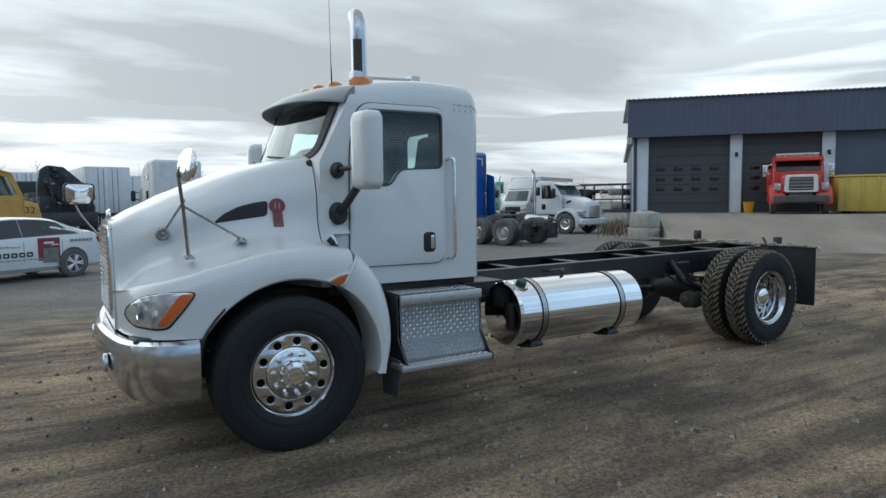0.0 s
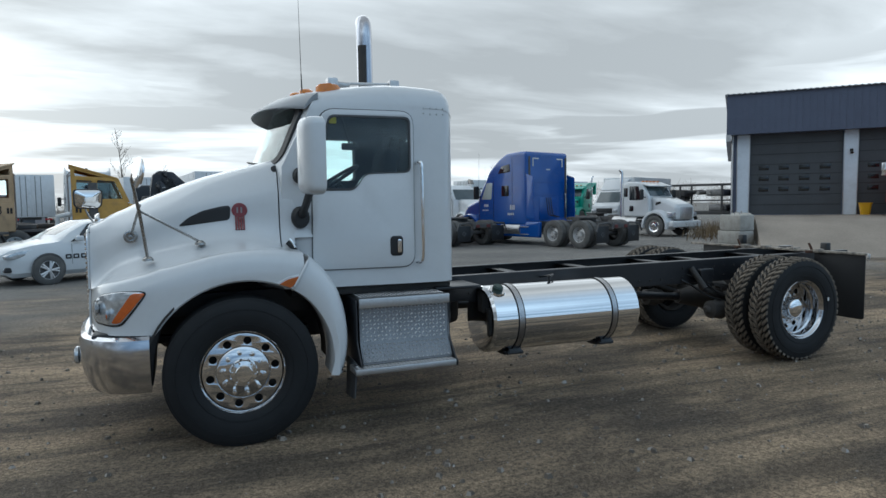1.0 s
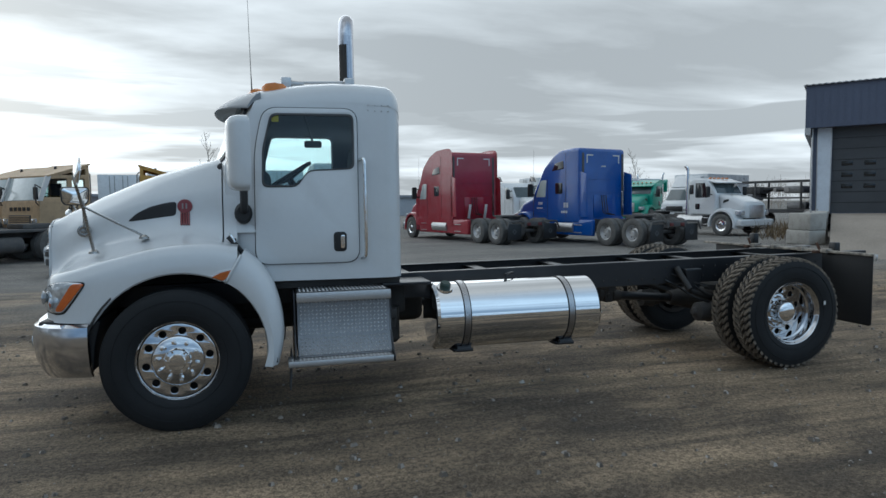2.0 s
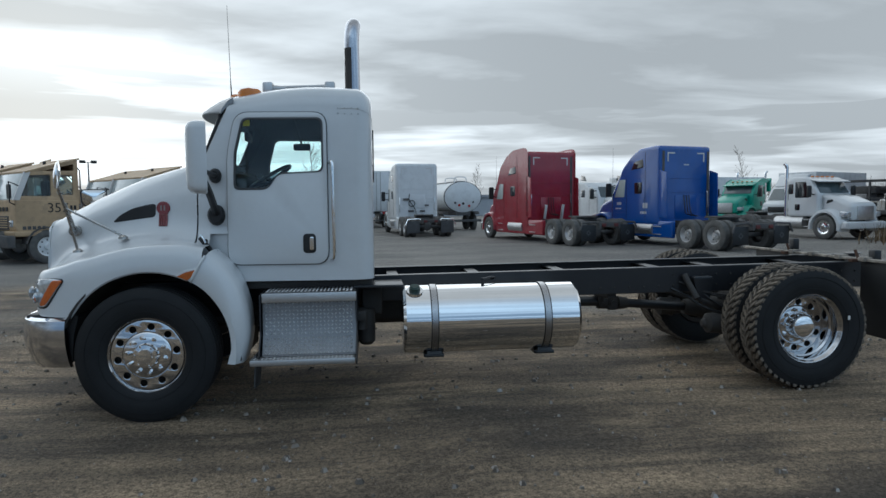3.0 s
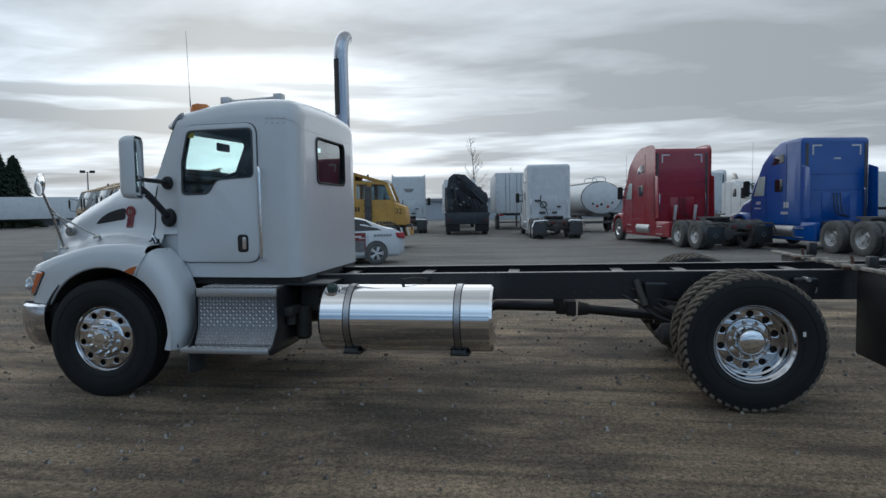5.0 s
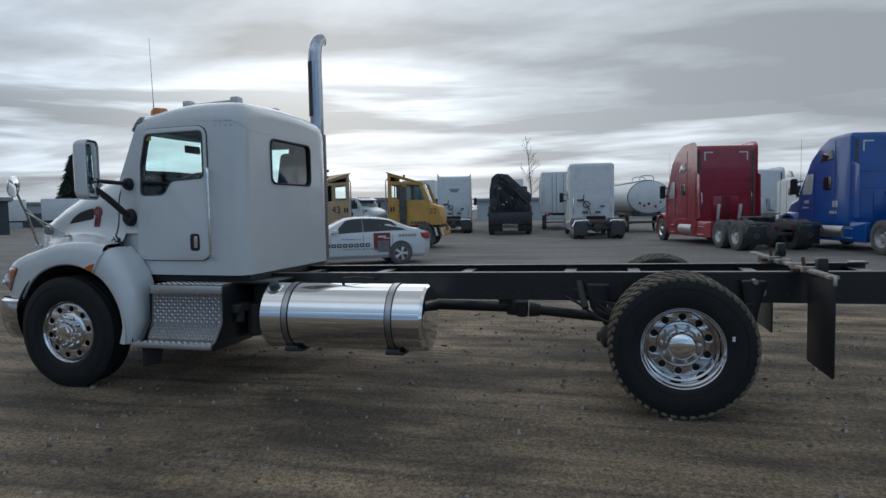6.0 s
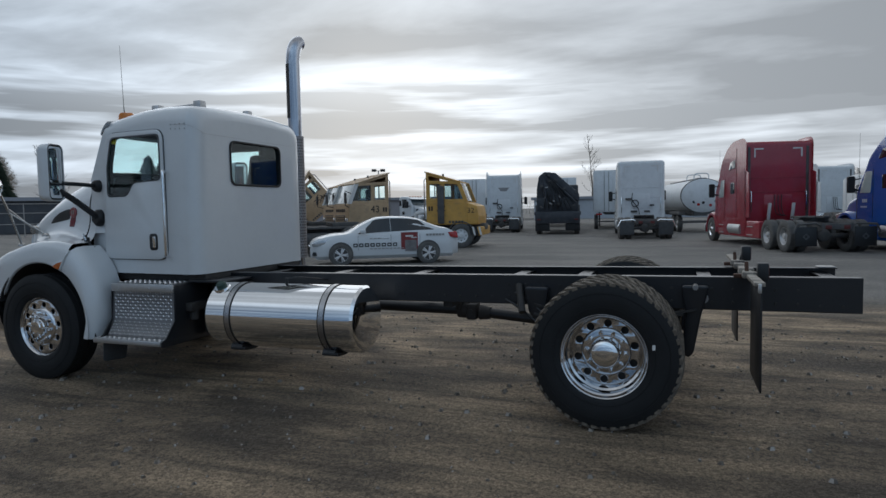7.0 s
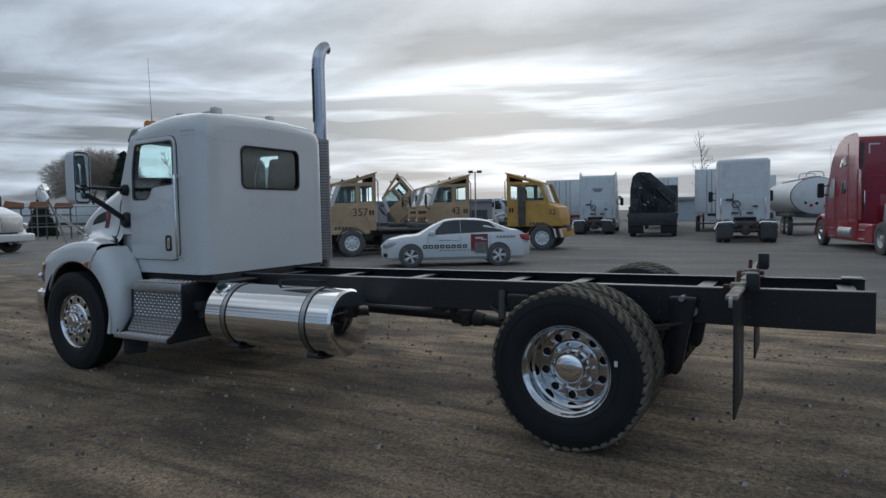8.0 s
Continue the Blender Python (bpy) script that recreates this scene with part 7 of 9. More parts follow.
def yard_tractor(label, number, m, paint, hood=False, tilted=False, group="parked yard tractors"):
    """A terminal tractor with a square cab and a wedge roof; x = 0 at its front axle."""
    t = thing("yard_tractor", label, "tractor", group, m)
    bm = B()
    box(bm, -4.2, 0.9, -0.42, 0.42, 0.72, 0.98, 0.02)
    part("frame", bm, HAZED_DARK, t)
    x0, x1 = (-1.45, 0.25) if hood else (-0.95, 0.78)
    tilt = Matrix.Translation((x1, 0, 1.0)) @ Matrix.Rotation(radians(40), 4, "Y") @ Matrix.Translation((-x1, 0, -1.0)) if tilted else Matrix()
    bm = B()
    slab(bm, soften([(x0, 0.95), (x1, 0.95), (x1 + 0.05, 1.1), (x1, 1.90), (x0, 1.90)], 0.05), -1.1, 1.1, 0.04)
    cab = part("cab_body", bm, paint, t, "", tilt)
    glass_a = soften([(x0 + 0.78, 2.00), (x1 - 0.12, 2.00), (x1 - 0.36, 2.60), (x0 + 0.78, 2.64)], 0.05)
    glass_b = soften([(x0 + 0.16, 2.04), (x0 + 0.62, 2.04), (x0 + 0.62, 2.62), (x0 + 0.16, 2.64)], 0.05)
    wedge = soften([(x0 + 0.12, 2.78), (x1 - 0.75, 2.74), (x0 + 0.12, 2.98)], 0.03)
    for y0, y1 in ((-1.09, -1.02), (1.02, 1.09)):
        bm = B()
        plate(bm, soften([(x0, 1.88), (x1, 1.88), (x1 - 0.32, 2.68), (x0, 3.12)], 0.03), [glass_a, glass_b, wedge], y1 - y0, 0.012, side_at(y1))
        part("cab_side", bm, paint, cab)
        for k, g in enumerate((glass_a, glass_b)):
            bm = B()
            plate(bm, g, [], 0.012, 0, side_at((y0 + y1) / 2))
            part("side_window", bm, GLASS if k else CAB_GLASS, cab).visible_shadow = False
    bm = B()
    rings(bm, [[(x, y, z) for y in (-1.12, 1.12) for z in ((zz, zz + 0.05) if y < 0 else (zz + 0.05, zz))] for x, zz in ((x0 - 0.05, 3.12), (x1 - 0.28, 2.67))])
    part("wedge_roof", bm, paint, cab)
    bm = B()
    box(bm, x0 + 0.02, x1 - 0.40, -1.02, 1.02, 2.68, 2.72)
    part("roof_lining", bm, paint, cab)
    # windscreen: outside the hooded cab its sky reflection is painted in as pale colour
    end_pane(cab, [(-1.0, 0), (1.0, 0), (1.0, 0.86), (-1.0, 0.86)], 0, "windscreen", GLASS if hood else SKY_LIT_PANE, 0.01).matrix_basis = Matrix.Translation((x1 - 0.01, 0, 1.90)) @ Matrix.Rotation(radians(-20), 4, "Y")
    for y in (-1.06, 1.06):
        bm = B()
        rings(bm, [[(x + d, y + e, z) for d, e in ((-0.10, -0.04), (0.06, -0.04), (0.06, 0.04), (-0.10, 0.04))] for x, z in ((x1 + 0.0, 1.88), (x1 - 0.32, 2.70))])
        part("window_post", bm, paint if hood else PAPER, cab)
    bm = B()
    plate(bm, rounded(-1.02, 1.88, 1.02, 3.10, 0.05), [rounded(-0.8, 2.09, 0.8, 2.62, 0.08)], 0.05, 0.01, Matrix.Translation((x0 + 0.05, 0, 0)) @ FRONT)
    part("cab_back", bm, paint, cab)
    bm = B()
    slab(bm, soften([(0.25, 0.95), (0.72, 0.95), (0.74, 1.3), (0.66, 1.72), (0.25, 1.86)] if hood else [(-0.7, 0.82), (0.86, 0.82), (0.9, 0.98), (-0.7, 0.98)], 0.05), -1.12, 1.12, 0.04)
    part("front_deck", bm, paint, t)
    bm = B()
    fwd = -0.2 if hood else 0.0
    box(bm, 0.86 + fwd, 1.08 + fwd, -1.2, 1.2, 0.5, 0.86, 0.04)
    part("bumper", bm, HAZED_DARK if not hood else paint, t)
    if not hood:
        bm = B()
        box(bm, x1 + 0.02, x1 + 0.06, -0.62, 0.62, 1.02, 1.42, 0.01)
        grille = part("grille", bm, HAZED_DARK, cab)
        for k in range(5):
            bm = B()
            box(bm, x1 + 0.06, x1 + 0.075, -0.58, 0.58, 1.07 + 0.07 * k, 1.10 + 0.07 * k)
            part("slat", bm, paint, grille)
        for y in (-0.5, -0.25, 0.0, 0.25, 0.5):
            bm = B()
            box(bm, x1 + 0.028, x1 + 0.042, y - 0.08, y + 0.08, 1.56, 1.68)
            part("lettering_bar", bm, INK, cab)
        for s in (-1, 1):
            bm = B()
            bent_tube(bm, [(x1 + 0.0, s * 1.02, 1.75), (x1 + 0.22, s * 1.28, 1.82), (x1 + 0.22, s * 1.28, 2.4), (x1 - 0.1, s * 1.04, 2.3)], 0.02, 6)
            rings(bm, [[(x1 + 0.22 + d, s * 1.3 + a, 2.12 + b) for a, b in rounded(-0.09, -0.2, 0.09, 0.2, 0.03, 3)] for d in (-0.02, 0.04)])
            part("mirror", bm, PLASTIC, cab)
    if hood:
        for s in (-1, 1):
            for k in range(4):
                bm = B()
                plate(bm, [(0.42 + 0.13 * k, 0.52), (0.50 + 0.13 * k, 0.52), (0.42 + 0.13 * k, 0.86), (0.34 + 0.13 * k, 0.86)], [], 0.006, 0, side_at(s * 1.206 + 0.003))
                part("hazard_stripe", bm, PAPER if k % 2 else INK, t)
    for s in (-1, 1):
        yard_wheel(t, 0.0, s * 1.0, 0.5, rim=WHITE_OLD)
        yard_wheel(t, -3.1, s * 1.02, 0.5, rim=WHITE_OLD, deep=True)
        yard_wheel(t, -3.1, s * 0.72, 0.5)
        bm, loops = B(), []
        for i in range(9):
            q = radians(10 + 160 * i / 8)
            loops.append([(r_ * math.cos(q), s * y, 0.5 + r_ * math.sin(q)) for r_, y in ((0.56, 0.75), (0.56, 1.15), (0.6, 1.15), (0.6, 0.75))])
        rings(bm, loops)
        part("wheel_arch", bm, HAZED_DARK, t)
        bm = B()
        box(bm, x1 + 0.0, x1 + 0.07, min(s * 0.7, s * 0.95), max(s * 0.7, s * 0.95), 1.1, 1.3, 0.02)
        part("headlamp", bm, LENS, cab)
        bm = B()
        rod(bm, (-1.2, s * 0.8, 0.55), (-2.2, s * 0.8, 0.55), 0.24, seg=14)
        part("tank", bm, HAZED_DARK, t)
        if number:
            if hood:
                words(number, 0.30, INK, t, Matrix.Translation((0.42, s * 1.124, 1.52)) @ (SIDE if s < 0 else Matrix.Rotation(math.pi, 4, "Z") @ SIDE), "fleet_number", "black fleet number " + number)
            words(number, 0.40, INK, cab, Matrix.Translation((x0 + 0.62, s * 1.106, 1.64)) @ (SIDE if s < 0 else Matrix.Rotation(math.pi, 4, "Z") @ SIDE), "fleet_number", "black fleet number " + number)
        for k in range(2):
            bm = B()
            box(bm, x0 + 0.10 + 0.11 * k, x0 + 0.17 + 0.11 * k, s * 1.105 - 0.003, s * 1.105 + 0.003, 1.54, 1.72)
            part("lettering_bar", bm, INK, cab)
        for k in range(5):
            bm = B()
            box(bm, x1 - 0.75 + 0.13 * k, x1 - 0.66 + 0.13 * k, s * 1.105 - 0.003, s * 1.105 + 0.003, 1.02, 1.12)
            part("lettering_bar", bm, HAZED_DARK, cab)
        bm = B()
        bent_tube(bm, [(x0 - 0.02, s * 0.95, 1.0), (x0 - 0.1, s * 0.98, 1.1), (x0 - 0.1, s * 0.98, 2.8), (x0 - 0.02, s * 0.95, 2.9)], 0.025, 6)
        part("grab_rail", bm, STEEL, cab)
    bm = B()
    box(bm, -3.6, -2.5, -0.45, 0.45, 1.0, 1.16, 0.03)
    box(bm, -4.1, -1.0, -0.95, 0.95, 0.92, 1.0, 0.01)
    part("fifth_wheel", bm, HAZED_DARK, t)
    seat = part("seat", box(B(), x0 + 0.45, x0 + 0.95, -0.3, 0.2, 1.7, 2.02, 0.04), SEAT, cab)
    part("backrest", box(B(), x0 + 0.42, x0 + 0.54, -0.3, 0.2, 1.98, 2.5, 0.04), SEAT, seat)
    bm = B()
    rod(bm, (x1 - 0.35, 0, 1.8), (x1 - 0.52, 0, 2.12), 0.03, seg=6)
    turned(bm, [(0.17, -0.015), (0.2, 0.0), (0.17, 0.015)], (x1 - 0.52, 0, 2.13), "x", 18)
    part("steering_wheel", bm, PLASTIC, cab)
    bm = B()
    rod(bm, (x0 + 0.5, 0, 2.95), (x0 + 0.5, 0, 3.10), 0.055, 0.04, 10)
    part("beacon", bm, PLASTIC, cab)
    if hood:
        bm = B()
        box(bm, -0.95, -0.68, -1.22, -1.1, 1.0, 2.55, 0.03)
        part("exhaust_pipe", bm, HAZED_DARK, t)
        bm = B()
        bent_tube(bm, [(-1.9, -1.05, 0.9), (-1.88, -1.1, 1.42), (-1.5, -1.15, 1.5)], 0.09, 10)
        part("intake_pipe", bm, PAPER, t)
    return t


yard_tractor("weathered yellow yard tractor with a square glazed cab", "357", turned_pose(-8.7, 14.6, 227.0), TAN)
yard_tractor("weathered yellow yard tractor with its cab tipped forward", "354", turned_pose(-12.3, 25.0, 216.0), TAN, tilted=True)
yard_tractor("faded yellow yard tractor with pale window posts", "43", turned_pose(-6.8, 18.6, 227.0), TAN)
yard_tractor("bright yellow yard tractor with a striped bumper", "32", turned_pose(-2.5, 20.1, 8.0), YELLOW, hood=True)
yard_tractor("faded yellow yard tractor beside its twin", "", turned_pose(-8.5, 20.6, 227.0), TAN)
for k in range(4):
    yard_tractor("faded yellow yard tractor at the row's end", "", turned_pose(-10.9 - 2.18 * k, 16.4 + 1.76 * k, 227.0 + k), TAN)


def sedan(m):
    """A white saloon car; x = 0 between its axles."""
    t = thing("sedan", "white saloon car with dark door lettering and a red panel", "car", "", m)

    def section(x, inset=0.0):
        w = eased(x, (-2.3, 0.70), (-2.1, 0.84), (-1.2, 0.895), (0.0, 0.90), (1.3, 0.89), (2.0, 0.83), (2.2, 0.74), (2.28, 0.64))
        belt = eased(x, (-2.3, 0.86), (-2.0, 1.03), (-1.2, 1.03), (0.0, 0.99), (0.9, 0.95), (1.5, 0.89), (2.1, 0.78), (2.28, 0.68))
        roof = eased(x, (-2.3, 0.90), (-1.95, 1.09), (-1.65, 1.16), (-1.0, 1.41), (-0.3, 1.475), (0.3, 1.44), (0.8, 1.22), (1.15, 1.01), (1.6, 0.97), (2.05, 0.87), (2.2, 0.79), (2.28, 0.71))
        cab = max(0.0, min(1.0, (roof - belt - 0.06) / 0.3))
        wr = w * (0.93 - 0.22 * cab)
        low = 0.20 if -2.15 < x < 2.15 else 0.28
        half = [(0, low), (w * 0.86, low), (w * 0.97, low + 0.10), (w, low + 0.32), (w * 0.985, belt - 0.06), (w * 0.95, belt), (w * 0.95 + (wr - w * 0.95) * 0.5, belt + (roof - belt) * 0.48), (wr, roof - 0.045), (wr * 0.82, roof - 0.008), (0, roof)]
        return [(x, y, z) for y, z in half], half

    xs = list(np.linspace(-2.3, 2.28, 44))
    bm = B()
    for s in (-1, 1):
        rings(bm, [[(a, s * b, c) for a, b, c in section(x)[0]] for x in xs], False, False)
    bmesh.ops.remove_doubles(bm, verts=bm.verts, dist=1e-4)
    for x, rev in ((xs[0], 0), (xs[-1], 1)):
        h = section(x)[1]
        bm.faces.new([bm.verts.new((x, y, z)) for y, z in [(-b, c) for b, c in h[1:-1]] + [(b, c) for b, c in reversed(h[1:-1])]])
    body = part("body", bm, WHITE, t, angle=30)
    for s in (-1, 1):
        for x0, x1, x2, x3 in ((-0.148, 0.86, 0.36, -0.148), (-1.52, -0.160, -0.160, -1.06)):
            bm = B()
            lo = [(x0 + (x1 - x0) * k / 5, 0.04) for k in range(6)]
            hi = [(x3 + (x2 - x3) * k / 5, 0.96) for k in range(6)]

            def skin(x, f):
                h = section(x)[1]
                a, b = h[5], h[7]
                return (x, s * (a[0] + (b[0] - a[0]) * f + 0.008), a[1] + (b[1] - a[1]) * f)
            rings(bm, [[skin(*p) for p in lo], [skin(lo[k][0] + (hi[k][0] - lo[k][0]) * 0.5, 0.5) for k in range(6)], [skin(*p) for p in hi]], False, False)
            part("side_window", bm, DARK_GLASS, body)
        for x in (-1.31, 1.375):
            bm = B()
            turned(bm, [(0.0, 0.0), (0.36, 0.0), (0.37, 0.012), (0.0, 0.012)], (x, s * 0.895, 0.36), "y", 28)
            part("wheel_arch", bm, HAZED_DARK, body)
            o = yard_wheel(t, x, s * 0.835, 0.335, 0.205, rim=CAR_DISH)
            if not any(c.name.startswith("spokes") for c in o.children):
                bm = B()
                for k in range(5):
                    q = 2 * math.pi * k / 5
                    for w_ in (-0.16, 0.16):
                        rod(bm, (0.03 * math.cos(q), -0.102, 0.03 * math.sin(q)), (0.212 * math.cos(q + w_), -0.094, 0.212 * math.sin(q + w_)), 0.026, 0.021, 6)
                rod(bm, (0, -0.09, 0), (0, -0.112, 0), 0.045, 0.04, 14)
                turned(bm, [(0.198, -0.07), (0.208, -0.098), (0.224, -0.098), (0.234, -0.078)], seg=28)
                part("spokes", bm, CAR_RIM, o)
        bm = B()
        box(bm, 0.62, 0.80, min(s * 0.93, s * 1.05), max(s * 0.93, s * 1.05), 0.98, 1.10, 0.03)
        part("door_mirror", bm, WHITE, t)
        bm = B()
        for x in (-0.15, 0.85, -1.05):
            bent_tube(bm, [(x, s * 0.897, 0.45), (x, s * 0.892, 0.92)], 0.004, 4)
        part("door_gap", bm, SEAL, body)
        for x in (-0.05, -0.95):
            bm = B()
            box(bm, x, x + 0.18, s * 0.90 - 0.012, s * 0.90 + 0.012, 0.80, 0.83, 0.006)
            part("door_handle", bm, WHITE, t)
        bm = B()
        slab(bm, soften([(1.66, 0.735), (2.06, 0.615), (2.222, 0.62), (2.225, 0.71), (1.98, 0.80), (1.70, 0.835)], 0.03), min(s * 0.47, s * 0.838), max(s * 0.47, s * 0.838), 0.02)
        part("headlamp", bm, LENS, t)
        bm = B()
        slab(bm, soften([(-2.28, 0.76), (-2.02, 0.80), (-1.95, 0.95), (-2.24, 0.97)], 0.03), min(s * 0.58, s * 0.862), max(s * 0.58, s * 0.862), 0.02)
        part("tail_lamp", bm, RED_LENS, t)
        # the door lettering as plain bars, a red and grey panel behind it
        for k in range(8):
            bm = B()
            plate(bm, rounded(0.868 - 0.172 * k, 0.565, 1.0 - 0.172 * k, 0.675, 0.02, 2), [rounded(0.898 - 0.172 * k, 0.597, 0.97 - 0.172 * k, 0.643, 0.01, 2)], 0.006, 0, side_at(s * 0.903 + 0.003))
            part("lettering_bar", bm, INK, body)
        for z, n in ((0.49, 11), (0.80, 5)):
            for k in range(n):
                bm = B()
                box(bm, 0.5 - 0.12 * k - 0.09, 0.5 - 0.12 * k, s * 0.901 - 0.003, s * 0.901 + 0.003, z, z + 0.025)
                part("lettering_bar", bm, STEEL, body)
        for k in range(6):
            bm = B()
            box(bm, -1.25 - 0.1 * k - 0.07, -1.25 - 0.1 * k, s * 0.90 - 0.004, s * 0.90 + 0.004, 0.86, 0.92)
            part("lettering_bar", bm, STEEL, body)
        for x0, x1, z0, z1, mt in ((-0.98, -0.46, 0.46, 0.98, EMBLEM_RED), (-0.94, -0.58, 0.40, 0.74, surface("grey_picture_panel", (0.22, 0.21, 0.21), 0.5, spread=0.5, scale=9)), (-0.84, -0.60, 0.84, 0.89, PAPER)):
            bm = B()
            d = 0.003 if mt is EMBLEM_RED else 0.006
            box(bm, x0, x1, s * 0.9 - d, s * 0.9 + d, z0, z1)
            part("picture_panel", bm, mt, body)
    for x0, x1, f0, f1 in ((0.95, 0.36, 1.12, 1.40), (-1.62, -1.06, 1.15, 1.385)):
        bm = B()
        rows = []
        for k in range(5):
            x = x0 + (x1 - x0) * k / 4
            h = section(x)[1]
            rows.append([(x, y, h[9][1] + 0.008 - 0.05 * (y / 0.7) ** 2) for y in np.linspace(-h[8][0] * 0.95, h[8][0] * 0.95, 7)])
        rings(bm, rows, False, False)
        part("windscreen" if x0 > 0 else "rear_screen", bm, DARK_GLASS, body)
    bm = B()
    box(bm, 2.235, 2.305, -0.46, 0.46, 0.27, 0.44, 0.03)
    part("lower_grille", bm, PLASTIC, t)
    bm = B()
    slab(bm, soften([(2.235, 0.50), (2.312, 0.50), (2.298, 0.60), (2.235, 0.60)], 0.02), -0.47, 0.47, 0.015)
    grille = part("grille", bm, PLASTIC, t)
    bm = B()
    box(bm, 2.24, 2.318, -0.48, 0.48, 0.606, 0.628, 0.008)
    box(bm, 2.30, 2.325, -0.09, 0.09, 0.598, 0.64, 0.008)
    part("chrome_bar", bm, CHROME, grille)
    bm = B()
    slab(bm, soften([(2.235, 0.636), (2.296, 0.636), (2.285, 0.672), (2.235, 0.68)], 0.015), -0.42, 0.42, 0.01)
    part("upper_grille", bm, PLASTIC, grille)
    for s in (-1, 1):
        bm = B()
        slab(bm, soften([(2.03, 0.33), (2.22, 0.33), (2.20, 0.45), (2.03, 0.43)], 0.03), min(s * 0.58, s * 0.775), max(s * 0.58, s * 0.775), 0.02)
        fog = part("fog_recess", bm, PLASTIC, t)
        bm = B()
        turned(bm, [(0.0, 0.02), (0.035, 0.014), (0.045, 0.0)], (2.215, s * 0.66, 0.385), "x", 14)
        part("fog_lamp", bm, LENS, fog)


# same alloy twice: the dish is coloured dark for shade between the spokes
CAR_DISH = surface("shadowed_alloy", (0.07, 0.07, 0.075), 0.5, 0.5, scale=10, spread=0.3)
CAR_RIM = surface("silver_alloy", (0.78, 0.78, 0.79), 0.38, 0.55, scale=10, spread=0.3)
sedan(turned_pose(-2.46, 11.85, 212.5) @ Matrix.Scale(0.955, 4))


def red_truck(m):
    """A red heavy truck with a light bar; x = 0 at its front axle."""
    t = thing("service_truck", "bright red heavy truck with a pale grille, facing out", "truck", "", m)
    bm = B()
    slab(bm, soften([(-2.3, 0.95), (-2.3, 2.4), (-2.05, 2.62), (-1.2, 2.58), (-0.75, 1.95), (-0.7, 0.95)], 0.1, 4), -1.05, 1.05, 0.1, 3)
    part("cab_body", bm, BRIGHT_RED, t)
    bm = B()
    slab(bm, soften([(-0.8, 0.9), (-0.8, 1.85), (0.75, 1.72), (0.85, 1.6), (0.85, 0.9)], 0.1, 4), -0.75, 0.75, 0.1, 3)
    hood = part("hood", bm, BRIGHT_RED, t)
    bm = B()
    plate(bm, soften([(-0.66, 0.95), (0.66, 0.95), (0.62, 1.72), (-0.62, 1.72)], 0.12), [soften([(-0.48, 1.02), (0.48, 1.02), (0.46, 1.6), (-0.46, 1.6)], 0.06)], 0.1, 0.03, Matrix.Translation((0.95, 0, 0)) @ FRONT)
    part("grille_surround", bm, WHITE_OLD, hood)
    bm = B()
    box(bm, 0.84, 0.88, -0.5, 0.5, 1.0, 1.62, 0.01)
    grille = part("grille", bm, HAZED_DARK, hood)
    for k in range(4):
        bm = B()
        box(bm, 0.88, 0.90, -0.48, 0.48, 1.08 + 0.14 * k, 1.13 + 0.14 * k, 0.005)
        part("bar", bm, STEEL, grille)
    bm = B()
    box(bm, 0.85, 1.12, -1.08, 1.08, 0.50, 0.80, 0.05)
    box(bm, 0.62, 0.86, -0.45, 0.45, 0.45, 0.95, 0.03)
    part("bumper", bm, HAZED_DARK, t)
    end_pane(t, [(-0.92, 0), (0.92, 0), (0.88, 0.66), (-0.88, 0.66)], 0, "windscreen", DARK_GLASS, 0.02).matrix_basis = Matrix.Translation((-0.74, 0, 1.95)) @ Matrix.Rotation(radians(-36), 4, "Y")
    bm = B()
    box(bm, -1.6, -1.35, -0.9, 0.9, 2.66, 2.8, 0.04)
    part("light_bar", bm, DULL_ALU, t)
    bm = B()
    slab(bm, soften([(-1.30, 2.52), (-0.80, 2.40), (-0.78, 2.46), (-1.30, 2.66)], 0.02), -1.02, 1.02, 0.02)
    part("sun_visor", bm, BRIGHT_RED, t)
    for y in (-0.75, -0.5, 0.5, 0.75):
        bm = B()
        rod(bm, (-1.25, y, 2.62), (-1.25, y, 2.70), 0.06, 0.04, 10)
        part("roof_lamp", bm, AMBER, t)
    bm = B()
    box(bm, -1.36, -1.30, -0.25, 0.25, 2.60, 2.70, 0.02)
    part("amber_beacon", bm, AMBER_DEEP, t)
    for s in (-1, 1):
        bm, loops = B(), []
        for i in range(13):
            a = radians(-5 + 180 * i / 12)
            loops.append([(r * math.cos(a), s * y, 0.51 + r * math.sin(a)) for r, y in ((0.58, 0.6), (0.58, 1.22), (0.64, 1.26), (0.78, 1.2), (0.86, 1.02), (0.88, 0.6))])
        rings(bm, loops)
        part("fender", bm, BRIGHT_RED, hood)
        yard_wheel(t, 0, s * 1.03, rim=DULL_ALU)
        yard_wheel(t, -4.2, s * 1.05, deep=True)
        bm = B()
        box(bm, 0.72, 0.86, min(s * 0.78, s * 1.05), max(s * 0.78, s * 1.05), 1.05, 1.35, 0.03)
        part("headlamp", bm, LENS, hood)
        bm = B()
        box(bm, -0.95, -0.9, min(s * 1.25, s * 1.45), max(s * 1.25, s * 1.45), 1.7, 2.25, 0.02)
        bent_tube(bm, [(-1.0, s * 1.0, 1.8), (-0.92, s * 1.3, 1.85)], 0.02, 6)
        bent_tube(bm, [(-1.0, s * 1.0, 2.3), (-0.92, s * 1.3, 2.2)], 0.02, 6)
        part("mirror", bm, CHROME, t)
        pane(t, [(-2.0, 1.7), (-1.0, 1.7), (-1.3, 2.4), (-2.0, 2.4)], s * 1.054, "door_window")
    bm = B()
    box(bm, -6.0, -2.4, -1.2, 1.2, 1.0, 2.1, 0.05)
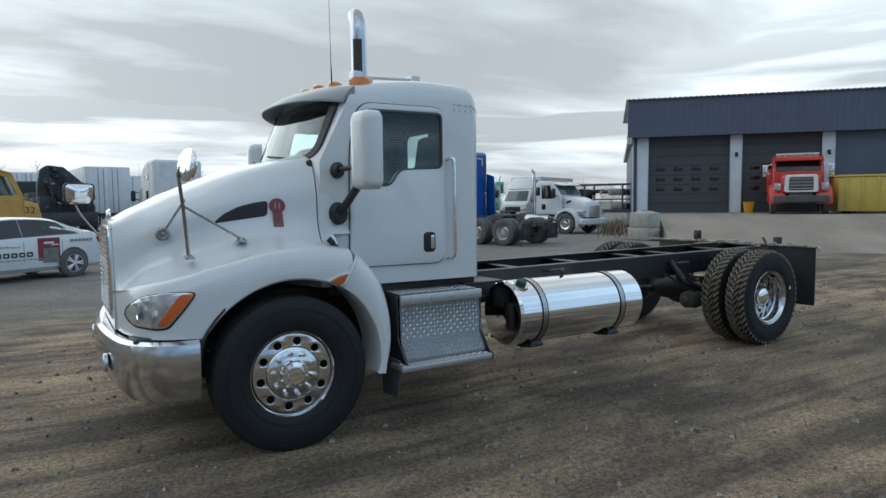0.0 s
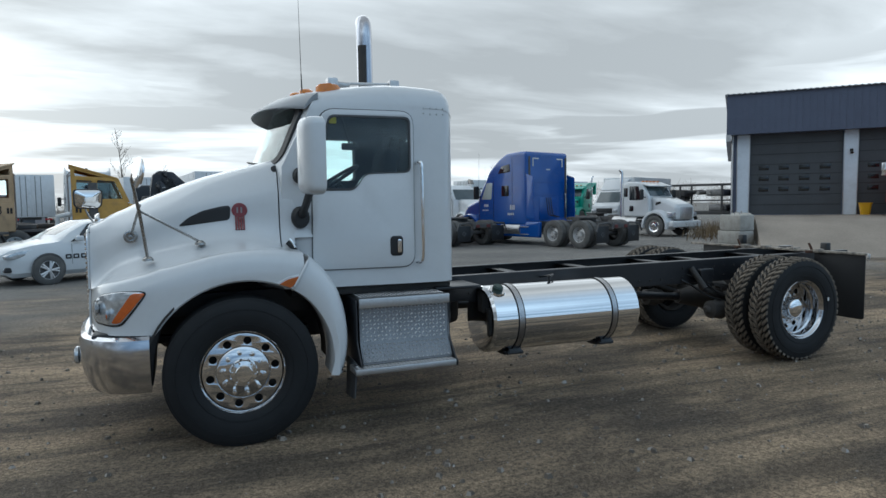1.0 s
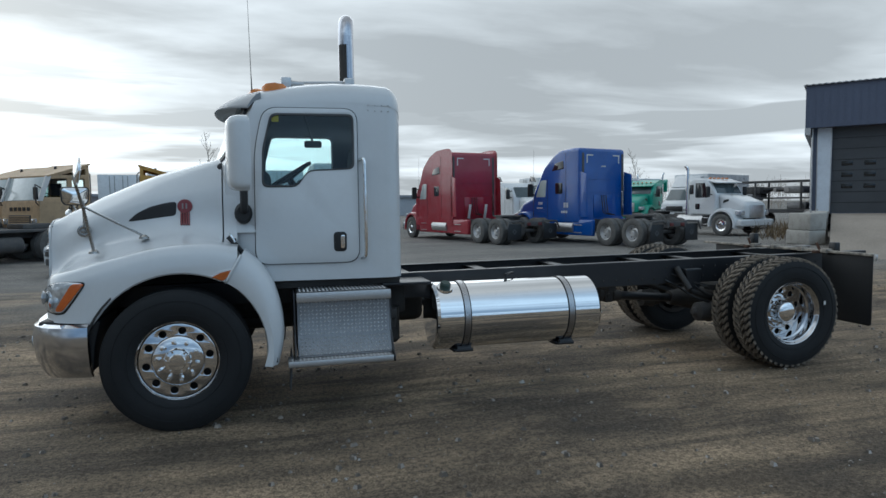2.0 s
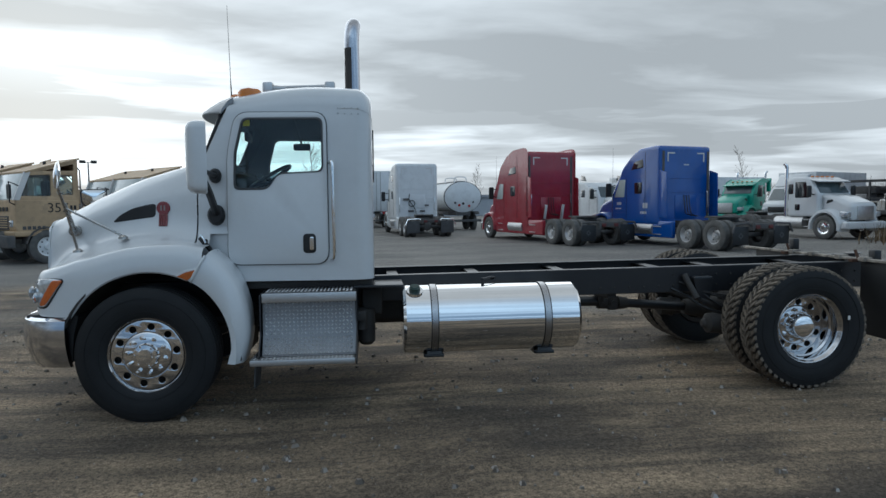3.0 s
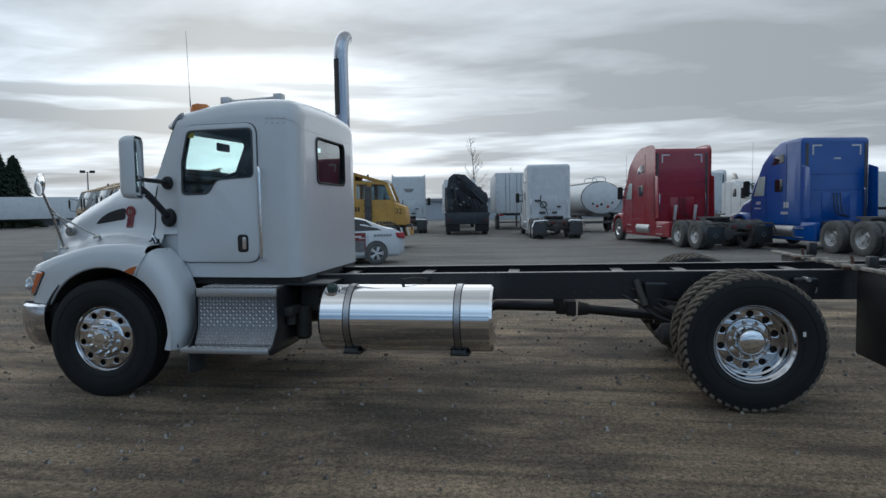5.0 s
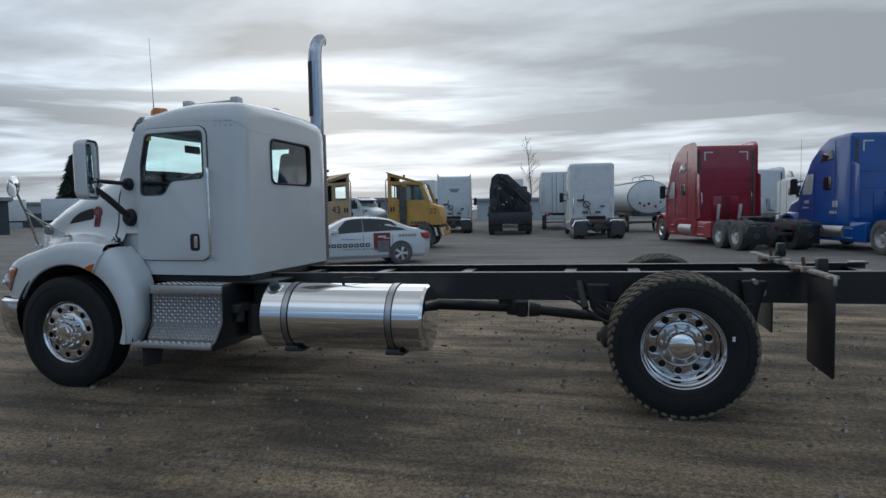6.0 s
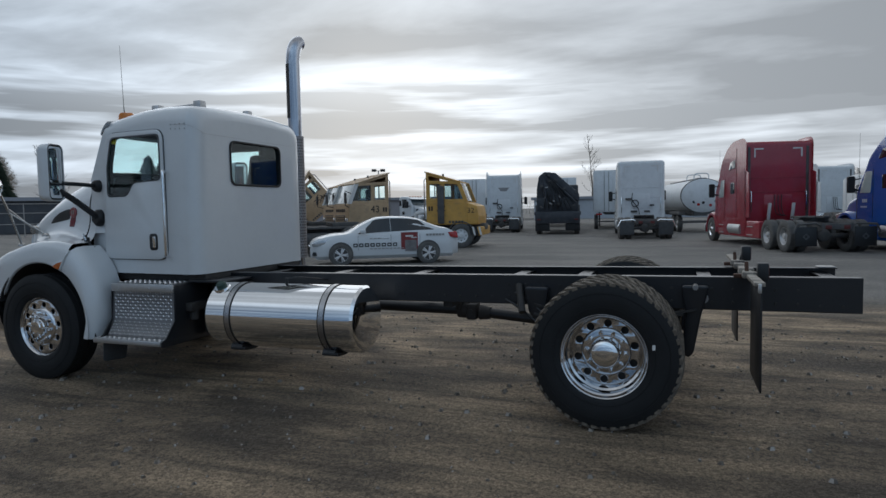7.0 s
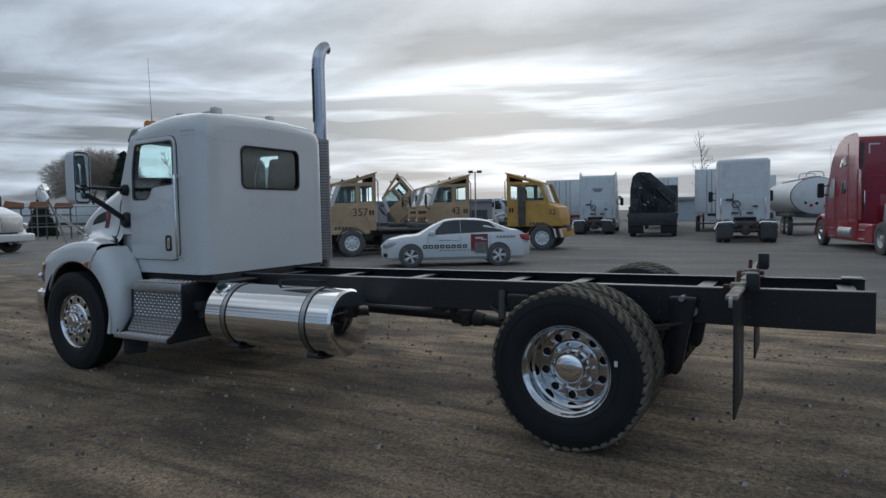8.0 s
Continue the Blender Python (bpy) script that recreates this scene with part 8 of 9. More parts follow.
    part("rear_body", bm, BRIGHT_RED, t)
    bm = B()
    box(bm, -5.8, 0.6, -0.42, 0.42, 0.65, 0.95, 0.02)
    part("frame", bm, HAZED_DARK, t)


red_truck(pose(30.2, 12.35, 0.915, 0, 0, -146) @ Matrix.Scale(1.1, 4))


def flat_rack_truck(m):
    """Dark racks of scrap on a flatbed."""
    t = thing("rack_trailer", "dark rusty flatbed stacked with axles and racks", "trailer", "", m)
    bm = B()
    box(bm, -3.5, 3.5, -1.2, 1.2, 0.9, 1.1, 0.02)
    part("deck", bm, HAZED_DARK, t)
    for x in (-3.4, -1.2, 1.2, 3.4):
        for s in (-1, 1):
            bm = B()
            box(bm, x - 0.05, x + 0.05, s * 1.15 - 0.05, s * 1.15 + 0.05, 1.1, 2.7, 0.01)
            part("post", bm, HAZED_DARK, t)
    for z in (1.7, 2.65):
        for s in (-1, 1):
            bm = B()
            box(bm, -3.5, 3.5, s * 1.15 - 0.04, s * 1.15 + 0.04, z, z + 0.08, 0.01)
            part("rail", bm, HAZED_DARK, t)
    rnd = random.Random(5)
    for k in range(14):
        x, z = rnd.uniform(-3, 3), rnd.choice((1.3, 1.8, 2.2))
        bm = B()
        if k % 2:
            rod(bm, (x - 0.5, -0.9, z), (x + 0.4, 0.9, z + 0.1), 0.13, seg=10)
        else:
            box(bm, x - 0.5, x + 0.5, -0.9, 0.9, z - 0.2, z + 0.2, 0.05)
        part("scrap_axle", bm, STEEL if k % 3 == 0 else HAZED_DARK, t)
    for s in (-1, 1):
        for x in (-2.6, -1.3, 2.4):
            yard_wheel(t, x, s * 1.0)


flat_rack_truck(turned_pose(29.4, 24.3, -60.0))

# ---- the workshop on its raised apron ----
HALL = pose(27.9, 20.1, 0.92, 0, 0, -46.7)
APRON_Z = 0.92


def build_hall():
    """The workshop: its front runs along its own +x, it reaches back along +y."""
    hall = thing("workshop", "dark metal-clad workshop with tall bay doors", "building", "", HALL)
    w, d, h, eave = 34.0, 18.0, 4.30, 6.15
    piers = [-0.33, 4.62, 9.2] + [13.8 + 4.6 * i for i in range(5)]
    doors = [(a + 0.62, b - 0.06) for a, b in zip(piers[:3], piers[1:3])]
    piers = piers[:3]
    bm = B()
    outline = [(-0.65, 0), (w, 0), (w, eave), (-0.65, eave)]
    plate(bm, outline, [[(a, 0.02), (b, 0.02), (b, h), (a, h)] for a, b in doors], 0.3, 0, side_at(0.3))
    part("front_wall", bm, METAL_WALL, hall)
    for x0, x1, y0, y1 in ((-0.65, -0.35, 0.3, d), (w - 0.3, w, 0.3, d), (-0.35, w - 0.3, d - 0.3, d)):
        bm = B()
        box(bm, x0, x1, y0, y1, -1.2, eave)
        part("wall", bm, METAL_WALL, hall)
    bm = B()
    slab(bm, [(-0.9, h + 0.0), (w + 0.5, h + 0.0), (w + 0.5, eave + 0.25), (-0.9, eave + 0.25)], -0.55, 0.0)
    fascia = part("fascia", bm, METAL_WALL, hall, "deep dark blue metal fascia")
    for k in range(110):
        bm = B()
        x = -0.85 + 0.32 * k
        box(bm, x, x + 0.05, -0.565, -0.55, h + 0.02, eave + 0.22)
        if k == 0:
            rib = part("cladding_rib", bm, METAL_WALL, fascia)
        else:
            bm.free()
            again(rib, pose(0.32 * k, 0, 0))
    bm = B()
    rows = []
    for k in range(260):
        x = -1.0 + k * (w + 1.6) / 259
        z = eave + 0.28 + (0.03 if k % 2 else 0.0)
        rows.append([(x, -0.7, z), (x, d + 0.4, z + 0.9), (x, d + 0.4, z + 0.86), (x, -0.7, z - 0.04)])
    rings(bm, rows)
    part("roof", bm, DULL_ALU, hall, "corrugated metal roof")
    for i, (a, b) in enumerate(doors):
        bm = B()
        box(bm, a, b, 0.08, 0.14, 0.0, h)
        door = part("bay_door", bm, BAY_DOOR, hall, "dark sectional bay door with rows of small panes")
        for k in range(1, 8):
            bm = B()
            box(bm, a, b, 0.07, 0.08, k * h / 8 - 0.012, k * h / 8 + 0.012)
            part("panel_joint", bm, SEAL, door)
        for r in range(3):
            for c in range(4):
                bm = B()
                x, z = a + 0.42 + c * 0.95, 1.25 + r * 0.57
                box(bm, x, x + 0.48, 0.06, 0.08, z, z + 0.24, 0.01)
                part("door_pane", bm, DARK_GLASS, door)
    for i, x in enumerate(piers):
        bm = B()
        box(bm, x - 0.02, x + 0.60, -0.06, 0.02, 0.0, h - 0.004)
        pier = part("door_pier", bm, PIER, hall, "pale clad pier between the doors")
        bm = B()
        for xx in (x - 0.02, x + 0.58):
            box(bm, xx - 0.02, xx + 0.02, -0.085, -0.06, 0.0, h - 0.02, 0.004)
        part("corner_trim", bm, DULL_ALU, pier)
        if i > 0:
            bm = B()
            box(bm, x + 0.22, x + 0.36, -0.2, -0.06, 3.2, 3.34, 0.02)
            rod(bm, (x + 0.29, -0.2, 3.2), (x + 0.29, -0.26, 3.12), 0.05, 0.08, 10)
            part("wall_lamp", bm, DARK, pier)
    bm = B()
    rod(bm, (-0.58, -0.06, 0.0), (-0.58, -0.06, eave), 0.05, seg=10)
    box(bm, -0.92, -0.66, -0.55, d, h - 0.35, h)
    part("downpipe", bm, DULL_ALU, hall)
    # small yellow waste bin at a pier
    bin_ = thing("waste_bin", "small bright yellow bin by the bay doors", "bin", "", HALL @ pose(5.45, -0.9, 0))
    bm = B()
    rings(bm, [[(a, b, z) for a, b in rounded(-s, -s, s, s, 0.08, 3)] for s, z in ((0.19, 0.0), (0.26, 0.58), (0.23, 0.58), (0.17, 0.06))])
    part("tub", bm, surface("bright_yellow_plastic", (0.72, 0.40, 0.01), 0.5, spread=0.15), bin_)
    bm = B()
    rings(bm, [[(a, b, z) for a, b in rounded(-s, -s, s, s, 0.08, 3)] for s, z in ((0.28, 0.55), (0.28, 0.60), (0.25, 0.60), (0.25, 0.55))])
    part("rim", bm, surface("bright_yellow_lid", (0.70, 0.38, 0.01), 0.5, spread=0.15), bin_)


build_hall()


def build_apron():
    """A raised slab in front of the workshop that slopes down to the yard."""
    bm = B()
    # profile across: distance in front of the workshop, height
    rows = []
    for x in np.linspace(0.35, 40.0, 50):
        rows.append([(x, -y, z + noise.noise((x * 0.4, y * 0.4, 2.0)) * 0.03 * (1 if y > 0.1 else 0)) for y, z in ((-0.2, 0.0), (1.0, -0.005), (4.0, -0.01), (7.0, -0.02), (8.5, -0.07), (10.0, -0.20), (11.5, -0.40), (13.0, -0.60), (14.5, -0.77), (16.0, -0.88), (17.5, -0.95), (17.5, -1.3), (-0.2, -1.3))])
    rings(bm, rows)
    part("apron", bm, surface("worn_apron_concrete", (0.33, 0.282, 0.232), 0.9, second=(0.17, 0.146, 0.12), scale=0.45, grain=22, bump=0.5, streak=(1, 0.35, 1)), None, m=HALL)
    tagged(bpy.data.objects["apron"], "sloping gravel and concrete apron", "apron", kind="structure")


build_apron()


def concrete_block(m, size, label):
    t = thing("concrete_block", label, "concrete block", "retaining blocks", m)
    bm = B()
    x, y, z = size
    box(bm, -x / 2, x / 2, -y / 2, y / 2, 0, z, 0.05, 2)
    bmesh.ops.subdivide_edges(bm, edges=bm.edges[:], cuts=2, use_grid_fill=True)
    for v in bm.verts:
        v.co += noise.noise_vector(v.co * 2.3 + Vector(m.translation)) * 0.022
    part("block", bm, CONCRETE, t)
    bm = B()
    bent_tube(bm, curve_pts([(-0.12, 0, z - 0.02), (-0.1, 0, z + 0.08), (0.1, 0, z + 0.08), (0.12, 0, z - 0.02)], 3), 0.015, 6)
    part("lifting_loop", bm, STEEL, t)


concrete_block(pose(19.5, 12.75, 0, 0, 0, -92), (1.1, 0.75, 0.52), "weathered concrete block at the foot of the ramp")
concrete_block(pose(19.52, 12.72, 0.52, 0, 0, -90), (1.0, 0.75, 0.62), "weathered concrete block stacked on another")
concrete_block(pose(20.6, 13.6, 0, 0, 0, 42), (1.5, 0.8, 1.1), "weathered concrete block holding back the ramp")
concrete_block(pose(22.0, 14.8, 0, 0, 0, 42), (1.5, 0.8, 1.12), "weathered concrete block holding back the ramp")
concrete_block(pose(23.4, 16.1, 0, 0, 0, 42), (1.5, 0.8, 1.12), "weathered concrete block holding back the ramp")
concrete_block(pose(-10.1, 10.6, 0, 0, 0, 6), (1.1, 0.6, 0.55), "pale concrete block lying in the yard")


def steel_container(m):
    t = thing("steel_skip", "long plain yellow steel container", "container", "", m)
    bm = B()
    box(bm, 0, 9.0, -1.1, 1.1, 0.1, 1.75, 0.03)
    part("shell", bm, SAFETY_YELLOW, t)
    for k in range(14):
        bm = B()
        box(bm, 0.3 + 0.65 * k, 0.38 + 0.65 * k, -1.15, -1.1, 0.1, 1.75, 0.01)
        part("stiffener", bm, SAFETY_YELLOW, t)
    bm = B()
    box(bm, -0.03, 9.03, -1.15, 1.15, 1.75, 1.85, 0.02)
    part("top_rim", bm, SAFETY_YELLOW, t)
    bm = B()
    for x in (0.6, 4.0, 8.0):
        box(bm, x, x + 0.2, -1.0, 1.0, 0.0, 0.1)
    part("skid", bm, DARK, t)


steel_container(pose(31.9, 11.6, APRON_Z, 0, 0, -52))


# ---- far buildings, trees, poles, fence ----
def far_hall(m, size, paint, label, bays):
    t = thing("warehouse", label, "building", "far buildings", m)
    x, y, z = size
    bm = B()
    box(bm, -x / 2, x / 2, -y / 2, y / 2, 0, z)
    part("wall", bm, paint, t)
    bm = B()
    slab(bm, [(-x / 2 - 0.4, z), (x / 2 + 0.4, z), (x / 2 + 0.4, z + 0.35), (-x / 2 - 0.4, z + 0.35)], -y / 2 - 0.4, y / 2 + 0.4)
    part("roof", bm, HAZED_ROOF, t)
    for k in range(bays):
        bm = B()
        cx = -x / 2 + x * (k + 0.5) / bays
        box(bm, cx - x / bays * 0.3, cx + x / bays * 0.3, -y / 2 - 0.06, -y / 2, 0.1, z * 0.62)
        part("loading_door", bm, BAY_DOOR, t)


# far roofs and the pale and brown walls carry distance haze in their colour
HAZED_ROOF = surface("pale_far_roofing", (0.30, 0.31, 0.34), 0.7, scale=0.3, spread=0.2, grain=3)
PALE_WALL = surface("pale_far_cladding", (0.46, 0.48, 0.51), 0.7, scale=0.3, spread=0.2, grain=3)
DARK_WALL = surface("dark_far_cladding", (0.075, 0.08, 0.09), 0.8, scale=0.3, spread=0.3, grain=3)
BROWN_WALL = surface("brown_far_cladding", (0.34, 0.31, 0.31), 0.8, scale=0.3, spread=0.2, grain=3)
far_hall(pose(-74, 88, 0, 0, 0, 40), (46, 14, 3.6), PALE_WALL, "long pale warehouse far across the yard", 8)
far_hall(pose(-34, 84, 0, 0, 0, 20), (34, 14, 3.1), BROWN_WALL, "brown warehouse far across the yard", 6)
far_hall(pose(-54.2, 40.6, 0, 0, 0, 52), (7.6, 4.5, 3.2), DARK_WALL, "low dark shed at the yard's edge", 2)
far_hall(pose(6, 92, 0, 0, 0, 8), (40, 14, 2.7), PALE_WALL, "pale warehouse behind the parked trailers", 0)
far_hall(pose(40, 78, 0, 0, 0, -15), (26, 10, 3.2), PALE_WALL, "low pale warehouse behind the tractors", 5)


def light_pole(m, h=7.0):
    t = thing("light_pole", "tall yard light with two lamp heads", "street lamp", "yard lights", m)
    bm = B()
    rod(bm, (0, 0, 0), (0, 0, h), 0.12, 0.07, 10)
    part("pole", bm, STEEL, t)
    for s in (-1, 1):
        bm = B()
        box(bm, s * 0.5 - 0.28, s * 0.5 + 0.28, -0.15, 0.15, h - 0.1, h + 0.2, 0.04)
        rod(bm, (0, 0, h), (s * 0.5, 0, h), 0.04, seg=6)
        part("lamp_head", bm, DARK, t)


light_pole(pose(-26.4, 60.9, 0, 0, 0, 28), 6.2)
light_pole(pose(-48, 60, 0, 0, 0, 40), 6.5)


def grow(segs, tips, p, d, length, r, level, rnd, spread_):
    """Adds one limb and its branches: segs takes (p0, p1, r0, r1)."""
    n = 3
    for i in range(n):
        q = p + d * (length / n)
        segs.append((p, q, r * (1 - 0.22 * i), r * (1 - 0.22 * (i + 1))))
        p = q
        d = (d + Vector((rnd.uniform(-1, 1), rnd.uniform(-1, 1), rnd.uniform(-0.3, 0.6))) * 0.14).normalized()
        if level > 0 and i > 0:
            for _ in range(2 if level > 1 else 3):
                side = Vector((rnd.uniform(-1, 1), rnd.uniform(-1, 1), rnd.uniform(-0.1, 0.7))).normalized()
                grow(segs, tips, p, (d * (1 - spread_) + side * spread_).normalized(), length * rnd.uniform(0.5, 0.72), r * 0.5, level - 1, rnd, spread_)
    tips.append(p)


def limbs_mesh(segs, sides):
    verts, faces = [], []
    for p, q, r0, r1 in segs:
        a, b = frame_of(q - p)
        n = sides if r0 > 0.03 else 3
        base = len(verts)
        for c, r in ((p, r0), (q, r1)):
            verts += [c + (a * math.cos(2 * math.pi * k / n) + b * math.sin(2 * math.pi * k / n)) * r for k in range(n)]
        faces += [(base + k, base + (k + 1) % n, base + n + (k + 1) % n, base + n + k) for k in range(n)]
    return verts, faces


def from_lists(verts, faces):
    bm = B()
    me = bpy.data.meshes.new("lists")
    me.from_pydata([tuple(v) for v in verts], [], faces)
    bm.from_mesh(me)
    bpy.data.meshes.remove(me)
    return bm


def leader_tree(m, h, seed, label, girth=1.0):
    """A slim leafless tree: one leading stem with fine rising side branches."""
    rnd = random.Random(seed)
    t = thing("bare_tree", label, "tree", "bare trees", m)
    stem, fine = [], []
    p, d = Vector((0, 0, 0)), Vector((rnd.uniform(-0.05, 0.05), rnd.uniform(-0.05, 0.05), 1)).normalized()
    n = 16
    for i in range(n):
        f = i / n
        q = p + d * h / n
        stem.append((p, q, h * 0.0075 * girth * (1 - f) + 0.012, h * 0.0075 * girth * (1 - f - 1 / n) + 0.012))
        d = (d + Vector((rnd.uniform(-1, 1), rnd.uniform(-1, 1), 0)) * 0.10 + Vector((0, 0, 0.06))).normalized()
        if f > 0.22:
            for _ in range(3):
                a = rnd.uniform(0, 2 * math.pi)
                out = Vector((math.cos(a), math.sin(a), rnd.uniform(0.55, 1.25))).normalized()
                length = h * (0.06 + 0.26 * (1 - f)) * rnd.uniform(0.6, 1.1)
                b0, bd = p + (q - p) * rnd.random(), out
                for j in range(4):
                    b1 = b0 + bd * length / 4
                    fine.append((b0, b1, 0.022 * girth * (1 - 0.2 * j), 0.018 * girth * (1 - 0.2 * j)))
                    b0 = b1
                    bd = (bd + Vector((rnd.uniform(-1, 1), rnd.uniform(-1, 1), rnd.uniform(0, 0.9))) * 0.22).normalized()
                    for _ in range(3):
                        td = (bd + Vector((rnd.uniform(-1, 1), rnd.uniform(-1, 1), rnd.uniform(-0.3, 1.0))) * 0.65).normalized()
                        fine.append((b0, b0 + td * length * rnd.uniform(0.12, 0.34), 0.012 * girth, 0.008 * girth))
        p = q
    part("trunk", from_lists(*limbs_mesh(stem, 7)), BARK, t)
    part("crown", from_lists(*limbs_mesh(fine, 3)), TWIG, t, "leafless fine branches")


leader_tree(pose(-10.6, 128, 0), 16.2, 11, "tall slim leafless tree behind the parked trucks", 1.5)
leader_tree(pose(49.4, 70.7, 0), 8.6, 6, "slim leafless tree behind the yard", 0.9)
leader_tree(pose(34, 62, 0), 6.2, 8, "slim leafless tree behind the yard", 0.9)
leader_tree(pose(-60, 47, 0), 9.5, 21, "leafless tree by the far trailer", 1.1)
leader_tree(pose(-3.0, 140, 0), 10.5, 25, "slim leafless tree in the far wood", 1.2)
leader_tree(pose(24.0, 132, 0), 10.0, 27, "slim leafless tree in the far wood", 1.2)


def broad_tree(m, h, seed):
    """A broad old tree whose crown is a haze of fine twigs."""
    rnd = random.Random(seed)
    t = thing("broad_tree", "broad rounded tree with a dense brown twig crown", "tree", "", m)
    segs, tips = [], []
    grow(segs, tips, Vector((0, 0, 0)), Vector((0, 0, 1)), h * 0.36, h * 0.03, 4, rnd, 0.62)
    part("trunk", from_lists(*limbs_mesh([s for s in segs if s[2] > h * 0.009], 7)), BARK, t)
    twigs = []
    for k in range(20000):
        a, e = rnd.uniform(0, 2 * math.pi), math.acos(rnd.uniform(-0.45, 1))
        rr = (rnd.random() ** 0.45) * (0.92 + 0.16 * noise.noise((math.cos(a) * 1.7, math.sin(a) * 1.7, e * 2)))
        c = Vector((math.cos(a) * math.sin(e) * h * 0.55, math.sin(a) * math.sin(e) * h * 0.55, h * 0.56 + math.cos(e) * h * 0.42)) * 1.0
        c = Vector((c.x * rr, c.y * rr, h * 0.56 + (c.z - h * 0.56) * rr))
        d = (c - Vector((0, 0, h * 0.35))).normalized() + Vector((rnd.uniform(-1, 1), rnd.uniform(-1, 1), rnd.uniform(-0.9, 0.5))) * 0.8
        twigs.append((c, c + d.normalized() * h * 0.06, 0.016, 0.008))
    part("crown", from_lists(*limbs_mesh(twigs, 3)), SOFT_TWIG, t, "dense haze of brown twigs")


broad_tree(pose(-70.5, 43.0, 0), 10.7, 4)


def conifer(m, h, seed):
    rnd = random.Random(seed)
    t = thing("conifer", "dark green spruce at the yard's edge", "tree", "spruces", m)
    bm = B()
    rod(bm, (0, 0, 0), (0, 0, h * 0.95), h * 0.02, 0.02, 8)
    part("trunk", bm, BARK, t)
    verts, faces = [], []
    for k in range(3600):
        f = rnd.random() ** 0.75
        z = h * (0.08 + 0.92 * (1 - f))
        reach = h * 0.33 * f * rnd.uniform(0.45, 1.1)
        a = rnd.uniform(0, 2 * math.pi)
        c = Vector((math.cos(a) * reach, math.sin(a) * reach, z - reach * 0.25))
        d = Vector((math.cos(a), math.sin(a), -0.35 + rnd.uniform(-0.25, 0.25))).normalized()
        s = d.cross(Vector((0, 0, 1))).normalized()
        ln, wd = h * 0.07 * rnd.uniform(0.6, 1.2), h * 0.02
        b = len(verts)
        verts += [c - d * ln * 0.6, c + s * wd, c + d * ln, c - s * wd, c + Vector((0, 0, wd * 0.9))]
        faces += [(b, b + 1, b + 4), (b + 1, b + 2, b + 4), (b + 2, b + 3, b + 4), (b + 3, b, b + 4)]
    part("crown", from_lists(verts, faces), NEEDLES, t)


for k, (x, y, h) in enumerate(((-64.2, 42.6, 9.6), (-67.1, 67.5, 10.2), (-59, 30.0, 4.2), (-66.3, 69.3, 9.6), (-76, 28, 6.0), (-62.3, 39.4, 4.2), (-60.4, 41.6, 3.8))):
    conifer(pose(x, y, 0), h, 30 + k)


def far_woods():
    """A low leafless wood all along the skyline."""
    rnd = random.Random(9)
    segs = []
    for k in range(700):
        a = radians(rnd.uniform(-10, 205))
        r = rnd.uniform(120, 190)
        base = Vector((r * math.cos(a), r * math.sin(a), -0.3))
        tall = math.degrees(a) < 62
        h = rnd.uniform(4.5, 8.5) if tall else rnd.uniform(2.2, 4.2)
        segs.append((base, base + Vector((rnd.uniform(-0.4, 0.4), rnd.uniform(-0.4, 0.4), h * 0.9)), 0.07, 0.02))
        for j in range(46 if tall else 22):
            q = rnd.random()
            c = base + Vector((rnd.gauss(0, 0.9), rnd.gauss(0, 0.9), h * (0.12 + 0.6 * q)))
            d = Vector((rnd.uniform(-0.8, 0.8), rnd.uniform(-0.8, 0.8), rnd.uniform(0.5, 1.2))).normalized()
            segs.append((c, c + d * h * rnd.uniform(0.10, 0.26), 0.034, 0.012))
    ob = part("far_woods", from_lists(*limbs_mesh(segs, 3)), SOFT_TWIG)
    tagged(ob, "low grey-brown leafless wood along the skyline", "woods", kind="stuff")


far_woods()


def scrub():
    rnd = random.Random(2)
    verts, faces = [], []
    for k in range(260):
        u = rnd.uniform(0, 1)
        c = Vector((20.6 + 7.5 * u + rnd.gauss(0, 0.5), 15.4 + 7.0 * u + rnd.gauss(0, 0.5), 0))
        a = rnd.uniform(0, 6.28)
        d = Vector((math.cos(a) * 0.35, math.sin(a) * 0.35, rnd.uniform(0.3, 0.9)))
        s = Vector((-math.sin(a), math.cos(a), 0)) * 0.02
        b = len(verts)
        verts += [c - s, c + s, c + d]
        faces.append((b, b + 1, b + 2))
    tagged(part("dry_grass", from_lists(verts, faces), SCRUB), "tufts of dry grass by the concrete blocks", "grass", kind="stuff")


scrub()


def plough_rack(m):
    """A row of orange blades on pale stands at the yard's edge."""
    t = thing("plough_rack", "row of faded orange plough blades on pale steel stands", "rack", "", m)
    for k in range(3):
        x = -2.6 + 1.75 * k
        bm = B()
        slab(bm, soften([(x, 2.55), (x + 1.45, 2.55), (x + 1.5, 3.05 + 0.14 * (k % 2)), (x + 0.2, 3.25 - 0.1 * (k % 3))], 0.08), -0.5, 0.35, 0.05)
        blade = part("blade", bm, ORANGE, t)
        bm = B()
        box(bm, x + 0.1, x + 1.4, -0.54, -0.50, 2.60, 2.70)
        part("wear_strip", bm, HAZED_DARK, blade)
        for dx in (0.2, 1.25):
            bm = B()
            box(bm, x + dx - 0.05, x + dx + 0.05, -0.4, 0.3, 0.0, 2.56, 0.01)
            part("stand", bm, HAZED_DARK, t)
    for z in (1.3, 2.0):
        bm = B()
        box(bm, -2.6, 2.3, -0.48, -0.42, z, z + 0.08, 0.01)
        part("rail", bm, HAZED_DARK, t)


plough_rack(pose(-48.6, 24.4, 0, 0, 0, 62))


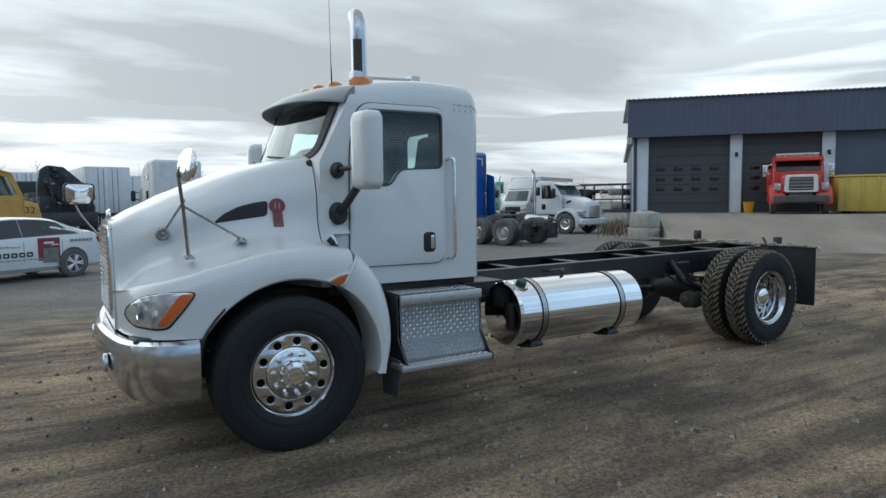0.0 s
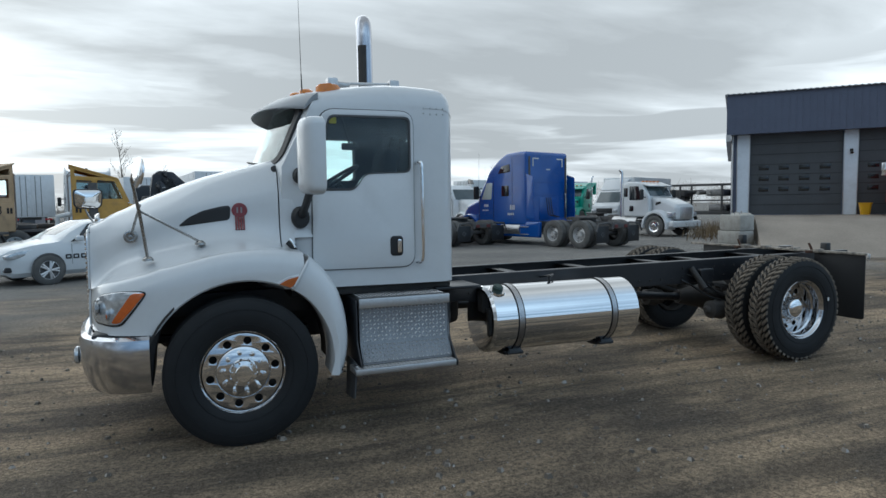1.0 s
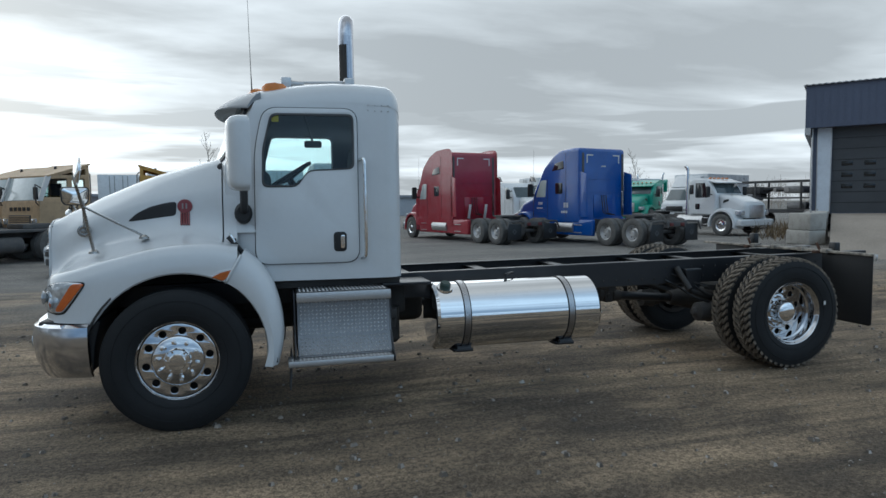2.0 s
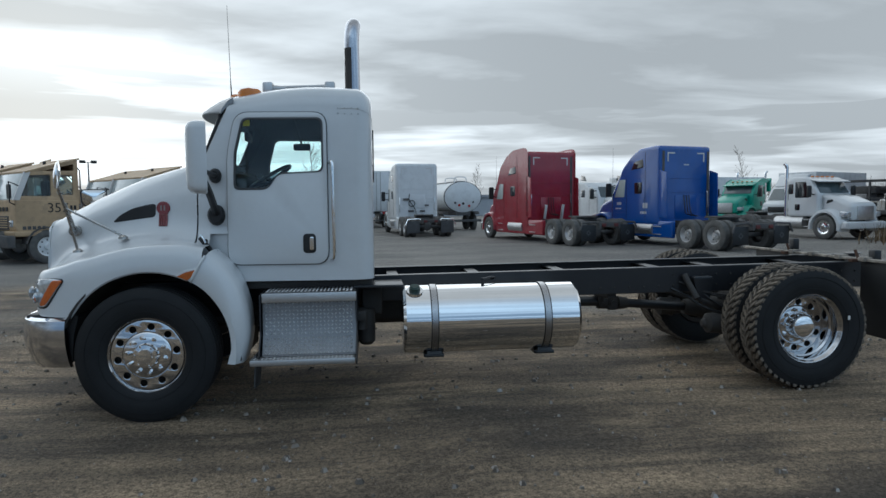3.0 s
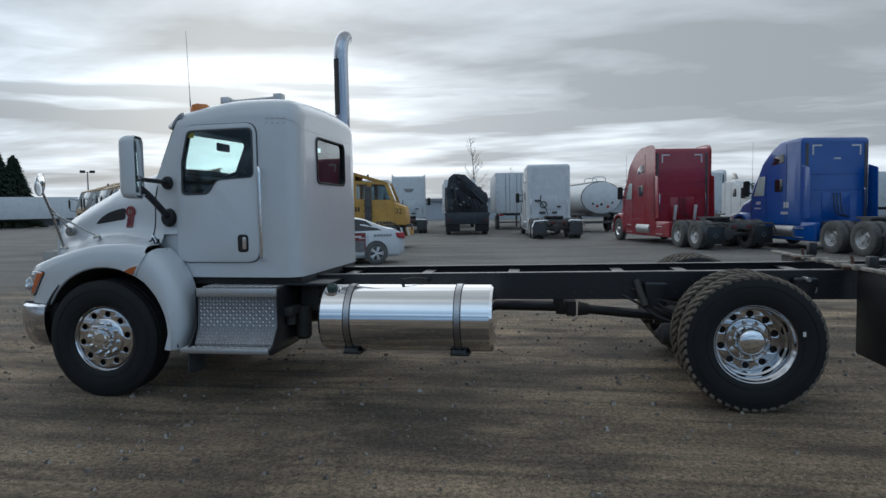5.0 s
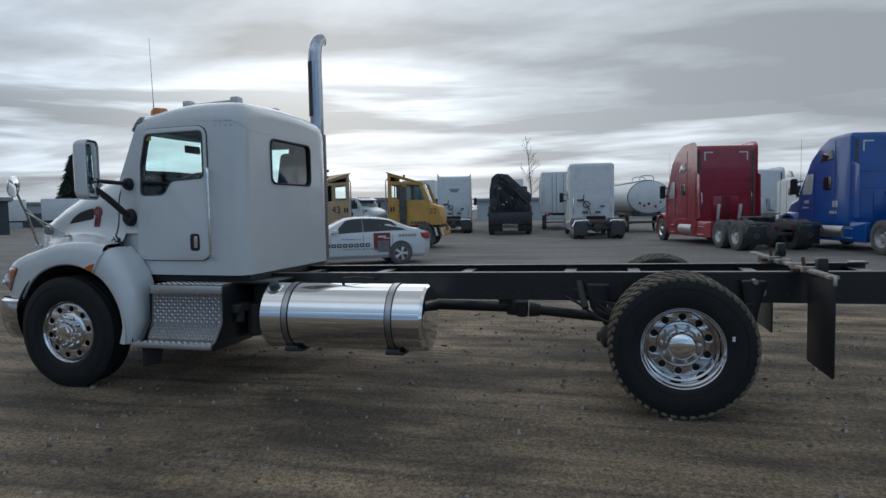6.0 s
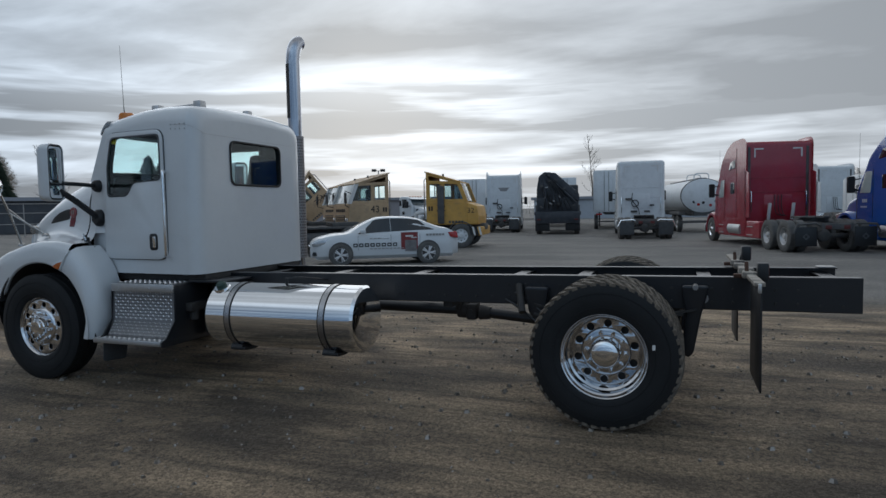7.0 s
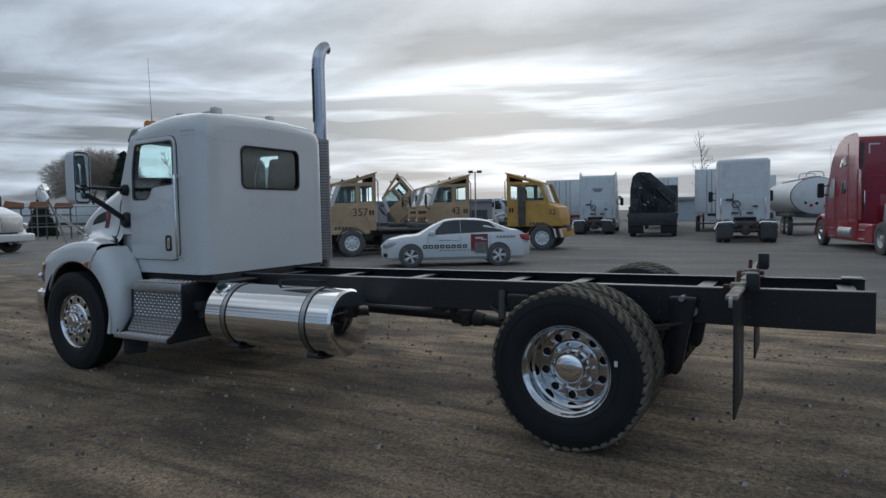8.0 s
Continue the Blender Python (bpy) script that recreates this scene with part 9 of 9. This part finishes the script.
def rail_fence(m, length):
    """Thin pale posts with three rails along the yard's edge."""
    t = thing("rail_fence", "pale galvanised pipe fence along the yard's edge", "fence", "", m)
    n = int(length / 2.4)
    for k in range(n + 1):
        x = -length / 2 + length * k / n
        bm = B()
        rod(bm, (x, 0, 0), (x, 0, 2.75), 0.045, seg=6)
        part("post", bm, STEEL, t)
    for z in (1.05, 1.95, 2.7):
        bm = B()
        rod(bm, (-length / 2, 0, z), (length / 2, 0, z), 0.04, seg=6)
        part("rail", bm, STEEL, t)


rail_fence(pose(-46.2, 27.6, 0, 0, 0, 60), 14.0)


# ---- loose stones on the gravel ----
def stone_material():
    m = bpy.data.materials.new("yard_stone")
    m.use_nodes = True
    k = Nodes(m.node_tree)
    each = k.add("ShaderNodeNewGeometry").outputs["Random Per Island"]
    c = k.ramp(each, (0.0, (0.075, 0.064, 0.054)), (0.45, (0.15, 0.13, 0.108)), (0.85, (0.27, 0.24, 0.205)), (1.0, (0.42, 0.40, 0.37)))
    p = k.add("ShaderNodeBsdfPrincipled", Base_Color=c, Roughness=0.9)
    k.add("ShaderNodeOutputMaterial", Surface=p.outputs[0])
    return m


def stones():
    rnd = random.Random(14)
    verts, faces = [], []
    for k in range(11000):
        x, y = rnd.uniform(-6.5, 12.5), rnd.uniform(-5.2, 3.5)
        if rnd.random() > 0.35 + 0.65 * abs(noise.noise((x * 0.5, y * 0.9, 7.0))) * 2:
            continue
        s = 0.006 + 0.026 * rnd.random() ** 5
        z = ground_height(x, y) + s * 0.2
        a = rnd.uniform(0, 6.28)
        b = len(verts)
        ring = [(x + s * rnd.uniform(0.7, 1.3) * math.cos(a + 1.2566 * j), y + s * rnd.uniform(0.7, 1.3) * math.sin(a + 1.2566 * j)) for j in range(5)]
        verts += [(px, py, z - s * 0.3) for px, py in ring] + [(x + (px - x) * 0.55, y + (py - y) * 0.55, z + s * rnd.uniform(0.35, 0.7)) for px, py in ring]
        faces += [(b + j, b + (j + 1) % 5, b + 5 + (j + 1) % 5, b + 5 + j) for j in range(5)] + [tuple(b + 5 + j for j in range(5))]
    ob = part("loose_stones", from_lists(verts, faces), stone_material())
    tagged(ob, "scattered small stones and grit on the gravel", "gravel", kind="stuff")


stones()
